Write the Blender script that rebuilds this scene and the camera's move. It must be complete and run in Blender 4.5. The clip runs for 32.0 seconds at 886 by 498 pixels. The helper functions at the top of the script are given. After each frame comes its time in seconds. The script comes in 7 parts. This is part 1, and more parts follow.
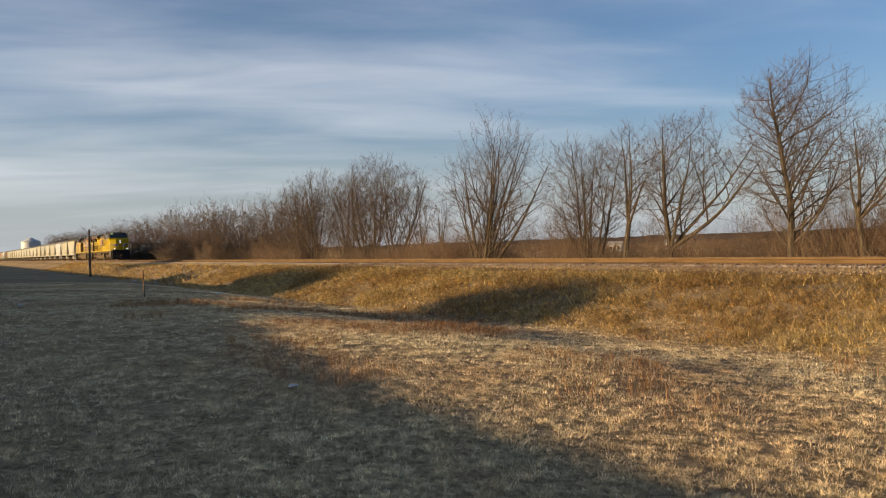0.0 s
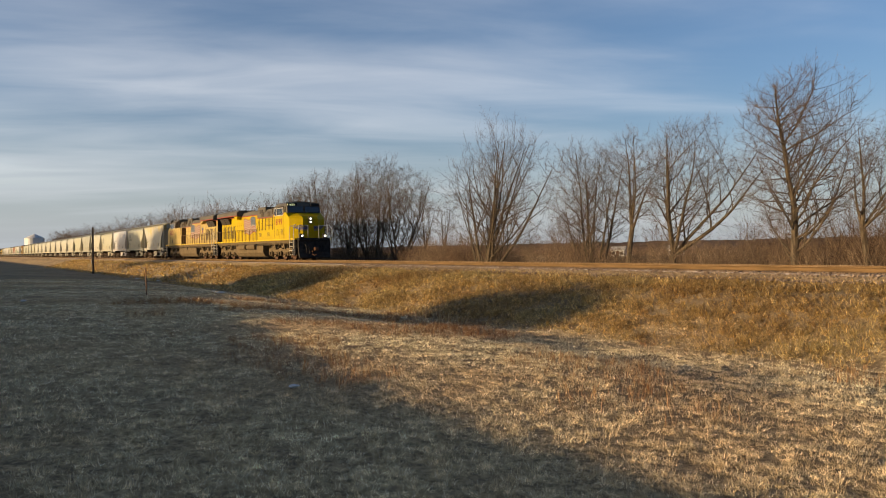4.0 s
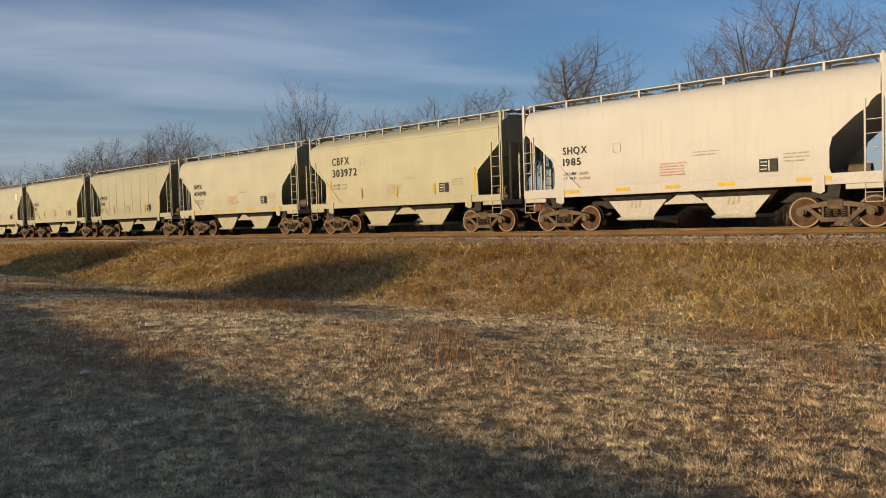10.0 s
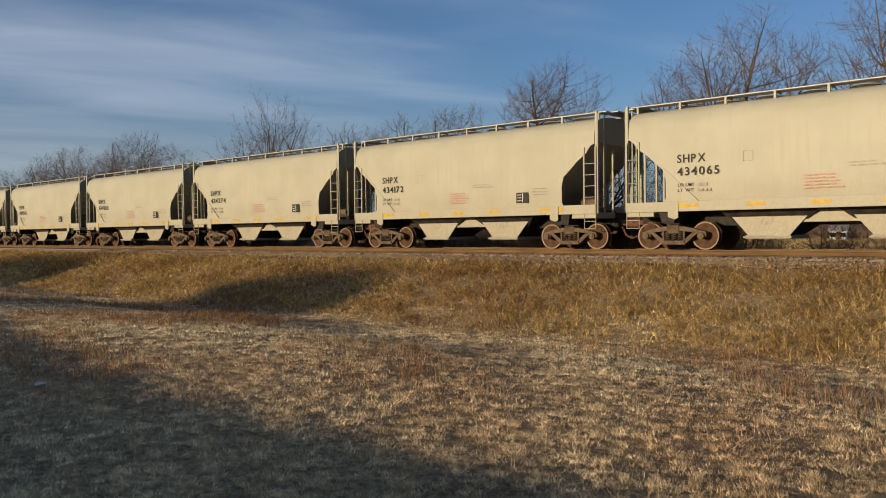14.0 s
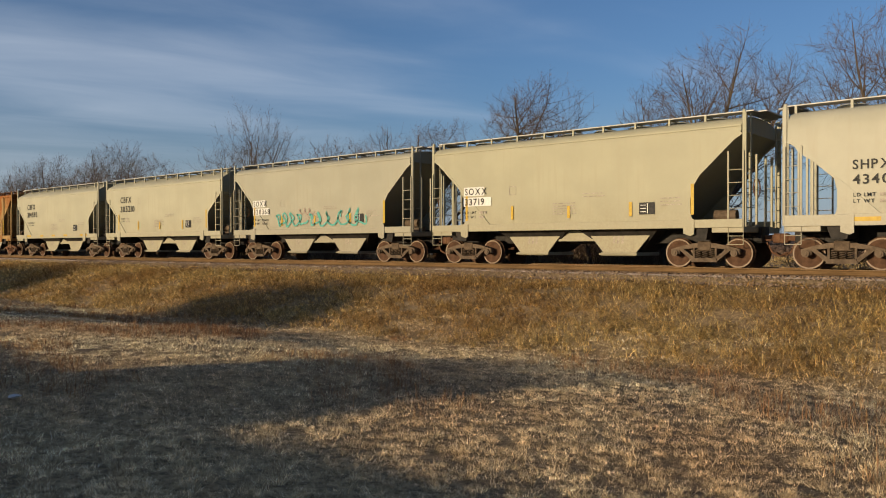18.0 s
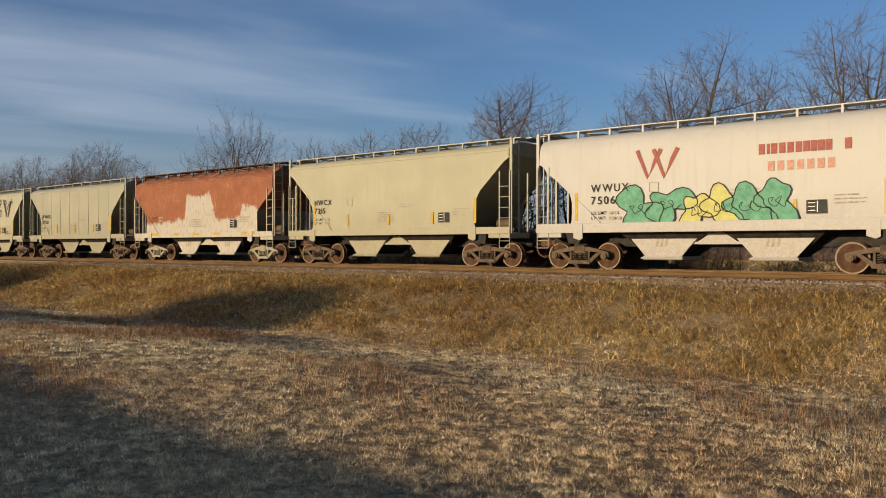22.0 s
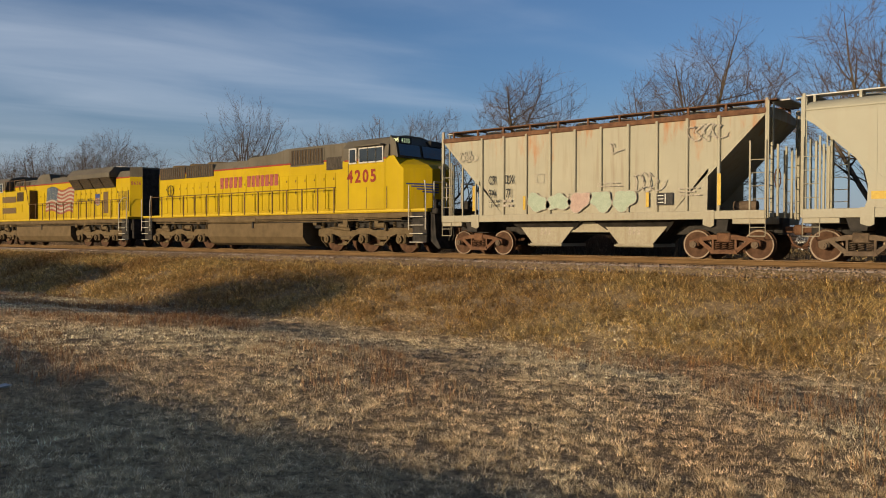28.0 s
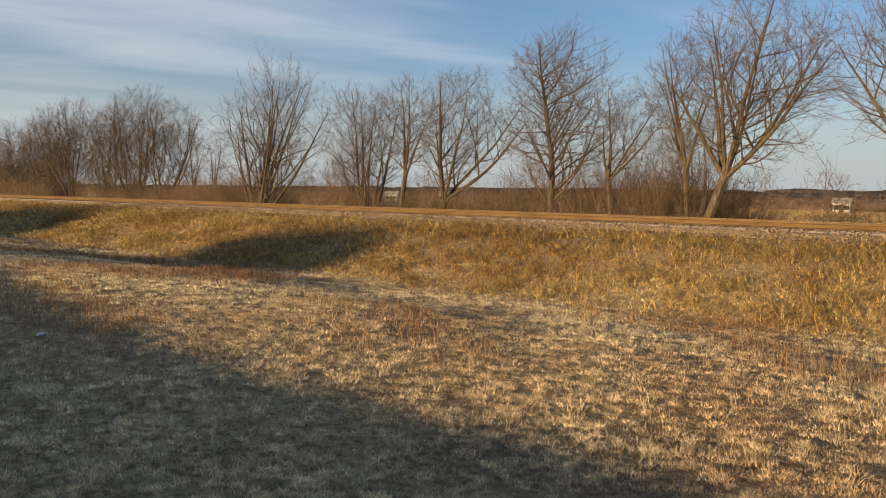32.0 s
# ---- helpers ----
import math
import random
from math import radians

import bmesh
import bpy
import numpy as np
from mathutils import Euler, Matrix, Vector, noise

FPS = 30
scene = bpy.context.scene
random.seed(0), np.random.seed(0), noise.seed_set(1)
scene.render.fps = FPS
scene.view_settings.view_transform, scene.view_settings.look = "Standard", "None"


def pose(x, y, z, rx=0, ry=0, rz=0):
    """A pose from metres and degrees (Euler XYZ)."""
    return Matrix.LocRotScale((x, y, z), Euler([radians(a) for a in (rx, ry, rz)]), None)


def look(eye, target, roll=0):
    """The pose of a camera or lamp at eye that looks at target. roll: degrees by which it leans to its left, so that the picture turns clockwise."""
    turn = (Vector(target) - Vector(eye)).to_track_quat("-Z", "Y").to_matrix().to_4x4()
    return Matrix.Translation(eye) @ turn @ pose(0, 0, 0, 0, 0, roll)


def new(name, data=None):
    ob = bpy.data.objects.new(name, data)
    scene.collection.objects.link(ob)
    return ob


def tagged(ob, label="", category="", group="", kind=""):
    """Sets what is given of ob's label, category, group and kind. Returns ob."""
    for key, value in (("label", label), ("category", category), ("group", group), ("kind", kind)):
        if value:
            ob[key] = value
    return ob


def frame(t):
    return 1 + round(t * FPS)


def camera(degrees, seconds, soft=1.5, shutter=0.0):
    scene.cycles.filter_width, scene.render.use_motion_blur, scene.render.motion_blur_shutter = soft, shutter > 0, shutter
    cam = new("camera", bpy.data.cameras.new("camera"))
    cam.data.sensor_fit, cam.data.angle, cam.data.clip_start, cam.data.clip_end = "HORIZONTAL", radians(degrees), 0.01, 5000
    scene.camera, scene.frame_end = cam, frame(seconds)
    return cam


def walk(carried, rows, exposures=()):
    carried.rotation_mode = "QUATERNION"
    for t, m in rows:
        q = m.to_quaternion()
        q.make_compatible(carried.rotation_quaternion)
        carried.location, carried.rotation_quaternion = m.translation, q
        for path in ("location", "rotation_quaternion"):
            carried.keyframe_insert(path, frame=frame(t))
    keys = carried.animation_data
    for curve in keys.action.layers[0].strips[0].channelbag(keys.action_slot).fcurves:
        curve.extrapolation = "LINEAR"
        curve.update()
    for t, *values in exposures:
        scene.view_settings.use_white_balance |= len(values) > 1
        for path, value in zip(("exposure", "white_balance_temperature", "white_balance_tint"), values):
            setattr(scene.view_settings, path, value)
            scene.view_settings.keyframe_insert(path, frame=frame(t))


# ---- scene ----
cam = camera(59.0, 32.0, soft=1.0)

# ---- the camera: hand-held beside the line, turning with the train ----
EYE = (0.0, 0.0, 0.645)
# seconds, yaw to the left of the far side's square-on view, pitch, roll
PATH = [
    (0, 57.90, -0.10, -1.54), (0.5, 57.98, -0.13, -1.23), (1, 57.90, -0.17, -1.00), (1.5, 57.92, -0.19, -0.94), (2, 58.13, -0.24, -0.90),
    (2.5, 58.16, -0.24, -0.82), (4.5, 57.95, 0.27, -0.65), (5, 57.11, 0.20, -0.59), (5.5, 56.50, 0.09, -0.60), (6, 56.29, -0.09, -0.55),
    (6.5, 55.66, -0.37, -0.65), (7, 54.22, -1.06, -0.83), (7.5, 52.64, -1.36, -0.91), (8, 50.93, -1.59, -1.40), (8.5, 48.33, -1.95, -1.90),
    (9, 46.06, -2.36, -2.01), (9.5, 44.70, -2.38, -1.91), (10, 44.05, -2.37, -1.85), (10.5, 43.34, -2.24, -1.80), (11, 42.57, -2.17, -1.84),
    (11.5, 42.23, -2.13, -2.06), (12, 42.12, -2.11, -2.06), (12.5, 41.80, -2.13, -1.78), (13, 41.72, -1.98, -1.39), (13.5, 41.73, -1.56, -0.99),
    (14, 41.60, -1.27, -0.68), (14.5, 41.65, -1.15, -0.51), (16.5, 41.28, -0.79, -0.10), (17, 41.23, -0.55, 0.00), (17.5, 40.88, -0.33, 0.06),
    (18, 40.26, -0.22, -0.04), (18.5, 39.97, -0.15, 0.03), (19, 39.99, -0.02, 0.13), (19.5, 39.76, 0.13, 0.26), (20, 39.75, 0.17, 0.28),
    (20.5, 39.71, 0.24, 0.28), (21, 39.52, 0.28, 0.30), (21.5, 39.17, 0.14, 0.14), (22, 39.03, -0.02, 0.17), (22.5, 38.94, -0.11, 0.23),
    (23, 39.00, -0.21, 0.19), (23.5, 39.08, -0.47, 0.22), (24, 39.30, -0.50, 0.26), (24.5, 39.25, -0.51, 0.24), (25, 39.02, -0.51, 0.17),
    (25.5, 38.94, -0.71, 0.10), (27.5, 39.47, -0.69, 0.09), (28, 39.68, -0.91, 0.16), (28.5, 39.87, -1.21, 0.15), (29, 40.06, -1.80, 0.34),
    (29.5, 40.37, -2.55, 0.50), (30, 40.76, -3.07, 0.55), (30.5, 40.86, -3.22, 0.60), (31, 41.34, -3.48, 0.73), (31.5, 41.71, -3.72, 0.81),
    (32, 41.69, -4.05, 0.89),
]


def heading(yaw, pitch):
    a, b = radians(yaw), radians(pitch)
    return Vector((-math.sin(a) * math.cos(b), math.cos(a) * math.cos(b), math.sin(b)))


walk(cam, [(t, look(EYE, Vector(EYE) + 10 * heading(yaw, pitch), roll)) for t, yaw, pitch, roll in PATH],
     exposures=[(0.0, 0.14, 6850, 12), (5.5, 0.14, 6850, 12), (6.8, 0.09, 6500, 11), (8.2, 0.07, 6400, 10), (9.2, -0.16, 6300, 10), (12.0, -0.35, 6050, 10), (28.3, -0.34, 6050, 10), (29.2, -0.02, 6250, 9), (30.1, 0.22, 6400, 9), (31.0, 0.21, 7000, 11), (32.0, 0.20, 7000, 11)])

# ---- light: a low winter sun behind the camera, thin streaked cloud ----
SUN_EL, SUN_AZ = radians(7.2), radians(11.5)  # azimuth: how far the sun stands towards -x of straight behind
SUN_DIR = Vector((-math.sin(SUN_AZ) * math.cos(SUN_EL), -math.cos(SUN_AZ) * math.cos(SUN_EL), math.sin(SUN_EL)))
sun_data = bpy.data.lights.new("sun", "SUN")
sun_data.energy, sun_data.angle, sun_data.color = 7.6, radians(0.53), (1.0, 0.755, 0.445)
sun = new("sun", sun_data)
sun.matrix_world = look(SUN_DIR * 200, (0, 0, 0))

world = bpy.data.worlds.new("world")
scene.world = world
world.use_nodes = True
wn, wl = world.node_tree.nodes, world.node_tree.links
wn.clear()
w_out, w_bg = wn.new("ShaderNodeOutputWorld"), wn.new("ShaderNodeBackground")
w_sky = wn.new("ShaderNodeTexSky")
w_sky.sky_type, w_sky.sun_disc = "NISHITA", False
w_sky.sun_elevation = SUN_EL
w_sky.sun_rotation = math.atan2(SUN_DIR.x, SUN_DIR.y)
w_sky.air_density, w_sky.dust_density, w_sky.ozone_density = 0.9, 1.4, 2.4
w_tint = wn.new("ShaderNodeMixRGB")
w_tint.blend_type, w_tint.inputs[0].default_value, w_tint.inputs[2].default_value = "MULTIPLY", 1.0, (1.04, 1.08, 1.23, 1)
wl.new(w_sky.outputs[0], w_tint.inputs[1])


def sky_math(op, a, b):
    m = wn.new("ShaderNodeMath")
    m.operation = op
    for sock, v in zip(m.inputs, (a, b)):
        if isinstance(v, (int, float)):
            sock.default_value = v
        else:
            wl.new(v, sock)
    return m.outputs[0]


# thin cloud in a flat high layer: long streaks, thickest towards the far end of the line
w_co, w_dir = wn.new("ShaderNodeTexCoord"), wn.new("ShaderNodeSeparateXYZ")
wl.new(w_co.outputs["Generated"], w_dir.inputs[0])
w_height = sky_math("ADD", sky_math("MAXIMUM", w_dir.outputs["Z"], 0.0), 0.10)
w_plane, w_map = wn.new("ShaderNodeCombineXYZ"), wn.new("ShaderNodeMapping")
wl.new(sky_math("DIVIDE", w_dir.outputs["X"], w_height), w_plane.inputs["X"])
wl.new(sky_math("DIVIDE", w_dir.outputs["Y"], w_height), w_plane.inputs["Y"])
w_map.vector_type = "TEXTURE"
w_map.inputs["Rotation"].default_value = (0, 0, radians(67))
w_map.inputs["Scale"].default_value = (5.0, 2.0, 1.0)
wl.new(w_plane.outputs[0], w_map.inputs["Vector"])
w_n1, w_n2 = wn.new("ShaderNodeTexNoise"), wn.new("ShaderNodeTexNoise")
w_n1.inputs["Scale"].default_value, w_n1.inputs["Detail"].default_value, w_n1.inputs["Distortion"].default_value = 0.8, 2.6, 0.7
w_n2.inputs["Scale"].default_value, w_n2.inputs["Detail"].default_value, w_n2.inputs["Distortion"].default_value = 4.2, 8.0, 0.5
wl.new(w_map.outputs["Vector"], w_n1.inputs["Vector"])
wl.new(w_map.outputs["Vector"], w_n2.inputs["Vector"])
w_streak = sky_math("ADD", sky_math("MULTIPLY", w_n1.outputs["Fac"], 0.76), sky_math("MULTIPLY", w_n2.outputs["Fac"], 0.24))
w_west = sky_math("MULTIPLY", w_dir.outputs["X"], -0.13)
w_cloud = sky_math("ADD", w_streak, w_west)
w_r1 = wn.new("ShaderNodeMapRange")
w_r1.interpolation_type = "SMOOTHSTEP"
w_r1.inputs["From Min"].default_value, w_r1.inputs["From Max"].default_value, w_r1.inputs["To Max"].default_value = 0.54, 0.82, 0.60
wl.new(w_cloud, w_r1.inputs["Value"])
w_mix = wn.new("ShaderNodeMixRGB")
w_mix.blend_type = "LIGHTEN"
w_mix.inputs[2].default_value = (6.2, 6.5, 6.9, 1)
wl.new(w_r1.outputs[0], w_mix.inputs[0])
wl.new(w_tint.outputs[0], w_mix.inputs[1])
# pale haze low over the horizon
w_sep, w_hz, w_haze = wn.new("ShaderNodeSeparateXYZ"), wn.new("ShaderNodeMapRange"), wn.new("ShaderNodeMixRGB")
wl.new(w_co.outputs["Generated"], w_sep.inputs[0])
wl.new(w_sep.outputs["Z"], w_hz.inputs["Value"])
w_hz.interpolation_type = "SMOOTHSTEP"
w_hz.inputs["From Min"].default_value, w_hz.inputs["From Max"].default_value = 0.2, -0.02
w_hz.inputs["To Max"].default_value = 0.8
w_haze.blend_type = "LIGHTEN"
wl.new(w_hz.outputs[0], w_haze.inputs[0])
wl.new(w_mix.outputs[0], w_haze.inputs[1])
w_haze.inputs[2].default_value = (3.4, 3.85, 4.35, 1)
wl.new(w_haze.outputs[0], w_bg.inputs["Color"])
w_bg.inputs["Strength"].default_value = 0.138
wl.new(w_bg.outputs[0], w_out.inputs["Surface"])


# ---- materials ----
def principled(name):
    m = bpy.data.materials.new(name)
    m.use_nodes = True
    return m, m.node_tree.nodes, m.node_tree.links, m.node_tree.nodes["Principled BSDF"]


def ramp(nodes, stops):
    r = nodes.new("ShaderNodeValToRGB")
    els = r.color_ramp.elements
    while len(els) < len(stops):
        els.new(0.5)
    for e, (p, c) in zip(els, stops):
        e.position, e.color = p, (*c, 1)
    return r


def coords(nodes, links, scale=(1, 1, 1), space="Object"):
    co, mp = nodes.new("ShaderNodeTexCoord"), nodes.new("ShaderNodeMapping")
    mp.inputs["Scale"].default_value = scale
    links.new(co.outputs[space], mp.inputs["Vector"])
    return mp.outputs["Vector"]


def noise_tex(nodes, links, vec, scale, detail=5.0, rough=0.55):
    n = nodes.new("ShaderNodeTexNoise")
    n.inputs["Scale"].default_value, n.inputs["Detail"].default_value = scale, detail
    n.inputs["Roughness"].default_value = rough
    links.new(vec, n.inputs["Vector"])
    return n.outputs["Fac"]


def blend(nodes, links, fac, a, b, mode="MIX"):
    m = nodes.new("ShaderNodeMixRGB")
    m.blend_type = mode
    for sock, v in zip((m.inputs[0], m.inputs[1], m.inputs[2]), (fac, a, b)):
        if isinstance(v, bpy.types.NodeSocket):
            links.new(v, sock)
        elif isinstance(v, (int, float)):
            sock.default_value = v if sock.type == "VALUE" else (v, v, v, 1)
        else:
            sock.default_value = (*v, 1)
    return m.outputs[0]


def bump(nodes, links, bsdf, height, strength, distance=0.02):
    b = nodes.new("ShaderNodeBump")
    b.inputs["Strength"].default_value, b.inputs["Distance"].default_value = strength, distance
    links.new(height, b.inputs["Height"])
    links.new(b.outputs[0], bsdf.inputs["Normal"])


def plain(name, c1, c2, scale=3.0, rough=0.7, metal=0.0, bump_s=0.15, bump_d=0.01, stretch=(1, 1, 1), spec=0.2):
    """Two tones mixed by noise, with fine relief."""
    m, n, l, b = principled(name)
    v = coords(n, l, stretch)
    f = noise_tex(n, l, v, scale)
    g = noise_tex(n, l, v, scale * 9, 4.0)
    r = ramp(n, [(0.35, c1), (0.65, c2)])
    l.new(f, r.inputs[0])
    k = ramp(n, [(0.3, (0.8, 0.8, 0.8)), (0.7, (1.12, 1.12, 1.12))])
    l.new(g, k.inputs[0])
    l.new(blend(n, l, 1.0, r.outputs[0], k.outputs[0], "MULTIPLY"), b.inputs["Base Color"])
    b.inputs["Roughness"].default_value, b.inputs["Metallic"].default_value = rough, metal
    b.inputs["Specular IOR Level"].default_value = spec
    bump(n, l, b, g, bump_s, bump_d)
    return m


def car_paint(name, base, dirt, rust=0.0, rough=0.45, fade=0.12, dirt_amount=0.3, rust_col=(0.42, 0.16, 0.035), ripple=0.2, gloss=0.12, streaky=0.17):
    """Weathered rail-car enamel: faded patches, streaks that run down, road dirt on the lower sides, rust blooms."""
    m, n, l, b = principled(name)
    v = coords(n, l)
    broad = noise_tex(n, l, v, 0.7, 5.0)
    fine = noise_tex(n, l, v, 14.0, 5.0)
    sv = coords(n, l, (2.2, 2.2, 0.16))
    streak = noise_tex(n, l, sv, 3.0, 6.0)
    col = ramp(n, [(0.3, tuple(c * (1 - fade) for c in base)), (0.62, base)])
    l.new(broad, col.inputs[0])
    sr = ramp(n, [(0.52, (0, 0, 0)), (0.78, (1, 1, 1))])
    l.new(streak, sr.inputs[0])
    c1 = blend(n, l, sr.outputs[0], col.outputs[0], tuple((1 - streaky) * a + streaky * d for a, d in zip(base, dirt)))
    # dirt thrown up from the track, strongest low on the body
    sep = n.new("ShaderNodeSeparateXYZ")
    l.new(coords(n, l), sep.inputs[0])
    low = n.new("ShaderNodeMapRange")
    low.inputs["From Min"].default_value, low.inputs["From Max"].default_value = 2.3, 0.6
    l.new(sep.outputs["Z"], low.inputs["Value"])
    dm = n.new("ShaderNodeMath")
    dm.operation = "MULTIPLY"
    l.new(low.outputs[0], dm.inputs[0])
    fr = ramp(n, [(0.3, (0.15, 0.15, 0.15)), (0.75, (dirt_amount * 1.6,) * 3)])
    l.new(fine, fr.inputs[0])
    l.new(fr.outputs[0], dm.inputs[1])
    c2 = blend(n, l, dm.outputs[0], c1, dirt)
    if rust:
        rv = noise_tex(n, l, coords(n, l, (1.3, 1.3, 0.28)), 1.6, 7.0, 0.62)
        up = n.new("ShaderNodeMapRange")
        up.inputs["From Min"].default_value, up.inputs["From Max"].default_value = 2.4, 4.3
        up.inputs["To Min"].default_value, up.inputs["To Max"].default_value = -0.10, 0.10
        l.new(sep.outputs["Z"], up.inputs["Value"])
        ad = n.new("ShaderNodeMath")
        l.new(rv, ad.inputs[0])
        l.new(up.outputs[0], ad.inputs[1])
        rr = ramp(n, [(0.66 - 0.3 * rust, (0, 0, 0)), (0.86 - 0.3 * rust, (1, 1, 1))])
        l.new(ad.outputs[0], rr.inputs[0])
        c2 = blend(n, l, rr.outputs[0], c2, rust_col)
    l.new(c2, b.inputs["Base Color"])
    rg = ramp(n, [(0.3, (rough,) * 3), (0.8, (min(1, rough + 0.1),) * 3)])
    l.new(broad, rg.inputs[0])
    l.new(rg.outputs[0], b.inputs["Roughness"])
    b.inputs["Specular IOR Level"].default_value = gloss
    wav = noise_tex(n, l, coords(n, l, (1, 1, 0.7)), 1.1, 2.0)
    bump(n, l, b, wav, ripple, 0.03)
    return m


def ground_material(name, stops, frost=0.0):
    m, n, l, b = principled(name)
    v = coords(n, l)
    big, mid, fine = noise_tex(n, l, v, 0.16, 4.0), noise_tex(n, l, v, 1.7, 6.0, 0.65), noise_tex(n, l, v, 30.0, 6.0, 0.7)
    r = ramp(n, stops)
    l.new(blend(n, l, 0.55, mid, fine), r.inputs[0])
    tone = ramp(n, [(0.35, (0.72, 0.68, 0.66)), (0.65, (1.1, 1.08, 1.0))])
    l.new(big, tone.inputs[0])
    speck = ramp(n, [(0.36, (0.5, 0.49, 0.48)), (0.62, (1.35, 1.35, 1.35))])
    l.new(noise_tex(n, l, v, 13.0, 4.0, 0.75), speck.inputs[0])
    c1 = blend(n, l, 1.0, r.outputs[0], speck.outputs[0], "MULTIPLY")
    l.new(blend(n, l, 1.0, c1, tone.outputs[0], "MULTIPLY"), b.inputs["Base Color"])
    b.inputs["Roughness"].default_value = 0.95
    b.inputs["Specular IOR Level"].default_value = 0.15
    bump(n, l, b, blend(n, l, 0.5, mid, fine), 0.9, 0.06)
    return m


def blade_material(name, c1, c2, c3, grain=13.0, depth=0.42):
    """Dry grass: each blade or clump a tone of its own."""
    m, n, l, b = principled(name)
    geo = n.new("ShaderNodeNewGeometry")
    r = ramp(n, [(0.0, c1), (0.5, c2), (1.0, c3)])
    l.new(geo.outputs["Random Per Island"], r.inputs[0])
    big = noise_tex(n, l, coords(n, l), 0.22, 4.0)
    tone = ramp(n, [(0.36, (0.78, 0.65, 0.56)), (0.62, (1.08, 1.06, 1.0))])
    l.new(big, tone.inputs[0])
    tuft = ramp(n, [(0.36, (0.62, 0.60, 0.58)), (0.6, (1.25, 1.25, 1.25))])
    l.new(noise_tex(n, l, coords(n, l), 4.2, 3.0, 0.6), tuft.inputs[0])
    speck = ramp(n, [(0.36, (depth, depth * 0.97, depth * 0.95)), (0.62, (1.42, 1.42, 1.42))])
    l.new(noise_tex(n, l, coords(n, l), grain, 4.0, 0.75), speck.inputs[0])
    c1 = blend(n, l, 1.0, r.outputs[0], tone.outputs[0], "MULTIPLY")
    c1 = blend(n, l, 1.0, c1, speck.outputs[0], "MULTIPLY")
    l.new(blend(n, l, 1.0, c1, tuft.outputs[0], "MULTIPLY"), b.inputs["Base Color"])
    b.inputs["Roughness"].default_value = 0.8
    b.inputs["Specular IOR Level"].default_value = 0.2
    thin, mixed = n.new("ShaderNodeBsdfTranslucent"), n.new("ShaderNodeMixShader")
    l.new(b.inputs["Base Color"].links[0].from_socket, thin.inputs["Color"])
    mixed.inputs[0].default_value = 0.22
    l.new(b.outputs[0], mixed.inputs[1])
    l.new(thin.outputs[0], mixed.inputs[2])
    l.new(mixed.outputs[0], n["Material Output"].inputs["Surface"])
    return m


M_GROUND = ground_material("dry_turf", [(0.3, (0.14, 0.10, 0.058)), (0.5, (0.33, 0.245, 0.14)), (0.72, (0.52, 0.41, 0.25))])
M_SHORT = blade_material("short_grass", (0.52, 0.40, 0.225), (0.86, 0.735, 0.465), (1.0, 0.96, 0.76))
M_TALL = blade_material("tall_grass", (0.29, 0.18, 0.055), (0.76, 0.55, 0.20), (0.97, 0.82, 0.42), 6.5, 0.28)
M_STALK = blade_material("weed_stalk", (0.20, 0.11, 0.055), (0.34, 0.20, 0.10), (0.55, 0.38, 0.2))
M_FIELD = blade_material("field_grass", (0.42, 0.30, 0.12), (0.62, 0.47, 0.2), (0.78, 0.64, 0.34))
M_BALLAST = plain("ballast", (0.2, 0.15, 0.12), (0.38, 0.32, 0.28), 6.0, 0.95, bump_s=0.8, bump_d=0.05)
M_STONE = plain("ballast_stone", (0.15, 0.10, 0.066), (0.30, 0.22, 0.155), 3.0, 0.9)
M_RAIL = plain("rusty_rail", (0.085, 0.05, 0.02), (0.14, 0.083, 0.035), 3.0, 0.85, 0.0, stretch=(0.4, 3, 3))
M_RAILHEAD = plain("rail_head", (0.2, 0.145, 0.09), (0.28, 0.2, 0.13), 3.0, 0.55, 0.4, stretch=(0.3, 3, 3))
M_TIE = plain("creosoted_tie", (0.05, 0.035, 0.025), (0.12, 0.09, 0.065), 5.0, 0.9, stretch=(3, 0.5, 3))
M_BARK = plain("bark", (0.042, 0.031, 0.02), (0.125, 0.095, 0.063), 3.0, 0.95, bump_s=0.5, stretch=(4, 4, 0.8))
M_TWIG = plain("twig", (0.075, 0.054, 0.040), (0.14, 0.105, 0.077), 2.0, 0.95)
M_BRUSH = blade_material("brush_twig", (0.06, 0.041, 0.029), (0.125, 0.091, 0.064), (0.24, 0.185, 0.135))
M_FAR = plain("far_woods", (0.06, 0.038, 0.027), (0.16, 0.108, 0.077), 0.45, 0.95, bump_s=0.0, stretch=(1, 1, 0.25))
M_STEEL = plain("dirty_steel", (0.062, 0.043, 0.028), (0.125, 0.09, 0.06), 4.0, 0.8, bump_s=0.3)
M_DARK = plain("underframe_black", (0.012, 0.011, 0.01), (0.035, 0.03, 0.026), 4.0, 0.75)
M_WHEEL = plain("rusty_wheel", (0.048, 0.024, 0.013), (0.085, 0.045, 0.025), 5.0, 0.85, 0.0)
M_TREAD = plain("wheel_rim", (0.16, 0.115, 0.08), (0.23, 0.175, 0.125), 6.0, 0.6, 0.1)
M_RUST = plain("rusted_iron", (0.075, 0.036, 0.02), (0.135, 0.07, 0.037), 5.0, 0.85)
M_GALV = plain("galvanised_grating", (0.3, 0.29, 0.27), (0.45, 0.43, 0.4), 8.0, 0.6, 0.3)
M_YELLOW = plain("yellow_reflector", (0.36, 0.23, 0.02), (0.44, 0.30, 0.035), 9.0, 0.5)
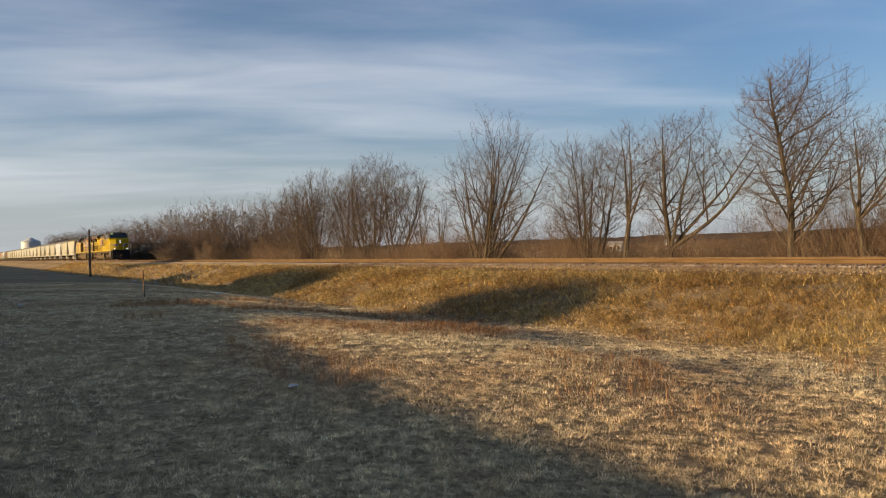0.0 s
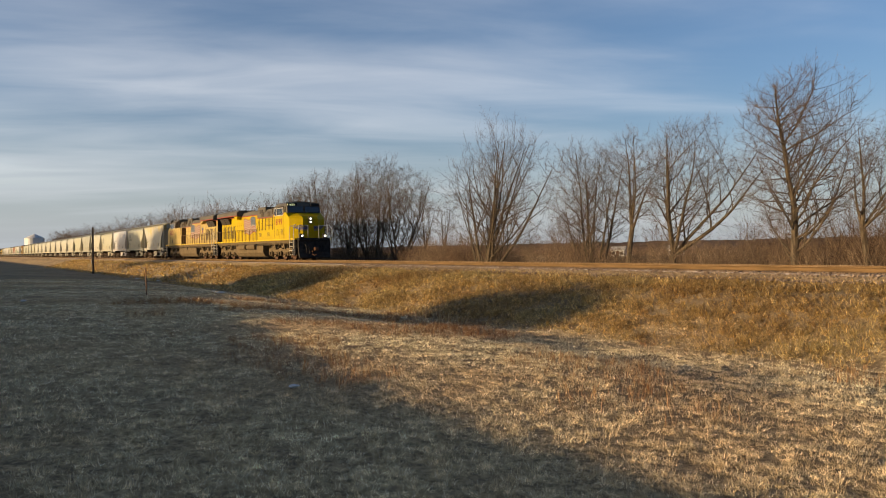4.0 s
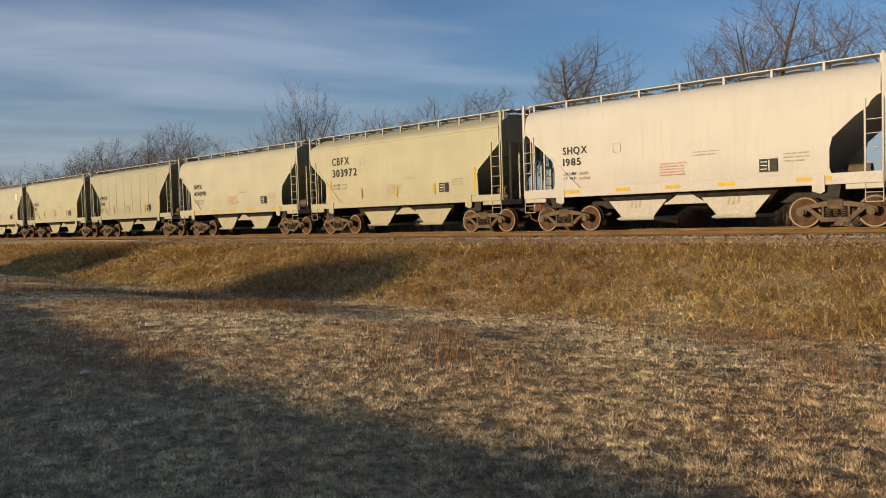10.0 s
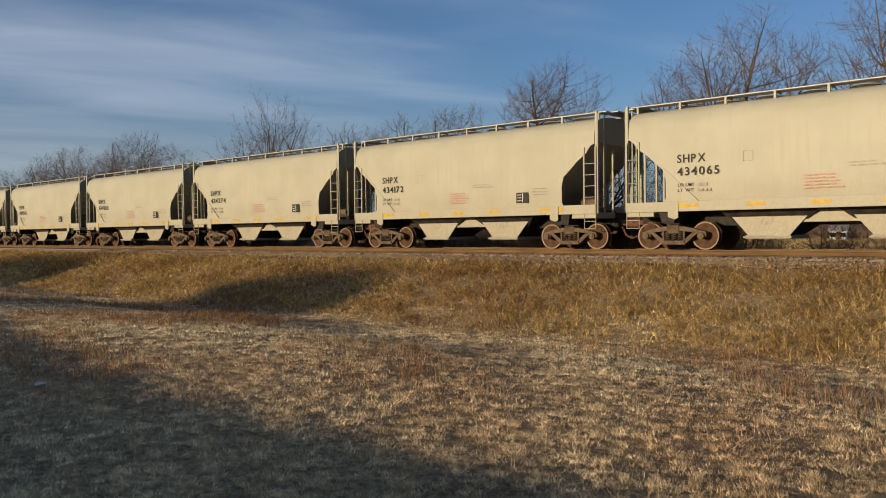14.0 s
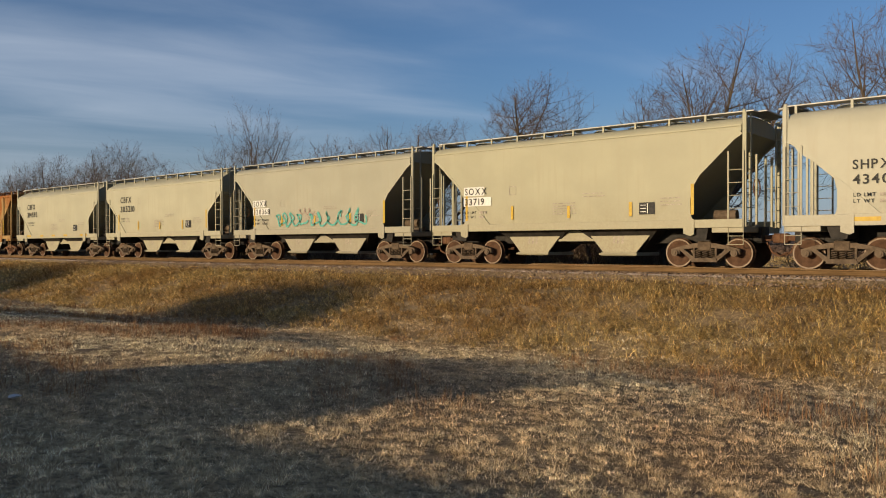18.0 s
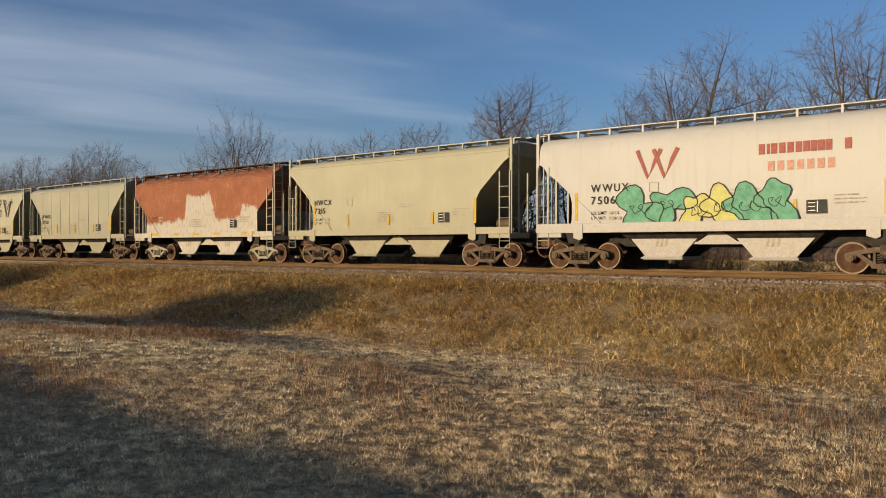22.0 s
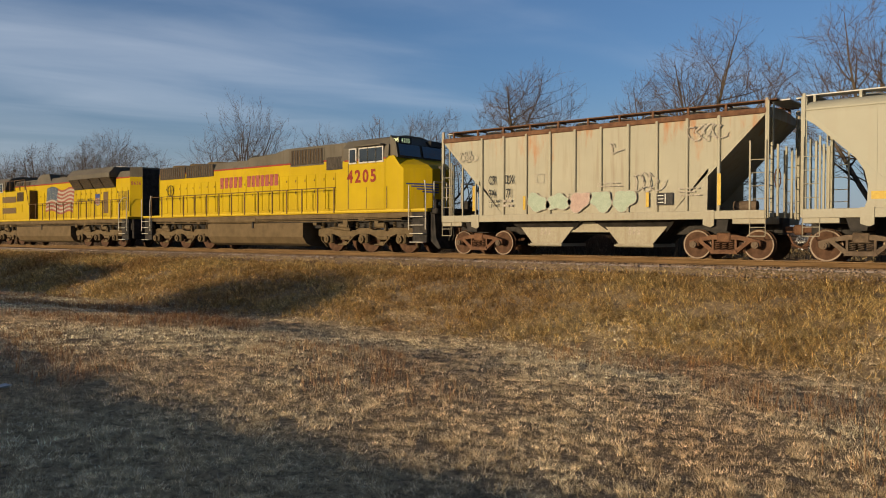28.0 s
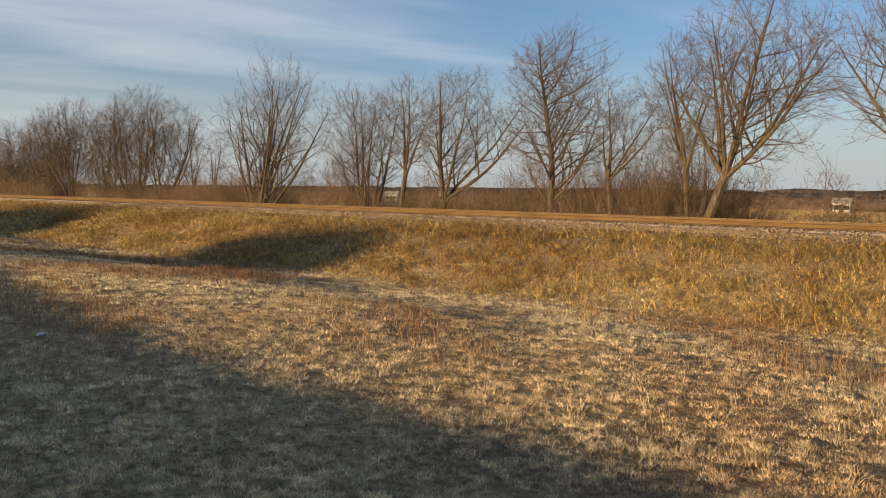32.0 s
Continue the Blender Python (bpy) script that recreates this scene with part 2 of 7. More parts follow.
M_INK = plain("black_lettering", (0.012, 0.012, 0.012), (0.03, 0.028, 0.026), 12.0, 0.6)
M_INKRED = plain("red_lettering", (0.20, 0.045, 0.035), (0.28, 0.075, 0.055), 12.0, 0.55)
M_INKFAINT = plain("faint_lettering", (0.22, 0.19, 0.15), (0.34, 0.3, 0.25), 12.0, 0.6)
M_WHITE = plain("white_paint", (0.52, 0.51, 0.48), (0.6, 0.59, 0.56), 6.0, 0.5)
M_GLASS, _n, _l, _b = principled("cab_glass")
_b.inputs["Base Color"].default_value = (0.012, 0.014, 0.016, 1)
_b.inputs["Roughness"].default_value, _b.inputs["Specular IOR Level"].default_value = 0.06, 0.8
M_LAMP, _n, _l, _b = principled("headlight_lens")
_b.inputs["Base Color"].default_value = (0.9, 0.88, 0.8, 1)
_b.inputs["Emission Color"].default_value, _b.inputs["Emission Strength"].default_value = (1.0, 0.9, 0.68, 1), 1.6


# ---- mesh helpers ----
class Shape:
    """Gathers vertices and faces; turned into one mesh at the end."""

    def __init__(self):
        self.v, self.f = [], []

    def add(self, verts, faces):
        k = len(self.v)
        self.v += [tuple(p) for p in verts]
        self.f += [tuple(i + k for i in f) for f in faces]
        return self

    def box(self, x0, y0, z0, x1, y1, z1, b=0.0):
        """A box from corner to corner; b: the width of its chamfered edges."""
        if b <= 0:
            v = [(x, y, z) for x in (x0, x1) for y in (y0, y1) for z in (z0, z1)]
            return self.add(v, [(0, 1, 3, 2), (4, 6, 7, 5), (0, 4, 5, 1), (2, 3, 7, 6), (0, 2, 6, 4), (1, 5, 7, 3)])
        c, e = ((x0 + x1) / 2, (y0 + y1) / 2, (z0 + z1) / 2), (abs(x1 - x0) / 2, abs(y1 - y0) / 2, abs(z1 - z0) / 2)
        b = min(b, 0.9 * min(e))
        idx, v = {}, []
        for sx in (-1, 1):
            for sy in (-1, 1):
                for sz in (-1, 1):
                    for a in range(3):
                        s = (sx, sy, sz)
                        idx[(sx, sy, sz, a)] = len(v)
                        v.append(tuple(c[i] + s[i] * (e[i] if i == a else e[i] - b) for i in range(3)))
        f = []
        for a in range(3):
            p, q = (a + 1) % 3, (a + 2) % 3
            for s in (-1, 1):
                ring = []
                for sp, sq in ((-1, -1), (1, -1), (1, 1), (-1, 1)):
                    k = [0, 0, 0]
                    k[a], k[p], k[q] = s, sp, sq
                    ring.append(idx[(*k, a)])
                f.append(tuple(ring if s > 0 else ring[::-1]))
            for sp in (-1, 1):
                for sq in (-1, 1):
                    k0, k1 = [0, 0, 0], [0, 0, 0]
                    k0[a], k1[a] = -1, 1
                    k0[p] = k1[p] = sp
                    k0[q] = k1[q] = sq
                    r = [idx[(*k0, p)], idx[(*k1, p)], idx[(*k1, q)], idx[(*k0, q)]]
                    f.append(tuple(r if sp * sq > 0 else r[::-1]))
        for sx in (-1, 1):
            for sy in (-1, 1):
                for sz in (-1, 1):
                    r = [idx[(sx, sy, sz, a)] for a in range(3)]
                    f.append(tuple(r if sx * sy * sz > 0 else r[::-1]))
        return self.add(v, f)

    def cyl(self, p, q, r, n=10, r2=None, caps=True):
        p, q = Vector(p), Vector(q)
        r2 = r if r2 is None else r2
        d = (q - p).normalized()
        u = d.orthogonal().normalized()
        w = d.cross(u)
        v = []
        for c, k in ((p, r), (q, r2)):
            for i in range(n):
                a = 2 * math.pi * i / n
                v.append(c + k * (math.cos(a) * u + math.sin(a) * w))
        f = [(i, (i + 1) % n, n + (i + 1) % n, n + i) for i in range(n)]
        if caps:
            f += [tuple(range(n - 1, -1, -1)), tuple(range(n, 2 * n))]
        return self.add(v, f)

    def pipe(self, pts, r, n=6):
        for a, b in zip(pts, pts[1:]):
            self.cyl(a, b, r, n)
        return self

    def prism(self, poly, y0, y1):
        """A polygon in x and z, thickened from y0 to y1."""
        n = len(poly)
        area = sum(poly[i][0] * poly[(i + 1) % n][1] - poly[(i + 1) % n][0] * poly[i][1] for i in range(n))
        if area < 0:
            poly = poly[::-1]
        lo, hi = min(y0, y1), max(y0, y1)
        v = [(x, lo, z) for x, z in poly] + [(x, hi, z) for x, z in poly]
        f = [tuple(range(n)), tuple(range(2 * n - 1, n - 1, -1))]
        f += [((i + 1) % n, i, n + i, n + (i + 1) % n) for i in range(n)]
        return self.add(v, f)

    def slab(self, poly, z0, z1):
        """A polygon in x and y, thickened from z0 to z1."""
        n = len(poly)
        area = sum(poly[i][0] * poly[(i + 1) % n][1] - poly[(i + 1) % n][0] * poly[i][1] for i in range(n))
        if area < 0:
            poly = poly[::-1]
        v = [(x, y, z0) for x, y in poly] + [(x, y, z1) for x, y in poly]
        f = [tuple(range(n - 1, -1, -1)), tuple(range(n, 2 * n))]
        f += [(i, (i + 1) % n, n + (i + 1) % n, n + i) for i in range(n)]
        return self.add(v, f)

    def cross(self, poly, x0, x1):
        """A polygon in y and z, thickened from x0 to x1."""
        n = len(poly)
        area = sum(poly[i][0] * poly[(i + 1) % n][1] - poly[(i + 1) % n][0] * poly[i][1] for i in range(n))
        if area < 0:
            poly = poly[::-1]
        lo, hi = min(x0, x1), max(x0, x1)
        v = [(lo, y, z) for y, z in poly] + [(hi, y, z) for y, z in poly]
        f = [tuple(range(n - 1, -1, -1)), tuple(range(n, 2 * n))]
        f += [(i, (i + 1) % n, n + (i + 1) % n, n + i) for i in range(n)]
        return self.add(v, f)

    def mesh(self, name, smooth=False):
        me = bpy.data.meshes.new(name)
        me.from_pydata(self.v, [], self.f)
        me.materials.append(None)
        if smooth:
            me.polygons.foreach_set("use_smooth", [True] * len(me.polygons))
            me.set_sharp_from_angle(angle=radians(38))
        me.update()
        return me


def part(name, shape, material, parent=None, label="", at=None, smooth=False):
    """One mesh object, under a thing or a part. shape: a Shape, or a mesh to share."""
    me = shape.mesh(name, smooth) if isinstance(shape, Shape) else shape
    ob = new(name, me)
    ob.material_slots[0].link = "OBJECT"
    ob.material_slots[0].material = material
    if parent is not None:
        ob.parent = parent
    if at is not None:
        ob.matrix_basis = at
    if label:
        ob["label"] = label
    return ob


# glyphs of the built-in font, as flat triangles
def make_glyphs(chars, bold=0.0):
    made = {}
    for c in chars:
        cu = bpy.data.curves.new("glyph", "FONT")
        cu.body, cu.resolution_u, cu.offset = c, 3, bold
        made[c] = new("glyph", cu)
    dg = bpy.context.evaluated_depsgraph_get()
    dg.update()
    table = {}
    for c, ob in made.items():
        me = bpy.data.meshes.new_from_object(ob.evaluated_get(dg))
        vs = [(v.co.x, v.co.y) for v in me.vertices]
        fs = [tuple(p.vertices) for p in me.polygons]
        x0, x1 = min(v[0] for v in vs), max(v[0] for v in vs)
        table[c] = ([(x - x0, y) for x, y in vs], fs, x1 - x0)
        bpy.data.meshes.remove(me)
    for ob in made.values():
        cu = ob.data
        bpy.data.objects.remove(ob)
        bpy.data.curves.remove(cu)
    return table


GLYPHS = make_glyphs("ABCDEFGHILMNOPQRSTUWX0123456789&", 0.016)
BOLD = make_glyphs("0123456789", 0.032)


def lettering(text, x, y, z, height, stretch=1.0, gap=0.16, width=None, glyphs=None):
    """Words on the near side, lying in x and z at y; x, z: the lower left corner."""
    s, k = Shape(), height / 0.72
    pen = 0.0
    for c in text:
        if c == " ":
            pen += 0.42
            continue
        vs, fs, w = (glyphs or GLYPHS)[c]
        s.add([(pen + a, b, 0) for a, b in vs], fs)
        pen += w + gap
    fit = (width / ((pen - gap) * k)) if width else stretch
    s.v = [(x + a * k * fit, y, z + b * k) for a, b, _ in s.v]
    return s


def flat(poly, y):
    """A thin painted shape on the near side."""
    return Shape().prism(poly, y - 0.003, y + 0.003)


# ---- the ground: road bank, field, ditch, railway bank, far fields: one sheet to the horizon ----
TRACK_Y = 23.6


def lerp_table(table, x):
    """A smooth curve through the table that never overshoots."""
    k = min(len(table) - 2, max(0, bisect_index(table, x)))
    (a, p), (b, q) = table[k], table[k + 1]
    h = b - a
    t = min(1.0, max(0.0, (x - a) / h))
    m, n = tangent(table, k), tangent(table, k + 1)
    u = 1 - t
    return p * (1 + 2 * t) * u * u + h * m * t * u * u + q * t * t * (3 - 2 * t) - h * n * t * t * u


def bisect_index(table, x):
    lo, hi = 0, len(table) - 1
    while hi - lo > 1:
        mid = (lo + hi) // 2
        lo, hi = (mid, hi) if table[mid][0] <= x else (lo, mid)
    return lo


SLOPES = {}


def tangent(table, k):
    if k in SLOPES:
        return SLOPES[k]
    m = 0.0
    if 0 < k < len(table) - 1:
        a = (table[k][1] - table[k - 1][1]) / (table[k][0] - table[k - 1][0])
        b = (table[k + 1][1] - table[k][1]) / (table[k + 1][0] - table[k][0])
        m = 2 * a * b / (a + b) if a * b > 0 else 0.0
    SLOPES[k] = m
    return m


# the hump just behind the camera is unseen, raised to shade the near field
PROFILE = [(-3000, 0.2), (-60, 0.25), (-34, 0.5), (-18, 0.5), (-12, 0.02), (-8, 0.19), (-5.6, 0.19), (-1.5, -0.86), (0, -0.955), (4, -1.06), (7.5, -1.17),
           (9.2, -1.29), (10.6, -1.43), (12, -1.58), (14.4, -1.73), (16.5, -1.34), (19.2, -0.64), (20.6, -0.54), (21.3, -0.42), (21.9, -0.24), (25.3, -0.24),
           (26.4, -0.62), (30, -1.35), (45, -1.6), (120, -2.2), (320, -2.4), (700, 4.0), (3000, 14.0)]


def ground_z(x, y):
    z = lerp_table(PROFILE, y)
    if -12 < y < -2:   # the unseen bank behind the camera climbs to the left, to shade the field there
        z += math.exp(-((y + 6.8) / 2.2) ** 2) * 0.022 * min(50.0, max(0.0, -7 - x))
    if 3 < y < 18.0:   # the ditch at the bank's foot, deeper to the left
        deep = min(1.0, max(0.0, (-11.0 - x) / 13.0))
        deep = deep * deep * (3 - 2 * deep)
        z -= 0.07 * deep * math.exp(-((y - 12.7) / 2.1) ** 4)
        z += 0.16 * min(1.0, max(0.0, (-27.0 - x) / 9.0)) * math.exp(-((y - 11.6) / 1.5) ** 2)
    if -2 < y < 21.0:
        n = noise.noise(Vector((x * 0.16, y * 0.22, 3.1)))
        m = noise.noise(Vector((x * 0.9, y * 0.9, 7.7)))
        damp = min(1.0, (21.0 - y) / 3.0) * min(1.0, (y + 2.0) / 4.0)
        z += damp * (0.05 * n + 0.03 * m)
    elif y > 30:
        z += min(1.0, (y - 30) / 60) * 0.5 * noise.noise(Vector((x * 0.01, y * 0.01, 1.0)))
    return z


def spread(breaks):
    out = []
    for a, b, step in breaks:
        n = max(1, round((b - a) / step))
        out += [a + (b - a) * i / n for i in range(n)]
    return out + [breaks[-1][1]]


def build_ground():
    xs = spread([(-3000, -600, 400), (-600, -120, 40), (-120, -45, 5), (-45, 14, 0.4), (14, 60, 4), (60, 300, 40), (300, 3000, 500)])
    ys = spread([(-3000, -200, 500), (-200, -16, 20), (-16, -2, 0.8), (-2, 21.9, 0.28), (21.9, 25.3, 1.1), (25.3, 32, 0.7), (32, 120, 6),
                 (120, 900, 40), (900, 3000, 350)])
    v = [(x, y, ground_z(x, y)) for y in ys for x in xs]
    w = len(xs)
    f = [(j * w + i, j * w + i + 1, (j + 1) * w + i + 1, (j + 1) * w + i) for j in range(len(ys) - 1) for i in range(w - 1)]
    me = bpy.data.meshes.new("ground")
    me.from_pydata(v, [], f)
    me.materials.append(M_GROUND)
    me.polygons.foreach_set("use_smooth", [True] * len(me.polygons))
    tagged(new("ground", me), "rolling field of dry winter turf with ditch and railway bank", "ground", kind="structure")


build_ground()


# ---- the railway line ----
def build_track():
    bed = Shape().cross([(21.7, -0.5), (22.0, -0.20), (25.2, -0.20), (25.6, -0.5)], -900, 400)
    tagged(part("ballast", bed, M_BALLAST), "grey-brown crushed stone ballast under the rails", "ballast", kind="structure")
    track = tagged(new("railway_track"), "rust-brown steel rails on dark wooden ties", "railway track", kind="structure")
    prof = [(-0.07, -0.17), (0.07, -0.17), (0.07, -0.155), (0.012, -0.14), (0.012, -0.045), (0.036, -0.035), (0.036, -0.004),
            (-0.036, -0.004), (-0.036, -0.035), (-0.012, -0.045), (-0.012, -0.14), (-0.07, -0.155)]
    for y in (TRACK_Y - 0.75, TRACK_Y + 0.75):
        rail = part("rail", Shape().cross([(y + a, z) for a, z in prof], -900, 400), M_RAIL, track)
        part("rail_head", Shape().box(-900, y - 0.03, -0.0035, 400, y + 0.03, 0.0), M_RAILHEAD, rail, "wheel-polished running surface")
    tie = Shape().box(-0.115, -1.3, -0.30, 0.115, 1.3, -0.172, 0.012).mesh("tie")
    for i in range(150):
        x = -62 + i * 0.54
        part("tie", tie, M_TIE, track, at=pose(x, TRACK_Y, random.uniform(-0.008, 0.004), 0, 0, random.uniform(-1.2, 1.2)))
    rest = Shape()
    for i in range(500):
        x = -62.5 - i * 0.54
        rest.box(x - 0.115, TRACK_Y - 1.3, -0.30, x + 0.115, TRACK_Y + 1.3, -0.175)
    for i in range(60):
        x = 19.0 + i * 0.54
        rest.box(x - 0.115, TRACK_Y - 1.3, -0.30, x + 0.115, TRACK_Y + 1.3, -0.175)
    tagged(part("distant_ties", rest, M_TIE, track), kind="stuff")


build_track()


def build_stones():
    """Loose ballast on the near shoulder, where the camera sees it best."""
    rng = np.random.default_rng(5)
    n = 9000
    x, y = rng.uniform(-48, 10, n), rng.uniform(20.9, 22.75, n)
    top = np.where(y < 21.3, -0.46 + (y - 20.6) * 0.12, np.where(y < 22.0, -0.42 + (y - 21.3) * 0.32, -0.20))
    base = np.array([(1, 0, 0), (-1, 0, 0), (0, 1, 0), (0, -1, 0), (0, 0, 1), (0, 0, -1)], float)
    tri = np.array([(0, 2, 4), (2, 1, 4), (1, 3, 4), (3, 0, 4), (2, 0, 5), (1, 2, 5), (3, 1, 5), (0, 3, 5)])
    size = rng.uniform(0.022, 0.052, (n, 1, 1))
    v = base[None] * size * rng.uniform(0.6, 1.3, (n, 6, 1))
    a = rng.uniform(0, 6.3, n)
    c, s = np.cos(a)[:, None], np.sin(a)[:, None]
    v = np.stack([v[..., 0] * c - v[..., 1] * s, v[..., 0] * s + v[..., 1] * c, v[..., 2] * 0.8], -1)
    v += np.stack([x, y, top + 0.012], -1)[:, None]
    f = (tri[None] + 6 * np.arange(n)[:, None, None]).reshape(-1, 3)
    tri_object("ballast_stones", v.reshape(-1, 3), f, M_STONE, "loose grey and brown ballast stones along the track", "ballast")


def tri_object(name, v, f, material, label, category):
    me = bpy.data.meshes.new(name)
    me.vertices.add(len(v))
    me.vertices.foreach_set("co", np.ascontiguousarray(v, np.float32).ravel())
    me.loops.add(len(f) * 3)
    me.loops.foreach_set("vertex_index", np.ascontiguousarray(f, np.int32).ravel())
    me.polygons.add(len(f))
    me.polygons.foreach_set("loop_start", np.arange(0, len(f) * 3, 3, dtype=np.int32))
    me.update(calc_edges=True)
    me.materials.append(material)
    return tagged(new(name, me), label, category, kind="stuff")


build_stones()


# ---- covered hopper wagons ----
HL, HW = 5.72, 1.55          # half length over the end posts, half width
SILL, BOARD = 1.18, 4.48
SHOULDER = {"angled": 3.86, "round": 4.02}
TRUCK_X, WHEEL_R = 4.42, 0.43


def cut_line(style):
    """The side sheet's edge at one end, from the end post down to the sill: distance in from the post, height."""
    if style == "angled":
        return [(0.0, 3.25), (1.06, 2.36), (1.12, 2.2), (1.08, 1.38)]
    if style == "round":
        return [(0.0, 3.78), (0.25, 3.62), (0.64, 3.25), (1.24, 2.68), (1.44, 2.35), (1.52, 1.98), (1.51, 1.6), (1.44, 1.38)]
    if style == "flow":
        return [(0.0, 3.42), (0.2, 3.34), (0.33, 3.12), (0.6, 2.93), (0.95, 2.73), (1.18, 2.46), (1.27, 2.1), (1.27, 1.6), (1.2, 1.38)]
    return [(0.0, 4.0), (0.2, 3.98), (1.6, 2.62), (1.62, 1.38)]


KNEE = {"angled": (3.3, 2.3), "round": (3.85, 2.75), "flow": (3.45, 2.5), "ribbed": (4.0, 2.75)}


def hopper_shell(style):
    """Body with curved roof and the two slope sheets."""
    if style == "ribbed":
        half = [(1.46, SILL), (1.50, 1.4), (1.50, 2.6), (1.50, 3.7), (1.50, 4.0), (1.50, 4.12), (1.42, 4.2), (0.8, 4.3), (0.0, 4.34)]
    elif style == "flow":
        half = [(1.40, SILL), (1.50, 1.4), (1.535, 2.0), (1.55, 2.6), (1.55, 3.1), (1.545, 3.45), (1.53, 3.75), (1.46, 4.0), (1.3, 4.18), (1.0, 4.28), (0.5, 4.34), (0.0, 4.36)]
    else:
        half = [(1.44, SILL), (1.52, 1.4), (1.54, 2.4), (1.55, 3.3), (1.55, SHOULDER[style] - 0.15), (1.55, SHOULDER[style]), (1.47, SHOULDER[style] + 0.12), (1.3, SHOULDER[style] + 0.22), (0.9, 4.32), (0.45, 4.36), (0.0, 4.37)]

    knee, foot = KNEE[style]

    def reach(z):
        return HL - 0.06 if z >= knee else HL - 0.06 - foot * (knee - z) / (knee - SILL)

    ring = [(-y, z) for y, z in half] + [(y, z) for y, z in half[::-1][1:]]
    s, n = Shape(), len(ring)
    v = [(-reach(z), y, z) for y, z in ring] + [(reach(z), y, z) for y, z in ring]
    f = [(i, n + i, n + i + 1, i + 1) for i in range(n - 1)] + [(n - 1, 2 * n - 1, n, 0)]
    f = [tuple(q[::-1]) for q in f]
    for i in range(n // 2):
        a, b, c, d = i, i + 1, n - 2 - i, n - 1 - i
        if b == c:
            f += [(a, b, d), (n + d, n + b, n + a)]
        else:
            f += [(a, b, c, d), (n + d, n + c, n + b, n + a)]
    return s.add(v, [q[::-1] for q in f])


def side_wing(style, sx):
    """The part of the side sheet that stands out past the slope sheet at one end."""
    knee, foot = KNEE[style]
    outer = [(sx * (HL - 0.02 - d), z) for d, z in cut_line(style)]
    inner = [(sx * (HL - 0.1 - foot * (knee - 1.3) / (knee - SILL)), 1.3), (sx * (HL - 0.16), knee + 0.05)]
    return Shape().prism(outer + inner, -0.012, 0.012)


MESHES = {}


def shared(key, make, smooth=False):
    if key not in MESHES:
        MESHES[key] = make().mesh(key[0], smooth)
    return MESHES[key]


def ladder_shape(tall):
    s = Shape()
    for x in (0.0, 0.42):
        s.box(x - 0.025, -0.02, 0, x + 0.025, 0.02, tall, 0.006)
    for i in range(int(tall / 0.36)):
        s.cyl((0, 0, 0.18 + i * 0.36), (0.42, 0, 0.18 + i * 0.36), 0.012, 6)
    return s


def step_shape():
    s = Shape()
    s.pipe([(0, 0, 0), (0, 0, -0.5), (0.42, 0, -0.5), (0.42, 0, 0)], 0.013)
    return s.cyl((0, 0, -0.26), (0.42, 0, -0.26), 0.012, 6)


def side_frame():
    """Cast truck side frame with its two windows, in x and z about the bolster."""
    s = Shape()
    s.prism([(-1.02, 0.55), (-0.7, 0.64), (-0.32, 0.72), (0.32, 0.72), (0.7, 0.64), (1.02, 0.55), (1.02, 0.42), (0.76, 0.44), (-0.76, 0.44), (-1.02, 0.42)][0:6]
            + [(1.02, 0.46), (0.72, 0.53), (0.3, 0.58), (-0.3, 0.58), (-0.72, 0.53), (-1.02, 0.46)], -0.09, 0.09)
    s.prism([(-0.78, 0.53), (-0.64, 0.55), (-0.26, 0.26), (-0.36, 0.18)], -0.08, 0.08)
    s.prism([(0.78, 0.53), (0.64, 0.55), (0.26, 0.26), (0.36, 0.18)], -0.08, 0.08)
    s.prism([(-0.40, 0.17), (0.40, 0.17), (0.34, 0.29), (-0.34, 0.29)], -0.12, 0.12)
    for x in (-0.36, 0.30):
        s.box(x, -0.075, 0.25, x + 0.06, 0.075, 0.62)
    for x in (-0.89, 0.89):
        s.box(x - 0.14, -0.1, 0.38, x + 0.14, 0.1, 0.56, 0.03)
    return s


def spring_shape():
    """One coil: a ring profile swept up as a stepped screw."""
    s, n, turns = Shape(), 10, 4
    pts = [(0.075 * math.cos(2 * math.pi * i / n), 0.075 * math.sin(2 * math.pi * i / n), 0.28 + 0.24 * i / (n * turns)) for i in range(n * turns + 1)]
    v, f = [], []
    for x, y, z in pts:
        v += [(x, y, z), (x * 1.22, y * 1.22, z + 0.016), (x, y, z + 0.034)]
    for i in range(len(pts) - 1):
        for j in range(3):
            a, b = 3 * i + j, 3 * i + (j + 1) % 3
            f.append((a, b, b + 3, a + 3))
    return s.add(v, f)


def wheel_shape(r):
    """One wheel, its face towards -y."""
    s, n = Shape(), 28
    rings = [(0.0, -0.075), (0.09, -0.075), (0.12, -0.03), (r * 0.62, -0.02), (r * 0.8, -0.055), (r * 0.995, -0.06), (r, -0.04), (r, 0.05), (r + 0.028, 0.07), (r + 0.028, 0.095), (0.0, 0.095)]
    v = [(0, rings[0][1], 0)]
    for q, y in rings[1:-1]:
        v += [(q * math.cos(2 * math.pi * i / n), y, q * math.sin(2 * math.pi * i / n)) for i in range(n)]
    v.append((0, rings[-1][1], 0))
    f = [(0, 1 + i, 1 + (i + 1) % n) for i in range(n)]
    m = len(rings) - 2
    for j in range(m - 1):
        f += [(1 + j * n + i, 1 + (j + 1) * n + i, 1 + (j + 1) * n + (i + 1) % n, 1 + j * n + (i + 1) % n) for i in range(n)]
    f += [(len(v) - 1, 1 + (m - 1) * n + (i + 1) % n, 1 + (m - 1) * n + i) for i in range(n)]
    return s.add(v, f)


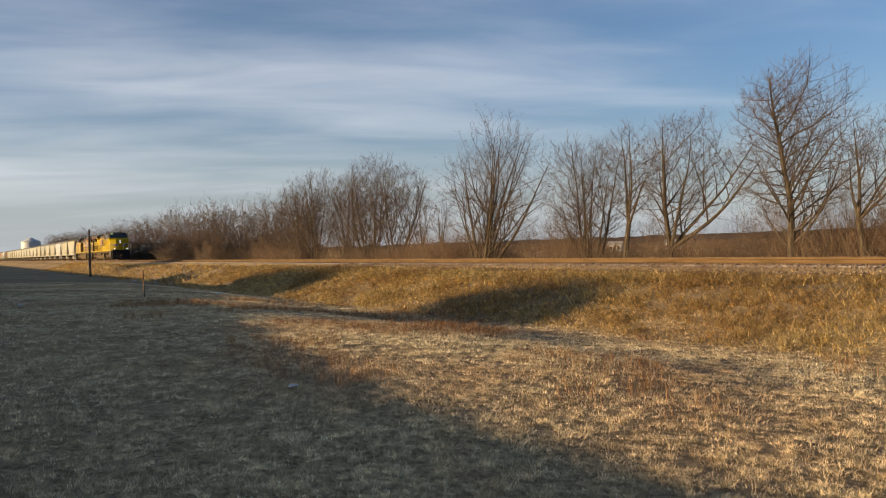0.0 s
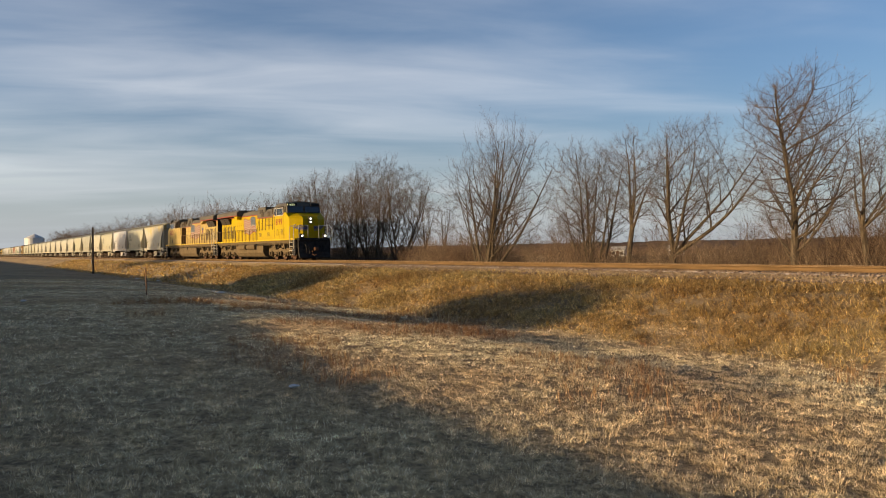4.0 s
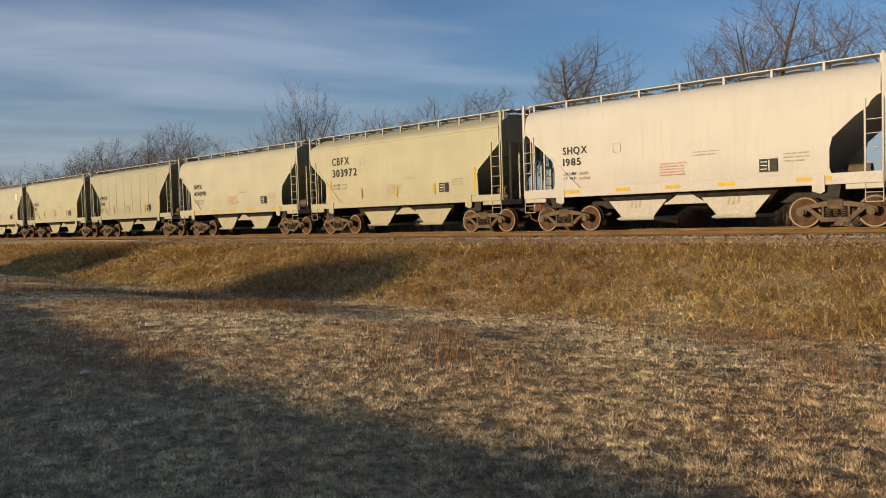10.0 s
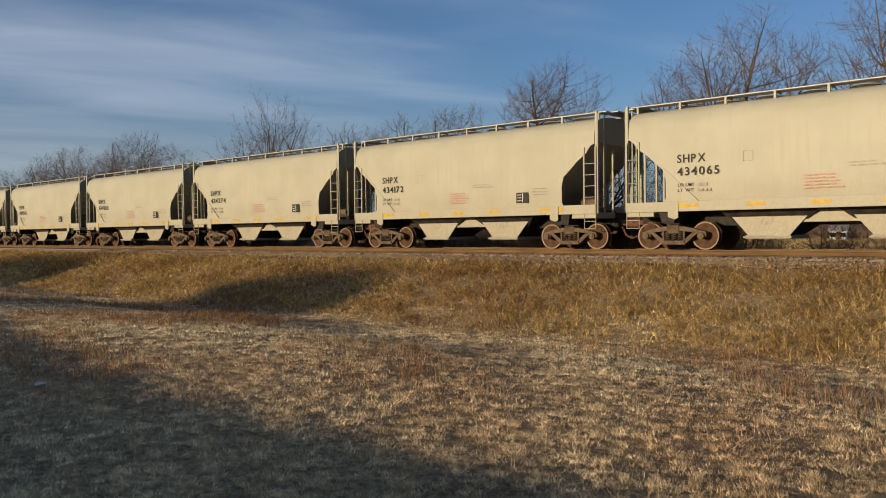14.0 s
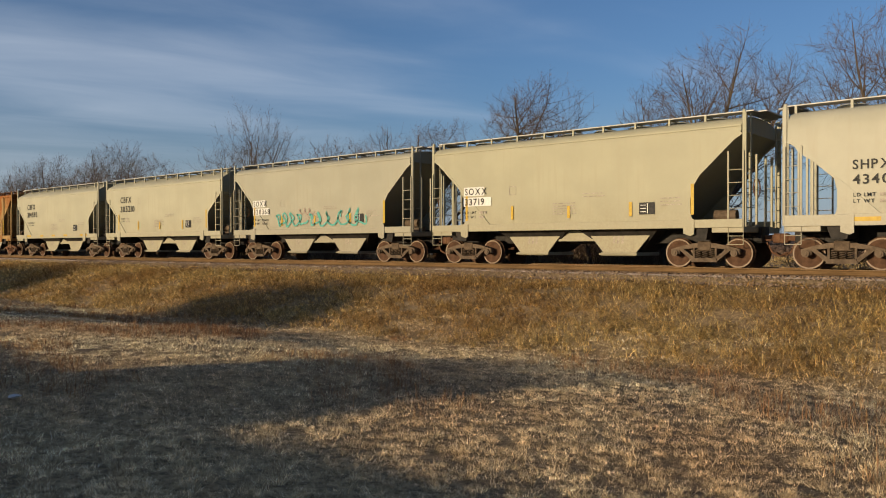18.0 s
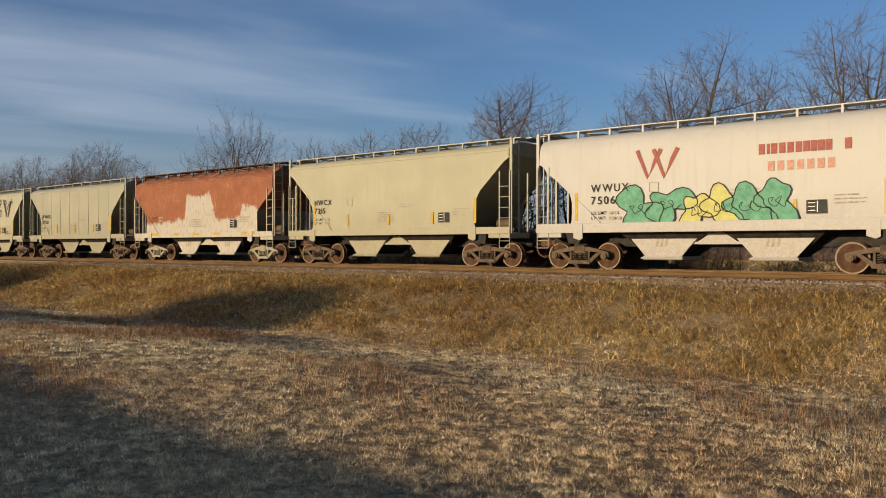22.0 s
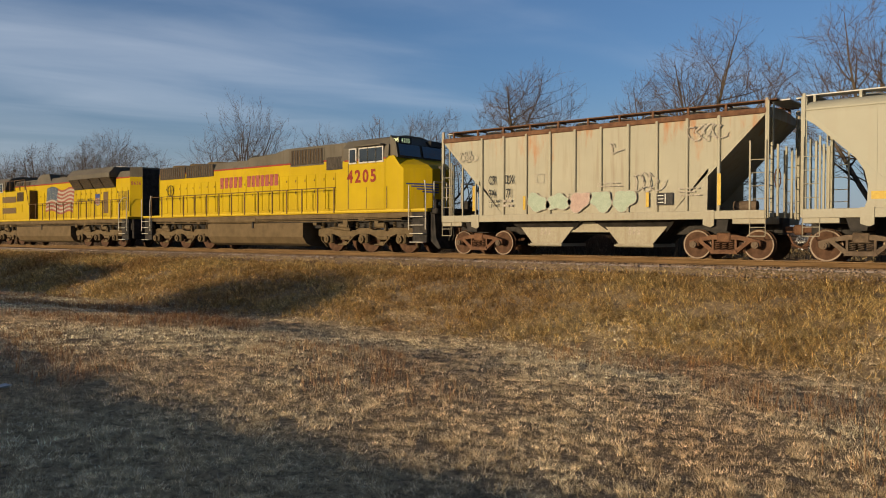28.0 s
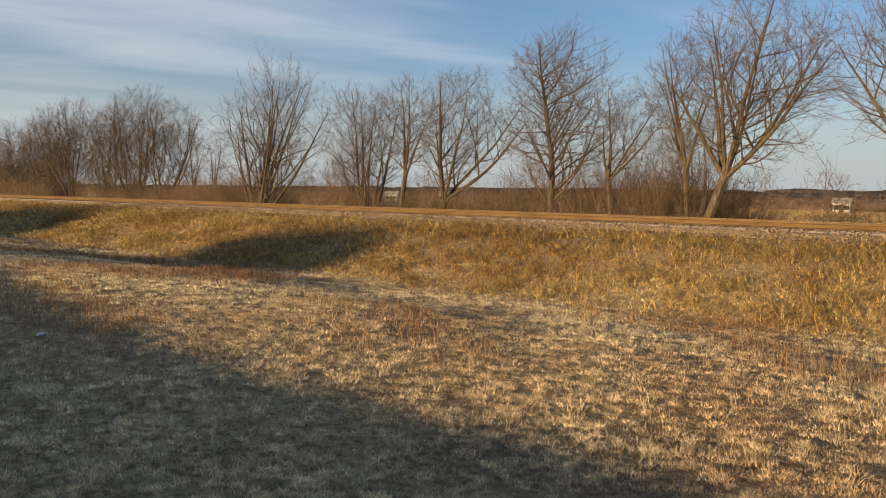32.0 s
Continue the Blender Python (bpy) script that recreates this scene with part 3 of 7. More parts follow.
def rim_shape(r):
    """The bright worn ring on the outer face of a wheel."""
    s, n = Shape(), 28
    v = []
    for q, y in ((r * 0.89, -0.062), (r * 0.985, -0.066)):
        v += [(q * math.cos(2 * math.pi * i / n), y, q * math.sin(2 * math.pi * i / n)) for i in range(n)]
    return s.add(v, [(i, n + i, n + (i + 1) % n, (i + 1) % n) for i in range(n)])


def build_truck(parent, x, frame_mat, rim_mat, adapter_mat):
    truck = part("truck", shared(("bolster",), lambda: Shape().box(-0.2, -1.12, 0.5, 0.2, 1.12, 0.78, 0.03)), frame_mat, parent, at=pose(x, 0, 0))
    for sy in (-1, 1):
        part("side_frame", shared(("side_frame",), side_frame), frame_mat, truck, at=pose(0, sy * 1.0, 0))
    for dx in (-0.2, 0.0, 0.2):
        part("coil_spring", shared(("coil_spring",), spring_shape), frame_mat, truck, at=pose(dx, -1.03, 0))
    for ax in (-0.89, 0.89):
        part("axle", shared(("axle",), lambda: Shape().cyl((0, -1.05, 0), (0, 1.05, 0), 0.075, 10)), M_DARK, truck, at=pose(ax, 0, WHEEL_R))
        for sy in (-1, 1):
            turn = 0 if sy < 0 else 180
            part("wheel", shared(("wheel", WHEEL_R), lambda: wheel_shape(WHEEL_R), True), M_WHEEL, truck, at=pose(ax, sy * 0.75, WHEEL_R, 0, 0, turn))
        part("wheel_rim", shared(("wheel_rim", WHEEL_R), lambda: rim_shape(WHEEL_R)), rim_mat, truck, at=pose(ax, -0.75, WHEEL_R))
        part("bearing_cap", shared(("bearing_cap",), lambda: Shape().cyl((0, 0, 0), (0, -0.12, 0), 0.1, 12).cyl((0, -0.12, 0), (0, -0.15, 0), 0.055, 8)), adapter_mat, truck, at=pose(ax, -1.05, WHEEL_R))
    return truck


def outlet_shape():
    """One hopper bottom, narrowing to its gate."""
    s = Shape()
    top, bot, zt, zb = (1.45, 1.2), (0.5, 0.5), SILL + 0.04, 0.42
    v = [(sx * top[0], sy * top[1], zt) for sx, sy in ((-1, -1), (1, -1), (1, 1), (-1, 1))]
    v += [(sx * bot[0], sy * bot[1], zb) for sx, sy in ((-1, -1), (1, -1), (1, 1), (-1, 1))]
    s.add(v, [(0, 1, 2, 3), (7, 6, 5, 4), (1, 0, 4, 5), (2, 1, 5, 6), (3, 2, 6, 7), (0, 3, 7, 4)])
    return s


def skirt_shape():
    """The trapezoid plate that closes a hopper bottom on the near side."""
    return Shape().prism([(-1.22, SILL), (1.22, SILL), (0.56, 0.42), (-0.56, 0.42)], -0.98, -0.94)


def coupler_shape():
    s = Shape().box(-0.35, -0.09, 0.78, 0.3, 0.09, 0.96, 0.02)
    s.box(0.22, -0.16, 0.72, 0.46, 0.14, 1.0, 0.04)
    return s.pipe([(0.1, -0.25, 0.75), (0.25, -0.25, 0.45), (0.45, -0.2, 0.35), (0.62, -0.1, 0.45)], 0.03, 6)


def bars(x, z, w, rows, height, step, y):
    """Small print too small to read, as rows of bars."""
    s = Shape()
    for i, k in enumerate(rows):
        zz = z - i * step
        s.add([(x, y, zz), (x + w * k, y, zz), (x + w * k, y, zz + height), (x, y, zz + height)], [(0, 1, 2, 3)])
    return s


def build_hopper(spec):
    style, paint, roof_paint = spec["style"], spec["paint"], spec.get("roof", spec["paint"])
    frame_mat, rim_mat = spec.get("truck", M_STEEL), M_TREAD
    thing = tagged(new("hopper_wagon"), spec["label"], "hopper wagon", group="hopper wagons of the train")
    part("shell", shared(("shell", style), lambda: hopper_shell(style), True), paint, thing)
    face = -1.552 if style != "ribbed" else -1.505
    wing_y = 1.545 if style != "ribbed" else 1.49
    for sx in (-1, 1):
        for sy in (-1, 1):
            part("side_sheet", shared(("side_sheet", style, sx), lambda: side_wing(style, sx)), paint, thing, at=pose(0, sy * wing_y, 0))
    # sills, centre sill, end platforms
    deep = 0.30 if style == "flow" else 0.24
    for sy in (-1, 1):
        part("side_sill", shared(("side_sill", deep), lambda: Shape().box(-HL, -0.05, SILL - 0.02, HL, 0.05, SILL + deep - 0.02, 0.01)), paint, thing, at=pose(0, sy * 1.56, 0))
    part("center_sill", shared(("center_sill",), lambda: Shape().box(-HL - 0.1, -0.32, 0.72, HL + 0.1, 0.32, 1.2, 0.02)), M_DARK, thing)
    for sx in (-1, 1):
        part("end_platform", shared(("end_platform",), lambda: Shape().box(-0.45, -1.56, SILL - 0.16, 0.45, 1.56, SILL + 0.03, 0.015)), spec.get("ends", paint), thing, at=pose(sx * (HL - 0.45), 0, 0))
        part("bolster_plate", shared(("bolster_plate",), lambda: Shape().prism([(-0.32, 1.3), (0.3, 1.3), (0.22, 0.82), (-0.16, 0.82)], -1.5, 1.5)), M_DARK, thing, at=pose(sx * TRUCK_X, 0, 0))
        part("jacking_pad", shared(("jacking_pad",), lambda: Shape().prism([(-0.16, 1.42), (0.16, 1.42), (0.16, 0.98), (0.05, 0.93), (-0.16, 1.0)], -1.64, -1.6).cyl((0, -1.645, 1.1), (0, -1.64, 1.1), 0.06, 12)), paint, thing, at=pose(sx * (TRUCK_X - 0.25), 0, 0))
        for sy in (-1, 1):
            part("end_post", shared(("end_post", style), lambda: Shape().box(-0.04, -0.04, SILL, 0.04, 0.04, BOARD - 0.02, 0.01)), spec.get("ends", paint), thing, at=pose(sx * HL, sy * 1.5, 0))
            part("ladder", shared(("ladder", 2.15), lambda: ladder_shape(2.15)), spec.get("ends", paint), thing, at=pose(sx * HL - (0.42 if sx > 0 else 0.0), sy * 1.57, SILL - 0.02, 0, 0, 0))
            part("end_ladder", shared(("end_ladder", 3.2), lambda: ladder_shape(3.2)), spec.get("ends", paint), thing, at=pose(sx * (HL + 0.05), sy * 1.3 - 0.21, SILL, 0, 0, 90))
            part("step", shared(("step",), step_shape), spec.get("ends", paint), thing, at=pose(sx * HL - (0.42 if sx > 0 else 0.0), sy * 1.57, SILL))
        for y in (-0.95, -0.4, 0.4, 0.95):
            part("end_strut", shared(("end_strut",), lambda: Shape().box(-0.03, -0.03, SILL, 0.03, 0.03, 3.3, 0.006)), spec.get("ends", paint), thing, at=pose(sx * (HL - 0.03), y, 0))
        part("coupler", shared(("coupler",), coupler_shape), M_RUST, thing, at=pose(sx * (HL + 0.12), 0, 0, 0, 0, 0 if sx > 0 else 180))
        part("crossover_board", shared(("crossover_board",), lambda: Shape().box(-0.3, -0.8, BOARD - 0.03, 0.3, 0.8, BOARD + 0.01, 0.006)), M_GALV, thing, at=pose(sx * (HL + 0.1), 0, 0))
        build_truck(thing, sx * TRUCK_X, frame_mat, rim_mat, spec.get("cap", M_STEEL))
    part("brake_wheel", shared(("brake_wheel",), brake_wheel), M_RUST, thing, at=pose(HL - 0.12, -0.1, 2.35))
    part("brake_cylinder", shared(("brake_cylinder",), lambda: Shape().cyl((-0.3, -0.5, 1.55), (0.35, -0.5, 1.55), 0.16, 12).box(-0.5, -0.7, 1.2, 0.5, -0.3, 1.4)), M_STEEL, thing, at=pose(HL - 0.9, 0, 0))
    # hopper bottoms
    for x in (-1.62, 1.62):
        out = part("hopper_outlet", shared(("hopper_outlet",), outlet_shape), M_DARK, thing, at=pose(x, 0, 0))
        part("outlet_skirt", shared(("outlet_skirt",), skirt_shape), spec.get("skirt", paint), out)
        part("outlet_gate", shared(("outlet_gate",), lambda: Shape().box(-0.62, -1.06, 0.33, 0.62, 0.6, 0.44, 0.012).cyl((-0.66, -1.09, 0.38), (0.66, -1.09, 0.38), 0.03, 8)), spec.get("skirt", paint), out)
        part("stencil", shared(("stencil",), lambda: scrawl_block(-0.24, 0.72, 0.44, 0.24)), M_INKFAINT, out, "smudged black stencil")
    part("center_skirt", shared(("center_skirt",), lambda: Shape().prism([(-0.95, 0.8), (0.95, 0.8), (0.5, 1.14), (-0.5, 1.14)], -0.9, -0.86)), spec.get("skirt", paint), thing)
    # running boards on their brackets
    nb = spec.get("brackets", 11)
    for sy in (-1, 1):
        part("running_board", shared(("running_board",), lambda: Shape().box(-HL - 0.12, -0.22, BOARD - 0.025, HL + 0.12, 0.22, BOARD + 0.012, 0.006)), M_GALV if not spec.get("old") else M_RUST, thing, at=pose(0, sy * 0.85, 0))
        for i in range(nb):
            x = -HL + 0.15 + (2 * HL - 0.3) * i / (nb - 1)
            part("board_bracket", shared(("board_bracket", sy), lambda: Shape().box(-0.035, -0.03, 4.12, 0.035, 0.03, BOARD - 0.02, 0.006).box(-0.02, min(0, -sy * 0.5), BOARD - 0.07, 0.02, max(0, -sy * 0.5), BOARD - 0.03)),
                 roof_paint if not spec.get("old") else M_RUST, thing, at=pose(x, sy * 1.09, 0))
    for i in range(8):
        part("roof_hatch", shared(("roof_hatch",), lambda: Shape().cyl((0, 0, 4.3), (0, 0, 4.44), 0.38, 14).cyl((0, 0, 4.44), (0, 0, 4.49), 0.42, 14, 0.34)), roof_paint, thing, at=pose(-4.4 + i * 8.8 / 7, 0, 0))
    if style != "flow" and style != "ribbed":
        for sy in (-1, 1):
            part("roof_seam", shared(("roof_seam", style), lambda: Shape().box(-HL + 0.05, -0.02, SHOULDER[style] - 0.03, HL - 0.05, 0.02, SHOULDER[style] + 0.03, 0.008)), roof_paint, thing, at=pose(0, sy * 1.555, 0))
        for i in range(8 if spec.get("dented") else 0):
            part("panel_seam", shared(("panel_seam", style), lambda: Shape().box(-0.014, -0.006, SILL + 0.24, 0.014, 0.006, SHOULDER[style] - 0.04, 0.003)), paint, thing, at=pose(-3.99 + i * 1.14, -1.552, 0))
    if style == "ribbed":
        for sy in (-1, 1):
            for i in range(10):
                part("side_rib", shared(("side_rib",), lambda: Shape().box(-0.045, -0.045, SILL + 0.15, 0.045, 0.045, 4.1, 0.02)), paint, thing, at=pose(-3.95 + i * 0.93, sy * 1.53, 0))
            part("top_chord", shared(("top_chord",), lambda: Shape().box(-HL, -0.05, 4.04, HL, 0.05, 4.2, 0.02)), spec.get("chord", paint), thing, at=pose(0, sy * 1.5, 0))
    dress_hopper(thing, spec, face)
    return thing


def brake_wheel():
    s, n, m = Shape(), 18, 6
    v = []
    for i in range(n):
        a = 2 * math.pi * i / n
        for j in range(m):
            b = 2 * math.pi * j / m
            r = 0.28 + 0.018 * math.cos(b)
            v.append((0.018 * math.sin(b), r * math.cos(a), r * math.sin(a)))
    s.add(v, [(i * m + j, i * m + (j + 1) % m, ((i + 1) % n) * m + (j + 1) % m, ((i + 1) % n) * m + j) for i in range(n) for j in range(m)])
    for a in (0.0, math.pi / 2):
        s.cyl((0, -0.28 * math.cos(a), -0.28 * math.sin(a)), (0, 0.28 * math.cos(a), 0.28 * math.sin(a)), 0.014, 6)
    return s


def scrawl_block(x, z, w, h, y=-0.987):
    s = Shape()
    for i in range(3):
        a = x + w * i / 3
        s.add([(a, y, z), (a + w * 0.2, y, z), (a + w * 0.26, y, z + h), (a + w * 0.08, y, z + h)], [(0, 1, 2, 3)])
    return s


def quad(s, x, z, w, h, y):
    return s.add([(x, y, z), (x + w, y, z), (x + w, y, z + h), (x, y, z + h)], [(0, 1, 2, 3)])


def ribbon(pts, width, y, s=None):
    """A painted line of some width along points in x and z."""
    s = s or Shape()
    v = []
    for i, (x, z) in enumerate(pts):
        a, b = pts[max(0, i - 1)], pts[min(len(pts) - 1, i + 1)]
        d = Vector((b[0] - a[0], b[1] - a[1]))
        d = d.normalized() if d.length else Vector((1, 0))
        w = width * 0.5
        v += [(x - d.y * w, y, z + d.x * w), (x + d.y * w, y, z - d.x * w)]
    return s.add(v, [(2 * i, 2 * i + 1, 2 * i + 3, 2 * i + 2) for i in range(len(pts) - 1)])


def blob(cx, cz, rx, rz, y, seed, n=22, rough=0.22):
    rng = random.Random(seed)
    k = [rng.uniform(0, 6.283) for _ in range(3)]
    pts = []
    for i in range(n):
        a = 2 * math.pi * i / n
        r = 1 + rough * (math.sin(2 * a + k[0]) * 0.5 + math.sin(3 * a + k[1]) * 0.4 + math.sin(5 * a + k[2]) * 0.3)
        pts.append((cx + rx * r * math.cos(a), cz + rz * r * math.sin(a)))
    return pts


def loops(x0, x1, z, h, seed, turns):
    """A run of hand-drawn loops, as tags have."""
    rng = random.Random(seed)
    pts, n = [], turns * 14
    for i in range(n + 1):
        t = i / n
        a = t * turns * 6.283
        pts.append((x0 + (x1 - x0) * t + 0.16 * h * math.sin(a * 2 + seed) + 0.3 * h * math.cos(a), z + h * (0.5 + 0.42 * math.sin(a) + 0.1 * math.sin(a * 2.7 + rng.random() * 0.3))))
    return pts


def strokes(thing, name, lines, width, y, material, label):
    for pts in lines:
        part(name, ribbon(pts, width, y), material, thing, label)


M_TEAL = plain("teal_spray_paint", (0.07, 0.27, 0.225), (0.12, 0.33, 0.28), 8.0, 0.6)
M_GREEN = plain("green_spray_paint", (0.07, 0.21, 0.13), (0.12, 0.30, 0.2), 5.0, 0.6)
M_LIME = plain("yellow_spray_paint", (0.36, 0.35, 0.10), (0.44, 0.42, 0.15), 5.0, 0.6)
M_MINT = plain("mint_spray_paint", (0.24, 0.29, 0.22), (0.28, 0.325, 0.25), 5.0, 0.6)
M_PINK = plain("pink_spray_paint", (0.30, 0.21, 0.175), (0.34, 0.25, 0.21), 5.0, 0.6)
M_REDPRINT = plain("faded_red_print", (0.36, 0.17, 0.12), (0.44, 0.26, 0.2), 12.0, 0.6)
M_SPRAY = plain("black_spray_paint", (0.012, 0.012, 0.011), (0.035, 0.033, 0.03), 5.0, 0.6)


def paint_side(thing, spec, y):
    """Graffiti, emblems and patches."""
    g = spec.get("graffiti")
    if g == "teal":
        strokes(thing, "graffiti_stroke", [loops(-2.55, -0.6, 1.5, 0.62, 1, 4), loops(-0.3, 1.3, 1.5, 0.6, 2, 3), loops(1.6, 3.1, 1.5, 0.7, 4, 3)], 0.075, y - 0.004, M_TEAL, "teal spray-paint stroke")
        strokes(thing, "graffiti_stroke", [loops(-1.0, 0.0, 2.0, 0.28, 7, 3)], 0.03, y - 0.004, M_PINK, "pink spray-paint stroke")
    elif g == "green":
        for i, (cx, cz, rx, rz, m) in enumerate(((-2.15, 1.85, 0.55, 0.5, M_GREEN), (-1.2, 1.95, 0.55, 0.42, M_GREEN), (-0.35, 1.75, 0.36, 0.48, M_LIME), (0.35, 1.85, 0.42, 0.45, M_LIME), (1.1, 1.85, 0.5, 0.45, M_GREEN), (1.85, 1.95, 0.38, 0.5, M_GREEN))):
            pts = blob(cx, cz, rx * 1.25, rz * 1.1, y, 30 + i, 30, 0.55)
            part("graffiti_letter", flat(pts, y - 0.004 - 0.0015 * i), m, thing, "spray-painted bubble shape")
            part("graffiti_outline", ribbon(pts + pts[:1], 0.035, y - 0.02), M_SPRAY, thing)
            part("graffiti_outline", ribbon(loops(cx - rx * 0.5, cx + rx * 0.5, cz - 0.15, 0.3, i, 2), 0.022, y - 0.02), M_SPRAY, thing)
        for i, x in enumerate((1.36, 1.57, 1.68, 1.89, 2.1, 2.31, 2.5, 2.68, 2.86, 3.04, 3.5)):
            part("name_block", quad(Shape(), x, 3.24, 0.08 if i == 1 else 0.16, 0.28, y - 0.003), M_INKRED, thing, "dark red painted block")
        for i in range(7):
            part("name_block", quad(Shape(), 1.6 + 0.25 * i, 2.78, 0.17, 0.26, y - 0.003), M_REDPRINT, thing, "faded red painted block")
        for k, dx in enumerate((0.0, 0.52)):
            part("emblem", ribbon([(-2.2 + dx, 3.62), (-1.85 + dx, 2.78), (-1.62 + dx, 3.3), (-1.45 + dx, 3.62)], 0.12, y - 0.004 - 0.004 * k), M_INKRED, thing, "dark red painted emblem")
    elif g == "black":
        letters = (((0, 0), (0.06, 1), (0.75, 1), (0.95, 0.78), (0.7, 0.55), (1.0, 0.3), (0.75, 0.02), (0, 0)),
                   ((0.02, 0.05), (0.0, 0.95), (0.95, 1.05), (0.9, 0.78), (0.4, 0.72), (0.75, 0.55), (0.4, 0.42), (0.45, 0.28), (1.0, 0.3), (0.95, 0.0), (0.02, 0.05)),
                   ((0.05, 0), (0.0, 1.0), (0.3, 1.0), (0.34, 0.66), (0.8, 1.06), (1.05, 0.86), (0.62, 0.52), (1.1, 0.1), (0.85, -0.08), (0.36, 0.34), (0.34, 0.0), (0.05, 0)),
                   ((0.0, 0.0), (0.04, 1.0), (0.95, 0.96), (0.95, 0.72), (0.38, 0.7), (0.8, 0.52), (0.38, 0.38), (1.0, 0.22), (0.9, -0.04), (0.0, 0.0)),
                   ((0.0, 1.0), (0.45, -0.06), (0.7, -0.04), (1.15, 1.02), (1.3, 0.8), (0.86, 0.86), (0.6, 0.4), (0.38, 0.95), (0.0, 1.0)))
        for i, shape_ in enumerate(letters):
            x, z = -2.7 + 1.36 * i, 2.72 + 0.05 * (i % 2)
            mx, mz = 0.6, 0.5
            for k in range(3):
                e = 1.0 - 0.2 * k
                pts = [(x + 1.15 * (mx + (a - mx) * e), z + 1.08 * (mz + (b - mz) * e)) for a, b in shape_]
                part("graffiti_stroke", ribbon(pts, 0.06 - 0.012 * k, y - 0.004 - 0.002 * k), M_SPRAY, thing, "black spray-paint outline")
        strokes(thing, "graffiti_stroke", [loops(-2.0, -0.9, 1.6, 0.35, 3, 4), loops(-0.3, 0.8, 1.6, 0.3, 5, 4), loops(1.0, 1.9, 1.6, 0.35, 9, 3), loops(2.9, 3.9, 1.5, 0.25, 11, 4), loops(-4.9, -4.1, 3.1, 0.3, 2, 3)], 0.025, y - 0.004, M_SPRAY, "black spray-paint scribble")
    elif g == "faint":
        strokes(thing, "graffiti_stroke", [loops(-3.2, -0.6, 1.5, 0.35, 3, 6), loops(-0.2, 3.2, 1.5, 0.4, 5, 6)], 0.03, y - 0.004, M_INKFAINT, "faint grey scribble")
    elif g == "pastel":
        for i, m in enumerate((M_MINT, M_MINT, M_PINK, M_MINT, M_MINT)):
            cx = -1.6 + 0.78 * i
            pts = blob(cx, 1.78, 0.42, 0.3, y, 50 + i, rough=0.3)
            part("graffiti_letter", flat(pts, y - 0.004), m, thing, "faded pastel spray-painted shape")
            part("graffiti_outline", ribbon(pts + pts[:1], 0.022, y - 0.009), M_INKFAINT, thing)
        strokes(thing, "graffiti_stroke", [loops(-4.9, -4.3, 3.3, 0.4, 3, 3), loops(3.6, 4.6, 3.4, 0.5, 5, 4), loops(1.9, 2.6, 2.0, 0.6, 8, 3), loops(1.0, 1.3, 3.2, 0.4, 8, 1)], 0.03, y - 0.004, M_INKFAINT, "faint grey scribble")
    if spec.get("emblem"):
        for i in range(4):
            x = 2.95 + 0.37 * i
            part("emblem_block", flat([(x, 3.28), (x + 0.27, 3.28), (x + 0.37, 3.72), (x + 0.1, 3.72)], y - 0.004), M_SPRAY, thing, "dark slanted emblem block")
    if spec.get("disc"):
        part("disc", flat([(4.36 + 0.29 * math.cos(a * 0.2618), 3.36 + 0.29 * math.sin(a * 0.2618)) for a in range(24)], y - 0.004), M_WHITE, thing, "white painted disc")
        part("disc_rim", ribbon([(4.36 + 0.29 * math.cos(a * 0.2618), 3.36 + 0.29 * math.sin(a * 0.2618)) for a in range(25)], 0.025, y - 0.009), M_INKFAINT, thing)
        part("disc_print", quad(Shape(), 4.18, 3.34, 0.36, 0.05, y - 0.009), M_INKFAINT, thing)
    if spec.get("plate") == "ribbed":
        part("number_patch", quad(Shape(), -3.98, 2.32, 1.5, 0.98, y - 0.042), M_WHITE, thing, "white patch behind the number")
    elif spec.get("plate"):
        part("number_patch", quad(Shape(), -4.25, 2.43, 0.92, 0.31, y - 0.003), M_WHITE, thing, "white patch behind the letters")
        part("number_patch", quad(Shape(), -4.25, 2.06, 1.22, 0.31, y - 0.003), M_WHITE, thing, "white patch behind the numbers")


def word_rows(x, z, w, rows, pitch, h, y, seed):
    """Print too small to read: rows of word-long bars."""
    rng, s = random.Random(seed), Shape()
    for k in range(rows):
        a, end = x, x + w * rng.uniform(0.75, 1.0)
        while a < end - 0.06:
            b = min(end, a + rng.uniform(0.08, 0.3))
            quad(s, a, z - pitch * k, b - a, h, y)
            a = b + 0.04
    return s


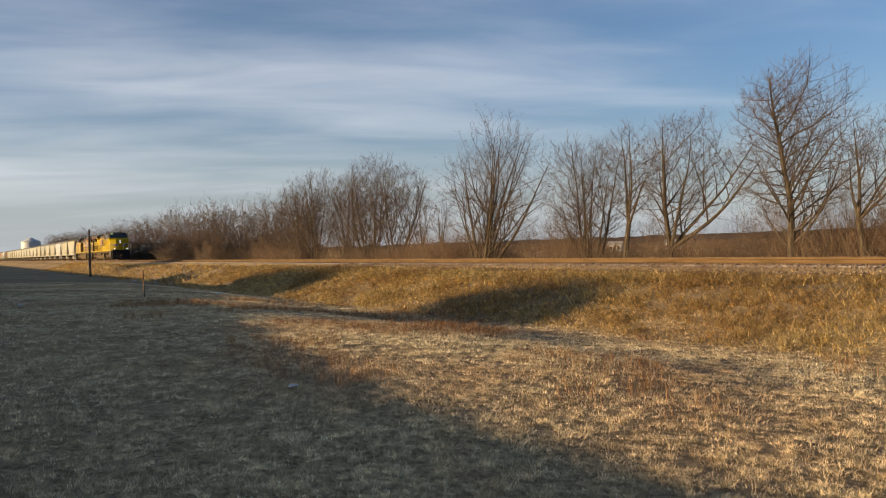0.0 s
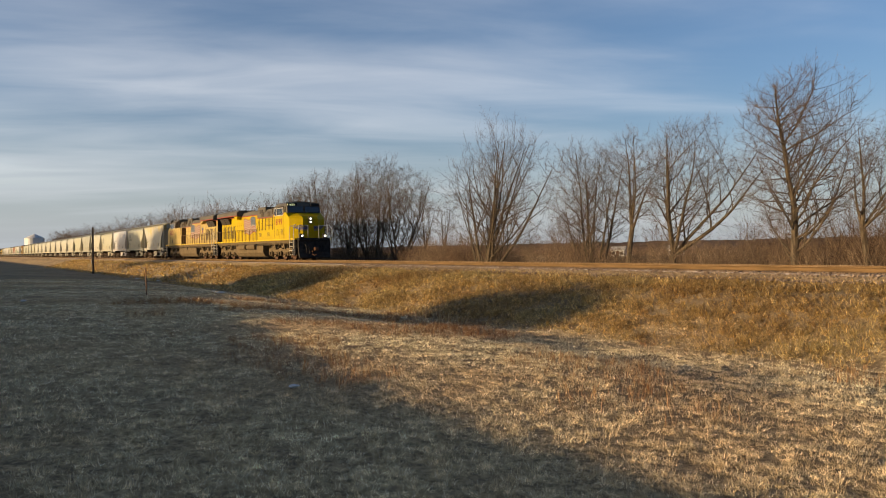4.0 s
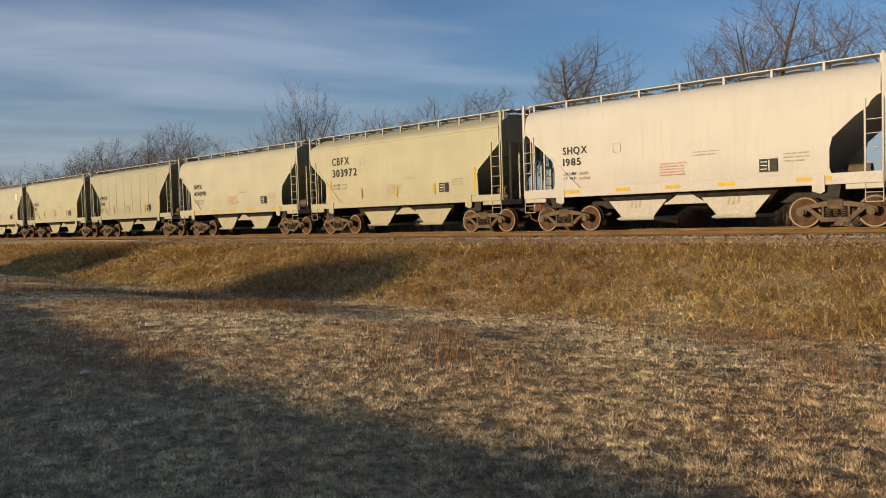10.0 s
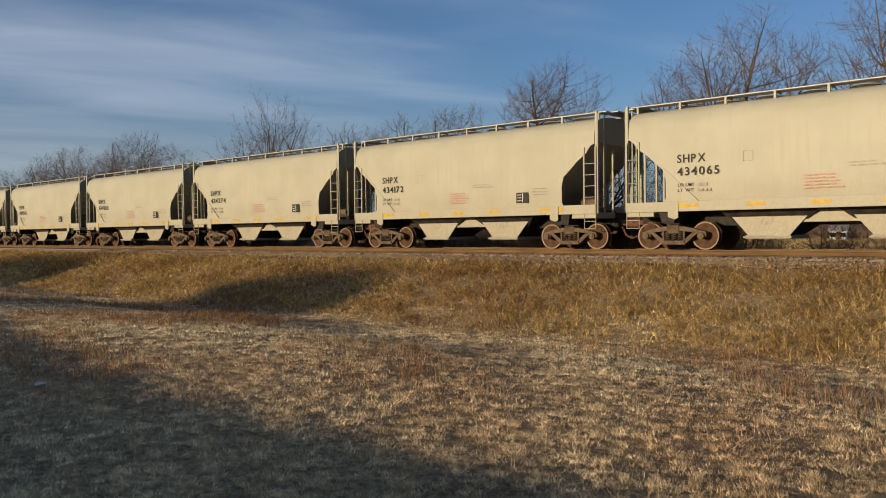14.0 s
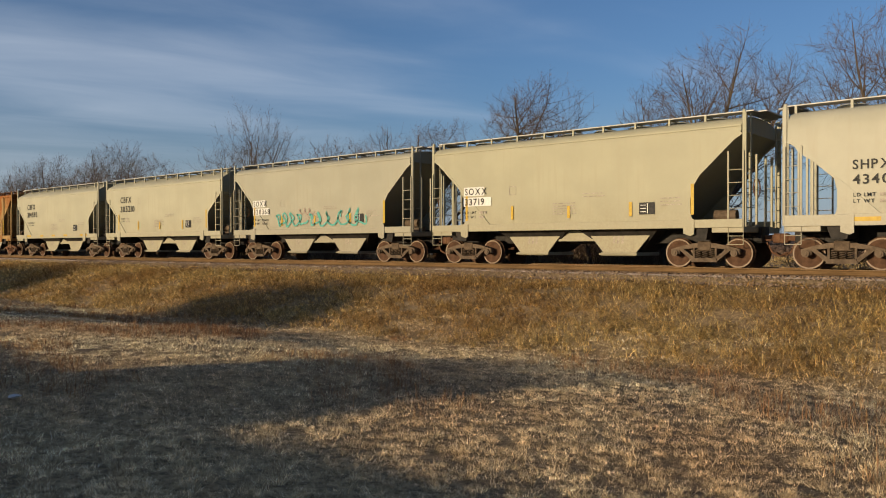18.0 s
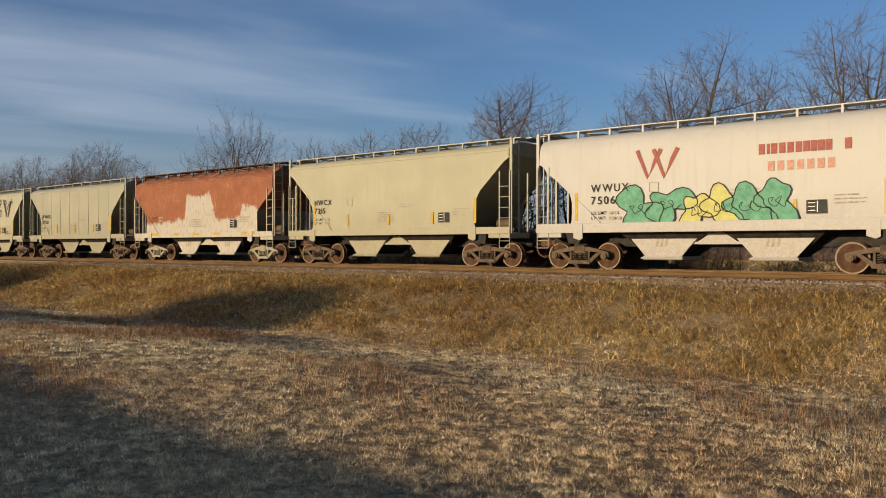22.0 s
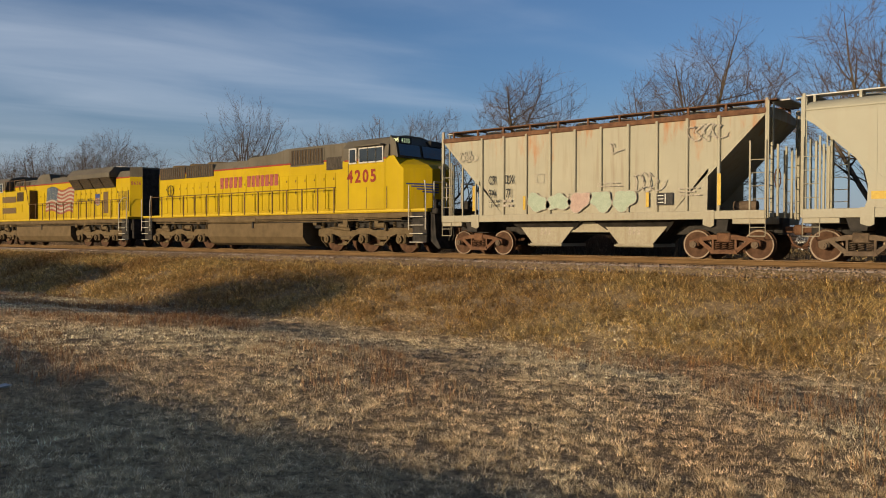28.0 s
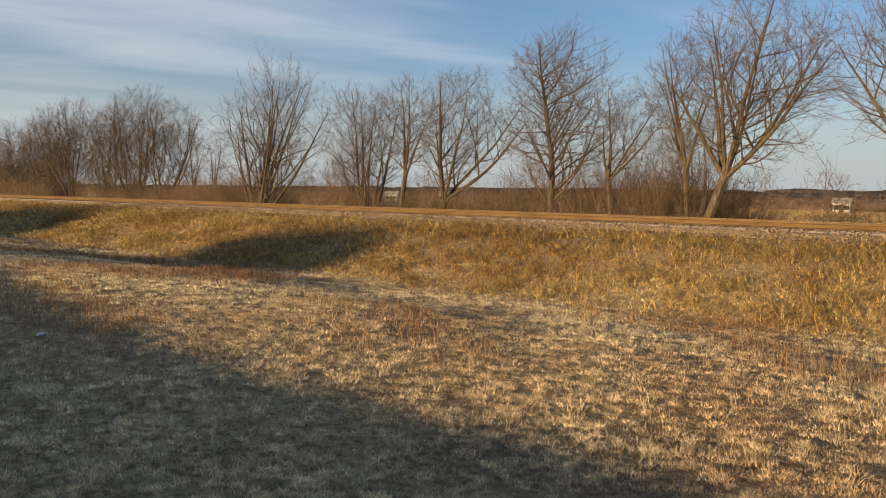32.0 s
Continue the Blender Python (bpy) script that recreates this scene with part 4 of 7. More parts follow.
def dress_hopper(thing, spec, face):
    """Reporting marks, small print and reflectors on the near side."""
    y = face - 0.006
    if spec["style"] == "ribbed":
        y = -1.582
    elif spec["style"] == "flow":
        y = -1.565
    paint_side(thing, spec, y)
    mark, number = spec["mark"]
    lx, lz, lh = spec.get("mark_at", (-4.08, 3.03, 0.42))
    ty = y - 0.05 if spec.get("plate") == "ribbed" else y - 0.008
    ribbed = spec["style"] == "ribbed"
    cap, wide = (lh, 0.6) if ribbed else (0.79 * lh, 1.06)
    low = lz if ribbed else lz + 0.05
    if mark:
        part("reporting_mark", lettering(mark, lx, ty, low, cap, wide * 0.88), M_INK, thing, "black stencilled letters")
    if number:
        part("wagon_number", lettering(number, lx, ty, low - cap * 1.55, cap, wide), M_INK, thing, "black stencilled numbers")
    if spec.get("plate") != "ribbed":
        limits = spec.get("limits", ("", ""))
        for k, (text, value) in enumerate(zip(("LD LMT", "LT WT"), limits)):
            zz = lz - lh * 2.1 - 0.16 * k
            part("weight_limit", lettering(text, lx + 0.02, y - 0.008, zz, 0.095, 1.0), M_INK, thing, "small black print")
            if value:
                part("weight_limit", lettering(value, lx + 0.62, y - 0.008, zz, 0.095, 1.05), M_INK, thing, "small black print")
    seed = sum(ord(c) for c in mark + number)
    if not spec.get("limits"):
        part("small_print", word_rows(lx + 0.62, lz - lh * 2.1, 0.42, 2, 0.16, 0.085, y, seed), M_INKFAINT, thing, "weight limits in small print")
    part("small_print", word_rows(-0.5, 2.02, 1.0, 5, 0.085, 0.035, y, seed + 1), M_REDPRINT if spec.get("red_print") else M_INKFAINT, thing, "block of faint small print")
    part("small_print", word_rows(3.25, 2.05, 0.8, 3, 0.1, 0.035, y, seed + 2), M_INKFAINT, thing)
    part("small_print", word_rows(0.6, 2.3, 0.95, 2, 0.09, 0.03, y, seed + 3), M_INKFAINT, thing)
    panel = part("data_panel", quad(Shape(), 2.58, 1.6, 0.5, 0.36, y), M_INK, thing, "black stencilled data panel")
    for k in range(3):
        part("panel_line", quad(Shape(), 2.62, 1.67 + 0.1 * k, 0.18, 0.02, y - 0.004), M_WHITE, panel)
    part("panel_line", quad(Shape(), 2.84, 1.63, 0.025, 0.3, y - 0.004), M_WHITE, panel)
    px, pz = lx + 1.95, lz - 0.02
    part("plate_mark", ribbon([(px, pz), (px + 0.27, pz), (px + 0.27, pz + 0.28), (px, pz + 0.28), (px, pz)], 0.02, y), M_INKFAINT, thing, "small stencilled square")
    r = spec.get("reflectors", "tall")
    if r == "tall":
        for x, h in ((-4.32, 0.88), (-2.18, 0.46), (0.05, 0.4), (2.24, 0.44), (4.4, 0.9)):
            part("reflector", quad(Shape(), x + (0.15 if spec["style"] == "round" and x < -4 else (-0.2 if spec["style"] == "round" and x > 4 else 0)), 1.55, 0.1, h, y - 0.004), M_YELLOW, thing, "yellow reflective strip")
    elif r == "square":
        for x, z in ((-4.1, 1.62), (-1.3, 1.62), (0.6, 1.64), (2.2, 1.66), (4.3, 1.7)):
            part("reflector", quad(Shape(), x, z, 0.48, 0.2, y - 0.004), M_YELLOW, thing, "yellow reflective patch")
    else:
        for x in (-4.3, -2.0, -0.3, 1.4, 3.6):
            part("reflector", quad(Shape(), x, 1.27, 0.9 if abs(x) > 3 else 0.5, 0.11, -1.617), M_YELLOW, thing, "yellow reflective strip")


# ---- the wagons of the train, front to rear ----
DIRT = (0.16, 0.11, 0.065)
P_CREAM = car_paint("cream_enamel", (0.335, 0.322, 0.238), DIRT)
P_TAN = car_paint("tan_enamel", (0.312, 0.298, 0.212), DIRT)
P_PALE = car_paint("pale_grey_enamel", (0.346, 0.334, 0.264), DIRT)
P_WHITE = car_paint("white_enamel", (0.405, 0.395, 0.375), DIRT, fade=0.08, dirt_amount=0.3)
P_GREY = car_paint("grey_enamel", (0.292, 0.282, 0.22), DIRT)
P_GLOSS = car_paint("glossy_cream_enamel", (0.302, 0.290, 0.216), DIRT, rough=0.34, ripple=0.22, gloss=0.3)
P_RUSTY = car_paint("rust_stained_cream_enamel", (0.37, 0.355, 0.295), DIRT, rust=0.45, rust_col=(0.40, 0.28, 0.04))
P_ORANGE = car_paint("rusted_orange_enamel", (0.30, 0.205, 0.085), (0.15, 0.06, 0.02), rust=0.72, rust_col=(0.205, 0.068, 0.013), fade=0.3, streaky=0.6, gloss=0.08)
P_RIBGREY = car_paint("light_grey_enamel", (0.272, 0.276, 0.258), DIRT, fade=0.15)


def primer_paint():
    """Red primer worn off the lower side in broad patches, down to chalky white paint."""
    m, n, l, b = principled("worn_red_primer")
    v = coords(n, l)
    sep = n.new("ShaderNodeSeparateXYZ")
    l.new(v, sep.inputs[0])
    along = n.new("ShaderNodeMapRange")
    along.inputs["From Min"].default_value, along.inputs["From Max"].default_value = -6.0, 6.0
    l.new(sep.outputs["X"], along.inputs["Value"])
    # how high the white reaches, in fifths of a metre, along the side
    reach = ramp(n, [((x + 6.0) / 12.0, (z / 5.0,) * 3) for x, z in ((-6.0, 1.75), (-1.15, 2.05), (-0.98, 3.2), (0.95, 3.32), (1.45, 1.95), (3.3, 2.05), (3.5, 2.62), (4.5, 2.5), (6.0, 1.9))])
    l.new(along.outputs[0], reach.inputs[0])
    broad, fine = noise_tex(n, l, v, 1.6, 6.0, 0.65), noise_tex(n, l, coords(n, l, (1, 1, 0.35)), 9.0, 6.0, 0.7)

    def calc(op, a, c):
        k = n.new("ShaderNodeMath")
        k.operation = op
        for sock, val in zip(k.inputs, (a, c)):
            if isinstance(val, (int, float)):
                sock.default_value = val
            else:
                l.new(val, sock)
        return k.outputs[0]

    edge = calc("SUBTRACT", calc("MULTIPLY", reach.outputs[0], 5.0), sep.outputs["Z"])
    edge = calc("ADD", edge, calc("MULTIPLY", calc("SUBTRACT", broad, 0.5), 0.9))
    edge = calc("ADD", edge, calc("MULTIPLY", calc("SUBTRACT", fine, 0.5), 0.35))
    worn = ramp(n, [(0.42, (0, 0, 0)), (0.6, (0.92, 0.92, 0.92))])
    l.new(calc("ADD", edge, 0.5), worn.inputs[0])
    red = ramp(n, [(0.34, (0.16, 0.052, 0.024)), (0.58, (0.24, 0.088, 0.036)), (0.68, (0.31, 0.17, 0.10))])
    l.new(blend(n, l, 0.5, broad, fine), red.inputs[0])
    white = ramp(n, [(0.3, (0.26, 0.2, 0.15)), (0.5, (0.37, 0.355, 0.31))])
    l.new(fine, white.inputs[0])
    side = blend(n, l, worn.outputs[0], red.outputs[0], white.outputs[0])
    # pale scuffs along the shoulder
    top = n.new("ShaderNodeMapRange")
    top.inputs["From Min"].default_value, top.inputs["From Max"].default_value = 3.75, 4.25
    l.new(sep.outputs["Z"], top.inputs["Value"])
    scuff = ramp(n, [(0.5, (0, 0, 0)), (0.62, (0.75, 0.75, 0.75))])
    l.new(noise_tex(n, l, coords(n, l, (0.7, 1, 2.5)), 2.6, 6.0, 0.65), scuff.inputs[0])
    l.new(blend(n, l, calc("MULTIPLY", top.outputs[0], scuff.outputs[0]), side, (0.36, 0.30, 0.23)), b.inputs["Base Color"])
    b.inputs["Roughness"].default_value, b.inputs["Specular IOR Level"].default_value = 0.62, 0.3
    bump(n, l, b, fine, 0.15, 0.01)
    return m


P_PATCHY = primer_paint()
P_OLDTAN = car_paint("old_cream_enamel", (0.30, 0.283, 0.215), DIRT, rust=0.24, rust_col=(0.3, 0.11, 0.025), rough=0.55, streaky=0.5)

CREAM = "cream covered hopper wagon with black reporting marks and yellow reflectors"
FLOWL = "pale round-sided covered hopper wagon with a low row of yellow reflectors"


def spec(style, paint, mark, label, **more):
    return dict(style=style, paint=paint, mark=mark, label=label, **more)


LOW = dict(reflectors="low", red_print=True, brackets=9, mark_at=(-4.06, 2.55, 0.31))
WAGONS = [
    spec("round", P_RUSTY, ("TILX", "33217"), "cream covered hopper wagon with yellow-brown rust stains below its roof", mark_at=(-4.05, 2.44, 0.3)),
    spec("angled", P_CREAM, ("CBFX", "305348"), CREAM),
    spec("flow", P_WHITE, ("SHQX", "1985"), "clean white round-sided covered hopper wagon", **LOW),
    spec("angled", P_CREAM, ("CBFX", "303972"), CREAM),
    spec("flow", P_PALE, ("SHPX", "434090"), FLOWL, **LOW),
    spec("round", P_GLOSS, ("HWCX", "11641"), "glossy cream covered hopper wagon with dented sides", dented=True, mark_at=(-4.2, 2.42, 0.3)),
    spec("round", P_CREAM, ("HWCX", "11331"), CREAM, mark_at=(-4.2, 2.42, 0.3)),
    spec("flow", P_PALE, ("MWCX", "300290"), "pale round-sided covered hopper wagon with a white disc on its side", disc=True, **LOW),
    spec("flow", P_PALE, ("SHPX", "434065"), FLOWL, **LOW),
    spec("flow", P_PALE, ("SHPX", "434172"), FLOWL, **LOW),
    spec("flow", P_PALE, ("SHPX", "434274"), FLOWL, **LOW),
    spec("flow", P_PALE, ("SHPX", "434263"), FLOWL, **LOW),
    spec("flow", P_PALE, ("SHPX", "434026"), FLOWL, **LOW),
    spec("flow", P_PALE, ("SHPX", "434135"), FLOWL, **LOW),
    spec("flow", P_PALE, ("SHPX", "434039"), FLOWL, **LOW),
    spec("round", P_TAN, ("SOXX", "33719"), "tan covered hopper wagon with white patches behind its reporting marks", plate=True, mark_at=(-4.2, 2.42, 0.3)),
    spec("round", P_GREY, ("SOXX", "328368"), "grey-tan covered hopper wagon with teal graffiti along its side", plate=True, graffiti="teal", limits=("234000", "52000"), mark_at=(-4.2, 2.42, 0.3)),
    spec("angled", P_CREAM, ("CBFX", "305210"), CREAM),
    spec("angled", P_CREAM, ("CBFX", "314593"), "cream covered hopper wagon with a low row of yellow reflectors", reflectors="low", limits=("232000", "54000")),
    spec("ribbed", P_ORANGE, ("WF   RX", "804  108"), "rusted orange ribbed covered hopper wagon with a white number patch", old=True, plate="ribbed", truck=M_RUST, skirt=P_OLDTAN, mark_at=(-3.9, 2.85, 0.3)),
    spec("ribbed", P_RIBGREY, ("WF   RX", "804  063"), "light grey ribbed covered hopper wagon", mark_at=(-2.95, 2.74, 0.3)),
    spec("flow", P_WHITE, ("WWUX", "7506"), "white covered hopper wagon with green and yellow graffiti", graffiti="green", mark_at=(-3.75, 2.38, 0.31)),
    spec("round", P_CREAM, ("HWCX", "7215"), CREAM, mark_at=(-4.1, 2.38, 0.28)),
    spec("angled", P_PATCHY, ("", ""), "red-primed covered hopper wagon with large bare white patches", reflectors="low", old=True, truck=P_OLDTAN),
    spec("round", P_GLOSS, ("WWUX", "18270"), "glossy cream covered hopper wagon with dented side panels", dented=True, mark_at=(-4.1, 2.38, 0.28)),
    spec("round", P_CREAM, ("TILX", "332686"), "cream covered hopper wagon with large black outline graffiti", graffiti="black", mark_at=(-4.06, 2.38, 0.27)),
    spec("round", P_CREAM, ("TILX", "33920"), CREAM, mark_at=(-4.1, 2.38, 0.28)),
    spec("round", P_WHITE, ("DSIX", "6386"), "white covered hopper wagon with a dark emblem high on its side", emblem=True, mark_at=(-3.99, 2.4, 0.28)),
    spec("round", P_RUSTY, ("DSIX", "8361"), "yellowed covered hopper wagon with faint scribbles low on its side", graffiti="faint", mark_at=(-3.99, 2.4, 0.28)),
    spec("round", P_WHITE, ("DSIX", "6402"), "white covered hopper wagon with a dark emblem high on its side", emblem=True, mark_at=(-3.99, 2.4, 0.28)),
    spec("round", P_GREY, ("DSIX", "8388"), "grey covered hopper wagon with dented glossy panels", dented=True, reflectors="square", mark_at=(-3.36, 2.54, 0.33)),
    spec("ribbed", P_OLDTAN, ("CR    DX", "94    71"), "old cream ribbed covered hopper wagon with rust and pastel graffiti", old=True, truck=M_RUST, graffiti="pastel", chord=M_RUST, mark_at=(-3.62, 2.46, 0.3)),
]
# where each wagon's front end post passes: along the line at 16 s
NEAR = 22.05
WAGON_FRONT = [6.355 - 0.5687 * i for i in range(31)] + [-11.268]
train = []
for s_, front in zip(WAGONS, WAGON_FRONT):
    train.append((build_hopper(s_), NEAR * front - HL))


# ---- locomotives ----
P_UPY = car_paint("yellow_enamel", (0.372, 0.264, 0.003), (0.2, 0.12, 0.04), rough=0.42, fade=0.18, dirt_amount=0.4, ripple=0.08, gloss=0.08, streaky=0.24)
P_UPOLD = car_paint("sun_faded_yellow_enamel", (0.385, 0.285, 0.10), (0.12, 0.07, 0.03), rough=0.55, fade=0.3, dirt_amount=0.6, gloss=0.1, rust=0.24, rust_col=(0.30, 0.17, 0.05), streaky=0.75)
P_UPGREY = car_paint("loco_grey_enamel", (0.108, 0.095, 0.072), (0.06, 0.042, 0.026), rough=0.55, fade=0.35, streaky=0.7)
M_LOCODIRT = plain("loco_underframe", (0.082, 0.057, 0.028), (0.116, 0.083, 0.043), 2.5, 0.85, bump_s=0.3)
M_GRILLE = plain("radiator_grille", (0.02, 0.017, 0.013), (0.06, 0.048, 0.036), 6.0, 0.7, stretch=(6, 6, 1))
M_LOUVRE = plain("brown_louvre", (0.065, 0.042, 0.02), (0.13, 0.085, 0.04), 6.0, 0.7, stretch=(8, 8, 1))
M_RAILING = plain("handrail", (0.07, 0.04, 0.016), (0.13, 0.075, 0.03), 6.0, 0.6)
M_RAILWHITE = plain("white_handrail", (0.34, 0.31, 0.26), (0.44, 0.41, 0.35), 6.0, 0.5)
M_RED = plain("red_stripe", (0.17, 0.022, 0.01), (0.22, 0.035, 0.016), 6.0, 0.5)
M_STRIPE = plain("yellow_sill_stripe", (0.40, 0.27, 0.008), (0.48, 0.34, 0.015), 5.0, 0.5)
M_NUMRED = plain("dark_red_numbers", (0.15, 0.012, 0.006), (0.2, 0.022, 0.01), 8.0, 0.5)
M_FLAGRED = plain("faded_flag_red", (0.18, 0.05, 0.035), (0.23, 0.075, 0.05), 5.0, 0.5)
M_FLAGWHITE = plain("faded_flag_white", (0.25, 0.22, 0.165), (0.32, 0.285, 0.22), 5.0, 0.5)
M_BLUE = plain("blue_paint", (0.02, 0.03, 0.12), (0.035, 0.055, 0.19), 8.0, 0.5)
M_FLAGBLUE = plain("faded_flag_blue", (0.035, 0.05, 0.075), (0.075, 0.095, 0.115), 5.0, 0.5)
M_NUMBOARD = plain("number_board", (0.01, 0.01, 0.01), (0.02, 0.02, 0.02), 5.0, 0.4)
M_NUMLIT, _n, _l, _b = principled("lit_numerals")
_b.inputs["Base Color"].default_value = (0.75, 0.8, 0.45, 1)
_b.inputs["Emission Color"].default_value, _b.inputs["Emission Strength"].default_value = (0.7, 0.8, 0.4, 1), 0.6

HOOD = 0.98   # half width of the long hood
WIDE = 1.5    # half width of cab and platform


def flag_parts(parent, x0, x1, z0, z1, y):
    """A waving striped flag painted on the hood; the canton at x1."""
    w, h, n = x1 - x0, z1 - z0, 18

    def pt(u, v):
        wave = 0.075 * h * math.sin(u * 9.5 + 0.4) * (1 - 0.35 * u) + 0.10 * h * (u - 0.5)
        return x0 + w * (u + 0.07 * (0.5 - v)), z0 + h * (0.08 + 0.84 * v) + wave

    def band(va, vb, ua=0.0, ub=1.0, yy=y):
        s = Shape()
        top = [pt(ua + (ub - ua) * i / n, vb) for i in range(n + 1)]
        low = [pt(ua + (ub - ua) * i / n, va) for i in range(n + 1)]
        s.add([(a, yy, b) for a, b in top + low], [(i, i + 1, n + 2 + i, n + 1 + i) for i in range(n)])
        return s

    flag = part("flag", band(0, 1), M_FLAGWHITE, parent, "painted waving striped flag")
    for i in range(0, 13, 2):
        part("flag_stripe", band(i / 13, (i + 1) / 13, yy=y - 0.003), M_FLAGRED, flag)
    part("flag_canton", band(6 / 13, 1.0, 0.6, 1.0, y - 0.006), M_FLAGBLUE, flag)
    stars = Shape()
    for i in range(7):
        for j in range(5):
            a, b = pt(0.63 + 0.055 * i, 0.51 + 0.1 * j)
            stars.add([(a - 0.03, y - 0.009, b), (a, y - 0.009, b - 0.03), (a + 0.03, y - 0.009, b), (a, y - 0.009, b + 0.03)], [(0, 1, 2, 3)])
    part("flag_stars", stars, M_FLAGWHITE, flag)


def loco_truck(parent, x, mirrored):
    """Three-axle truck with cast frame, boxes, springs and brake gear."""
    truck = part("truck", shared(("loco_truck_beam",), lambda: Shape().box(-2.6, -0.9, 0.62, 2.6, 0.9, 0.95, 0.04)), M_DARK, parent, at=pose(x, 0, 0))
    for sy in (-1, 1):
        part("truck_frame", shared(("truck_frame",), loco_frame), M_LOCODIRT, truck, at=pose(0, sy * 1.12, 0))
    for ax in (-2.08, 0.0, 2.08):
        part("axle", shared(("axle",), lambda: Shape().cyl((0, -1.05, 0), (0, 1.05, 0), 0.075, 10)), M_DARK, truck, at=pose(ax, 0, 0.53))
        for sy in (-1, 1):
            part("wheel", shared(("wheel", 0.53), lambda: wheel_shape(0.53), True), M_WHEEL, truck, at=pose(ax, sy * 0.76, 0.53, 0, 0, 0 if sy < 0 else 180))
        part("axle_box", shared(("axle_box",), lambda: Shape().box(-0.24, -0.14, 0.36, 0.24, 0.1, 0.76, 0.05).cyl((0, -0.14, 0.53), (0, -0.24, 0.53), 0.15, 14).cyl((0, -0.24, 0.53), (0, -0.27, 0.53), 0.07, 10)), M_LOCODIRT, truck, at=pose(ax, -1.16, 0))
        for d in (-0.38, 0.38):
            part("coil_spring", shared(("coil_spring",), coil), M_LOCODIRT, truck, at=pose(ax + d, -1.2, 0.66))
    for d in (-1.05, 1.05):
        part("brake_cylinder", shared(("loco_brake",), lambda: Shape().cyl((-0.28, -1.3, 1.08), (0.25, -1.3, 1.08), 0.11, 12).box(0.2, -1.36, 0.86, 0.3, -1.22, 1.12, 0.02)), M_LOCODIRT, truck, at=pose(d, 0, 0))
        part("brake_rigging", shared(("brake_rigging",), lambda: Shape().pipe([(-0.45, -1.22, 0.3), (0.1, -1.25, 0.34), (0.42, -1.22, 0.62)], 0.035, 6).box(-0.12, -1.3, 0.28, 0.12, -1.12, 0.44, 0.02)), M_LOCODIRT, truck, at=pose(d, 0, 0))
    part("sand_pipe", shared(("sand_pipe",), lambda: Shape().pipe([(-2.75, -1.05, 1.3), (-2.72, -1.08, 0.5), (-2.6, -0.85, 0.2)], 0.03, 6).pipe([(2.75, -1.05, 1.3), (2.72, -1.08, 0.5), (2.6, -0.85, 0.2)], 0.03, 6)), M_LOCODIRT, truck)
    part("bolster_damper", shared(("bolster_damper",), lambda: Shape().cyl((-1.6, -1.3, 0.98), (-0.7, -1.3, 0.92), 0.06, 10).cyl((-1.9, -1.3, 1.0), (-1.5, -1.3, 0.98), 0.045, 8)), M_LOCODIRT, truck)


def loco_frame():
    """Side frame of a three-axle truck, in x and z."""
    s = Shape()
    s.prism([(-2.75, 0.92), (-2.5, 0.98), (-1.5, 0.98), (-1.2, 0.9), (-0.5, 0.9), (-0.3, 0.98), (0.3, 0.98), (0.5, 0.9), (1.2, 0.9), (1.5, 0.98), (2.5, 0.98), (2.75, 0.92),
             (2.75, 0.66), (2.4, 0.62), (1.8, 0.74), (1.4, 0.6), (0.7, 0.6), (0.35, 0.74), (-0.35, 0.74), (-0.7, 0.6), (-1.4, 0.6), (-1.8, 0.74), (-2.4, 0.62), (-2.75, 0.66)], -0.1, 0.1)
    for x in (-1.05, 1.05):
        s.box(x - 0.3, -0.16, 0.5, x + 0.3, 0.12, 0.66, 0.03)
    return s


def coil():
    s = Shape()
    for k in range(5):
        s.cyl((0, 0, 0.04 * k), (0, 0, 0.04 * k + 0.024), 0.085, 10)
    return s


def door_row(add, xs, z0, z1, y, paint, w):
    for x in xs:
        d = add("hood_door", x, x + w, y - 0.022, y + 0.01, z0, z1, paint, 0.008)
        add("door_latch", x + w - 0.1, x + w - 0.05, y - 0.036, y - 0.02, (z0 + z1) / 2 - 0.06, (z0 + z1) / 2 + 0.06, M_RAILING, 0.004, d)
        add("door_latch", x + w - 0.1, x + w - 0.05, y - 0.036, y - 0.02, z1 - 0.3, z1 - 0.2, M_RAILING, 0.004, d)


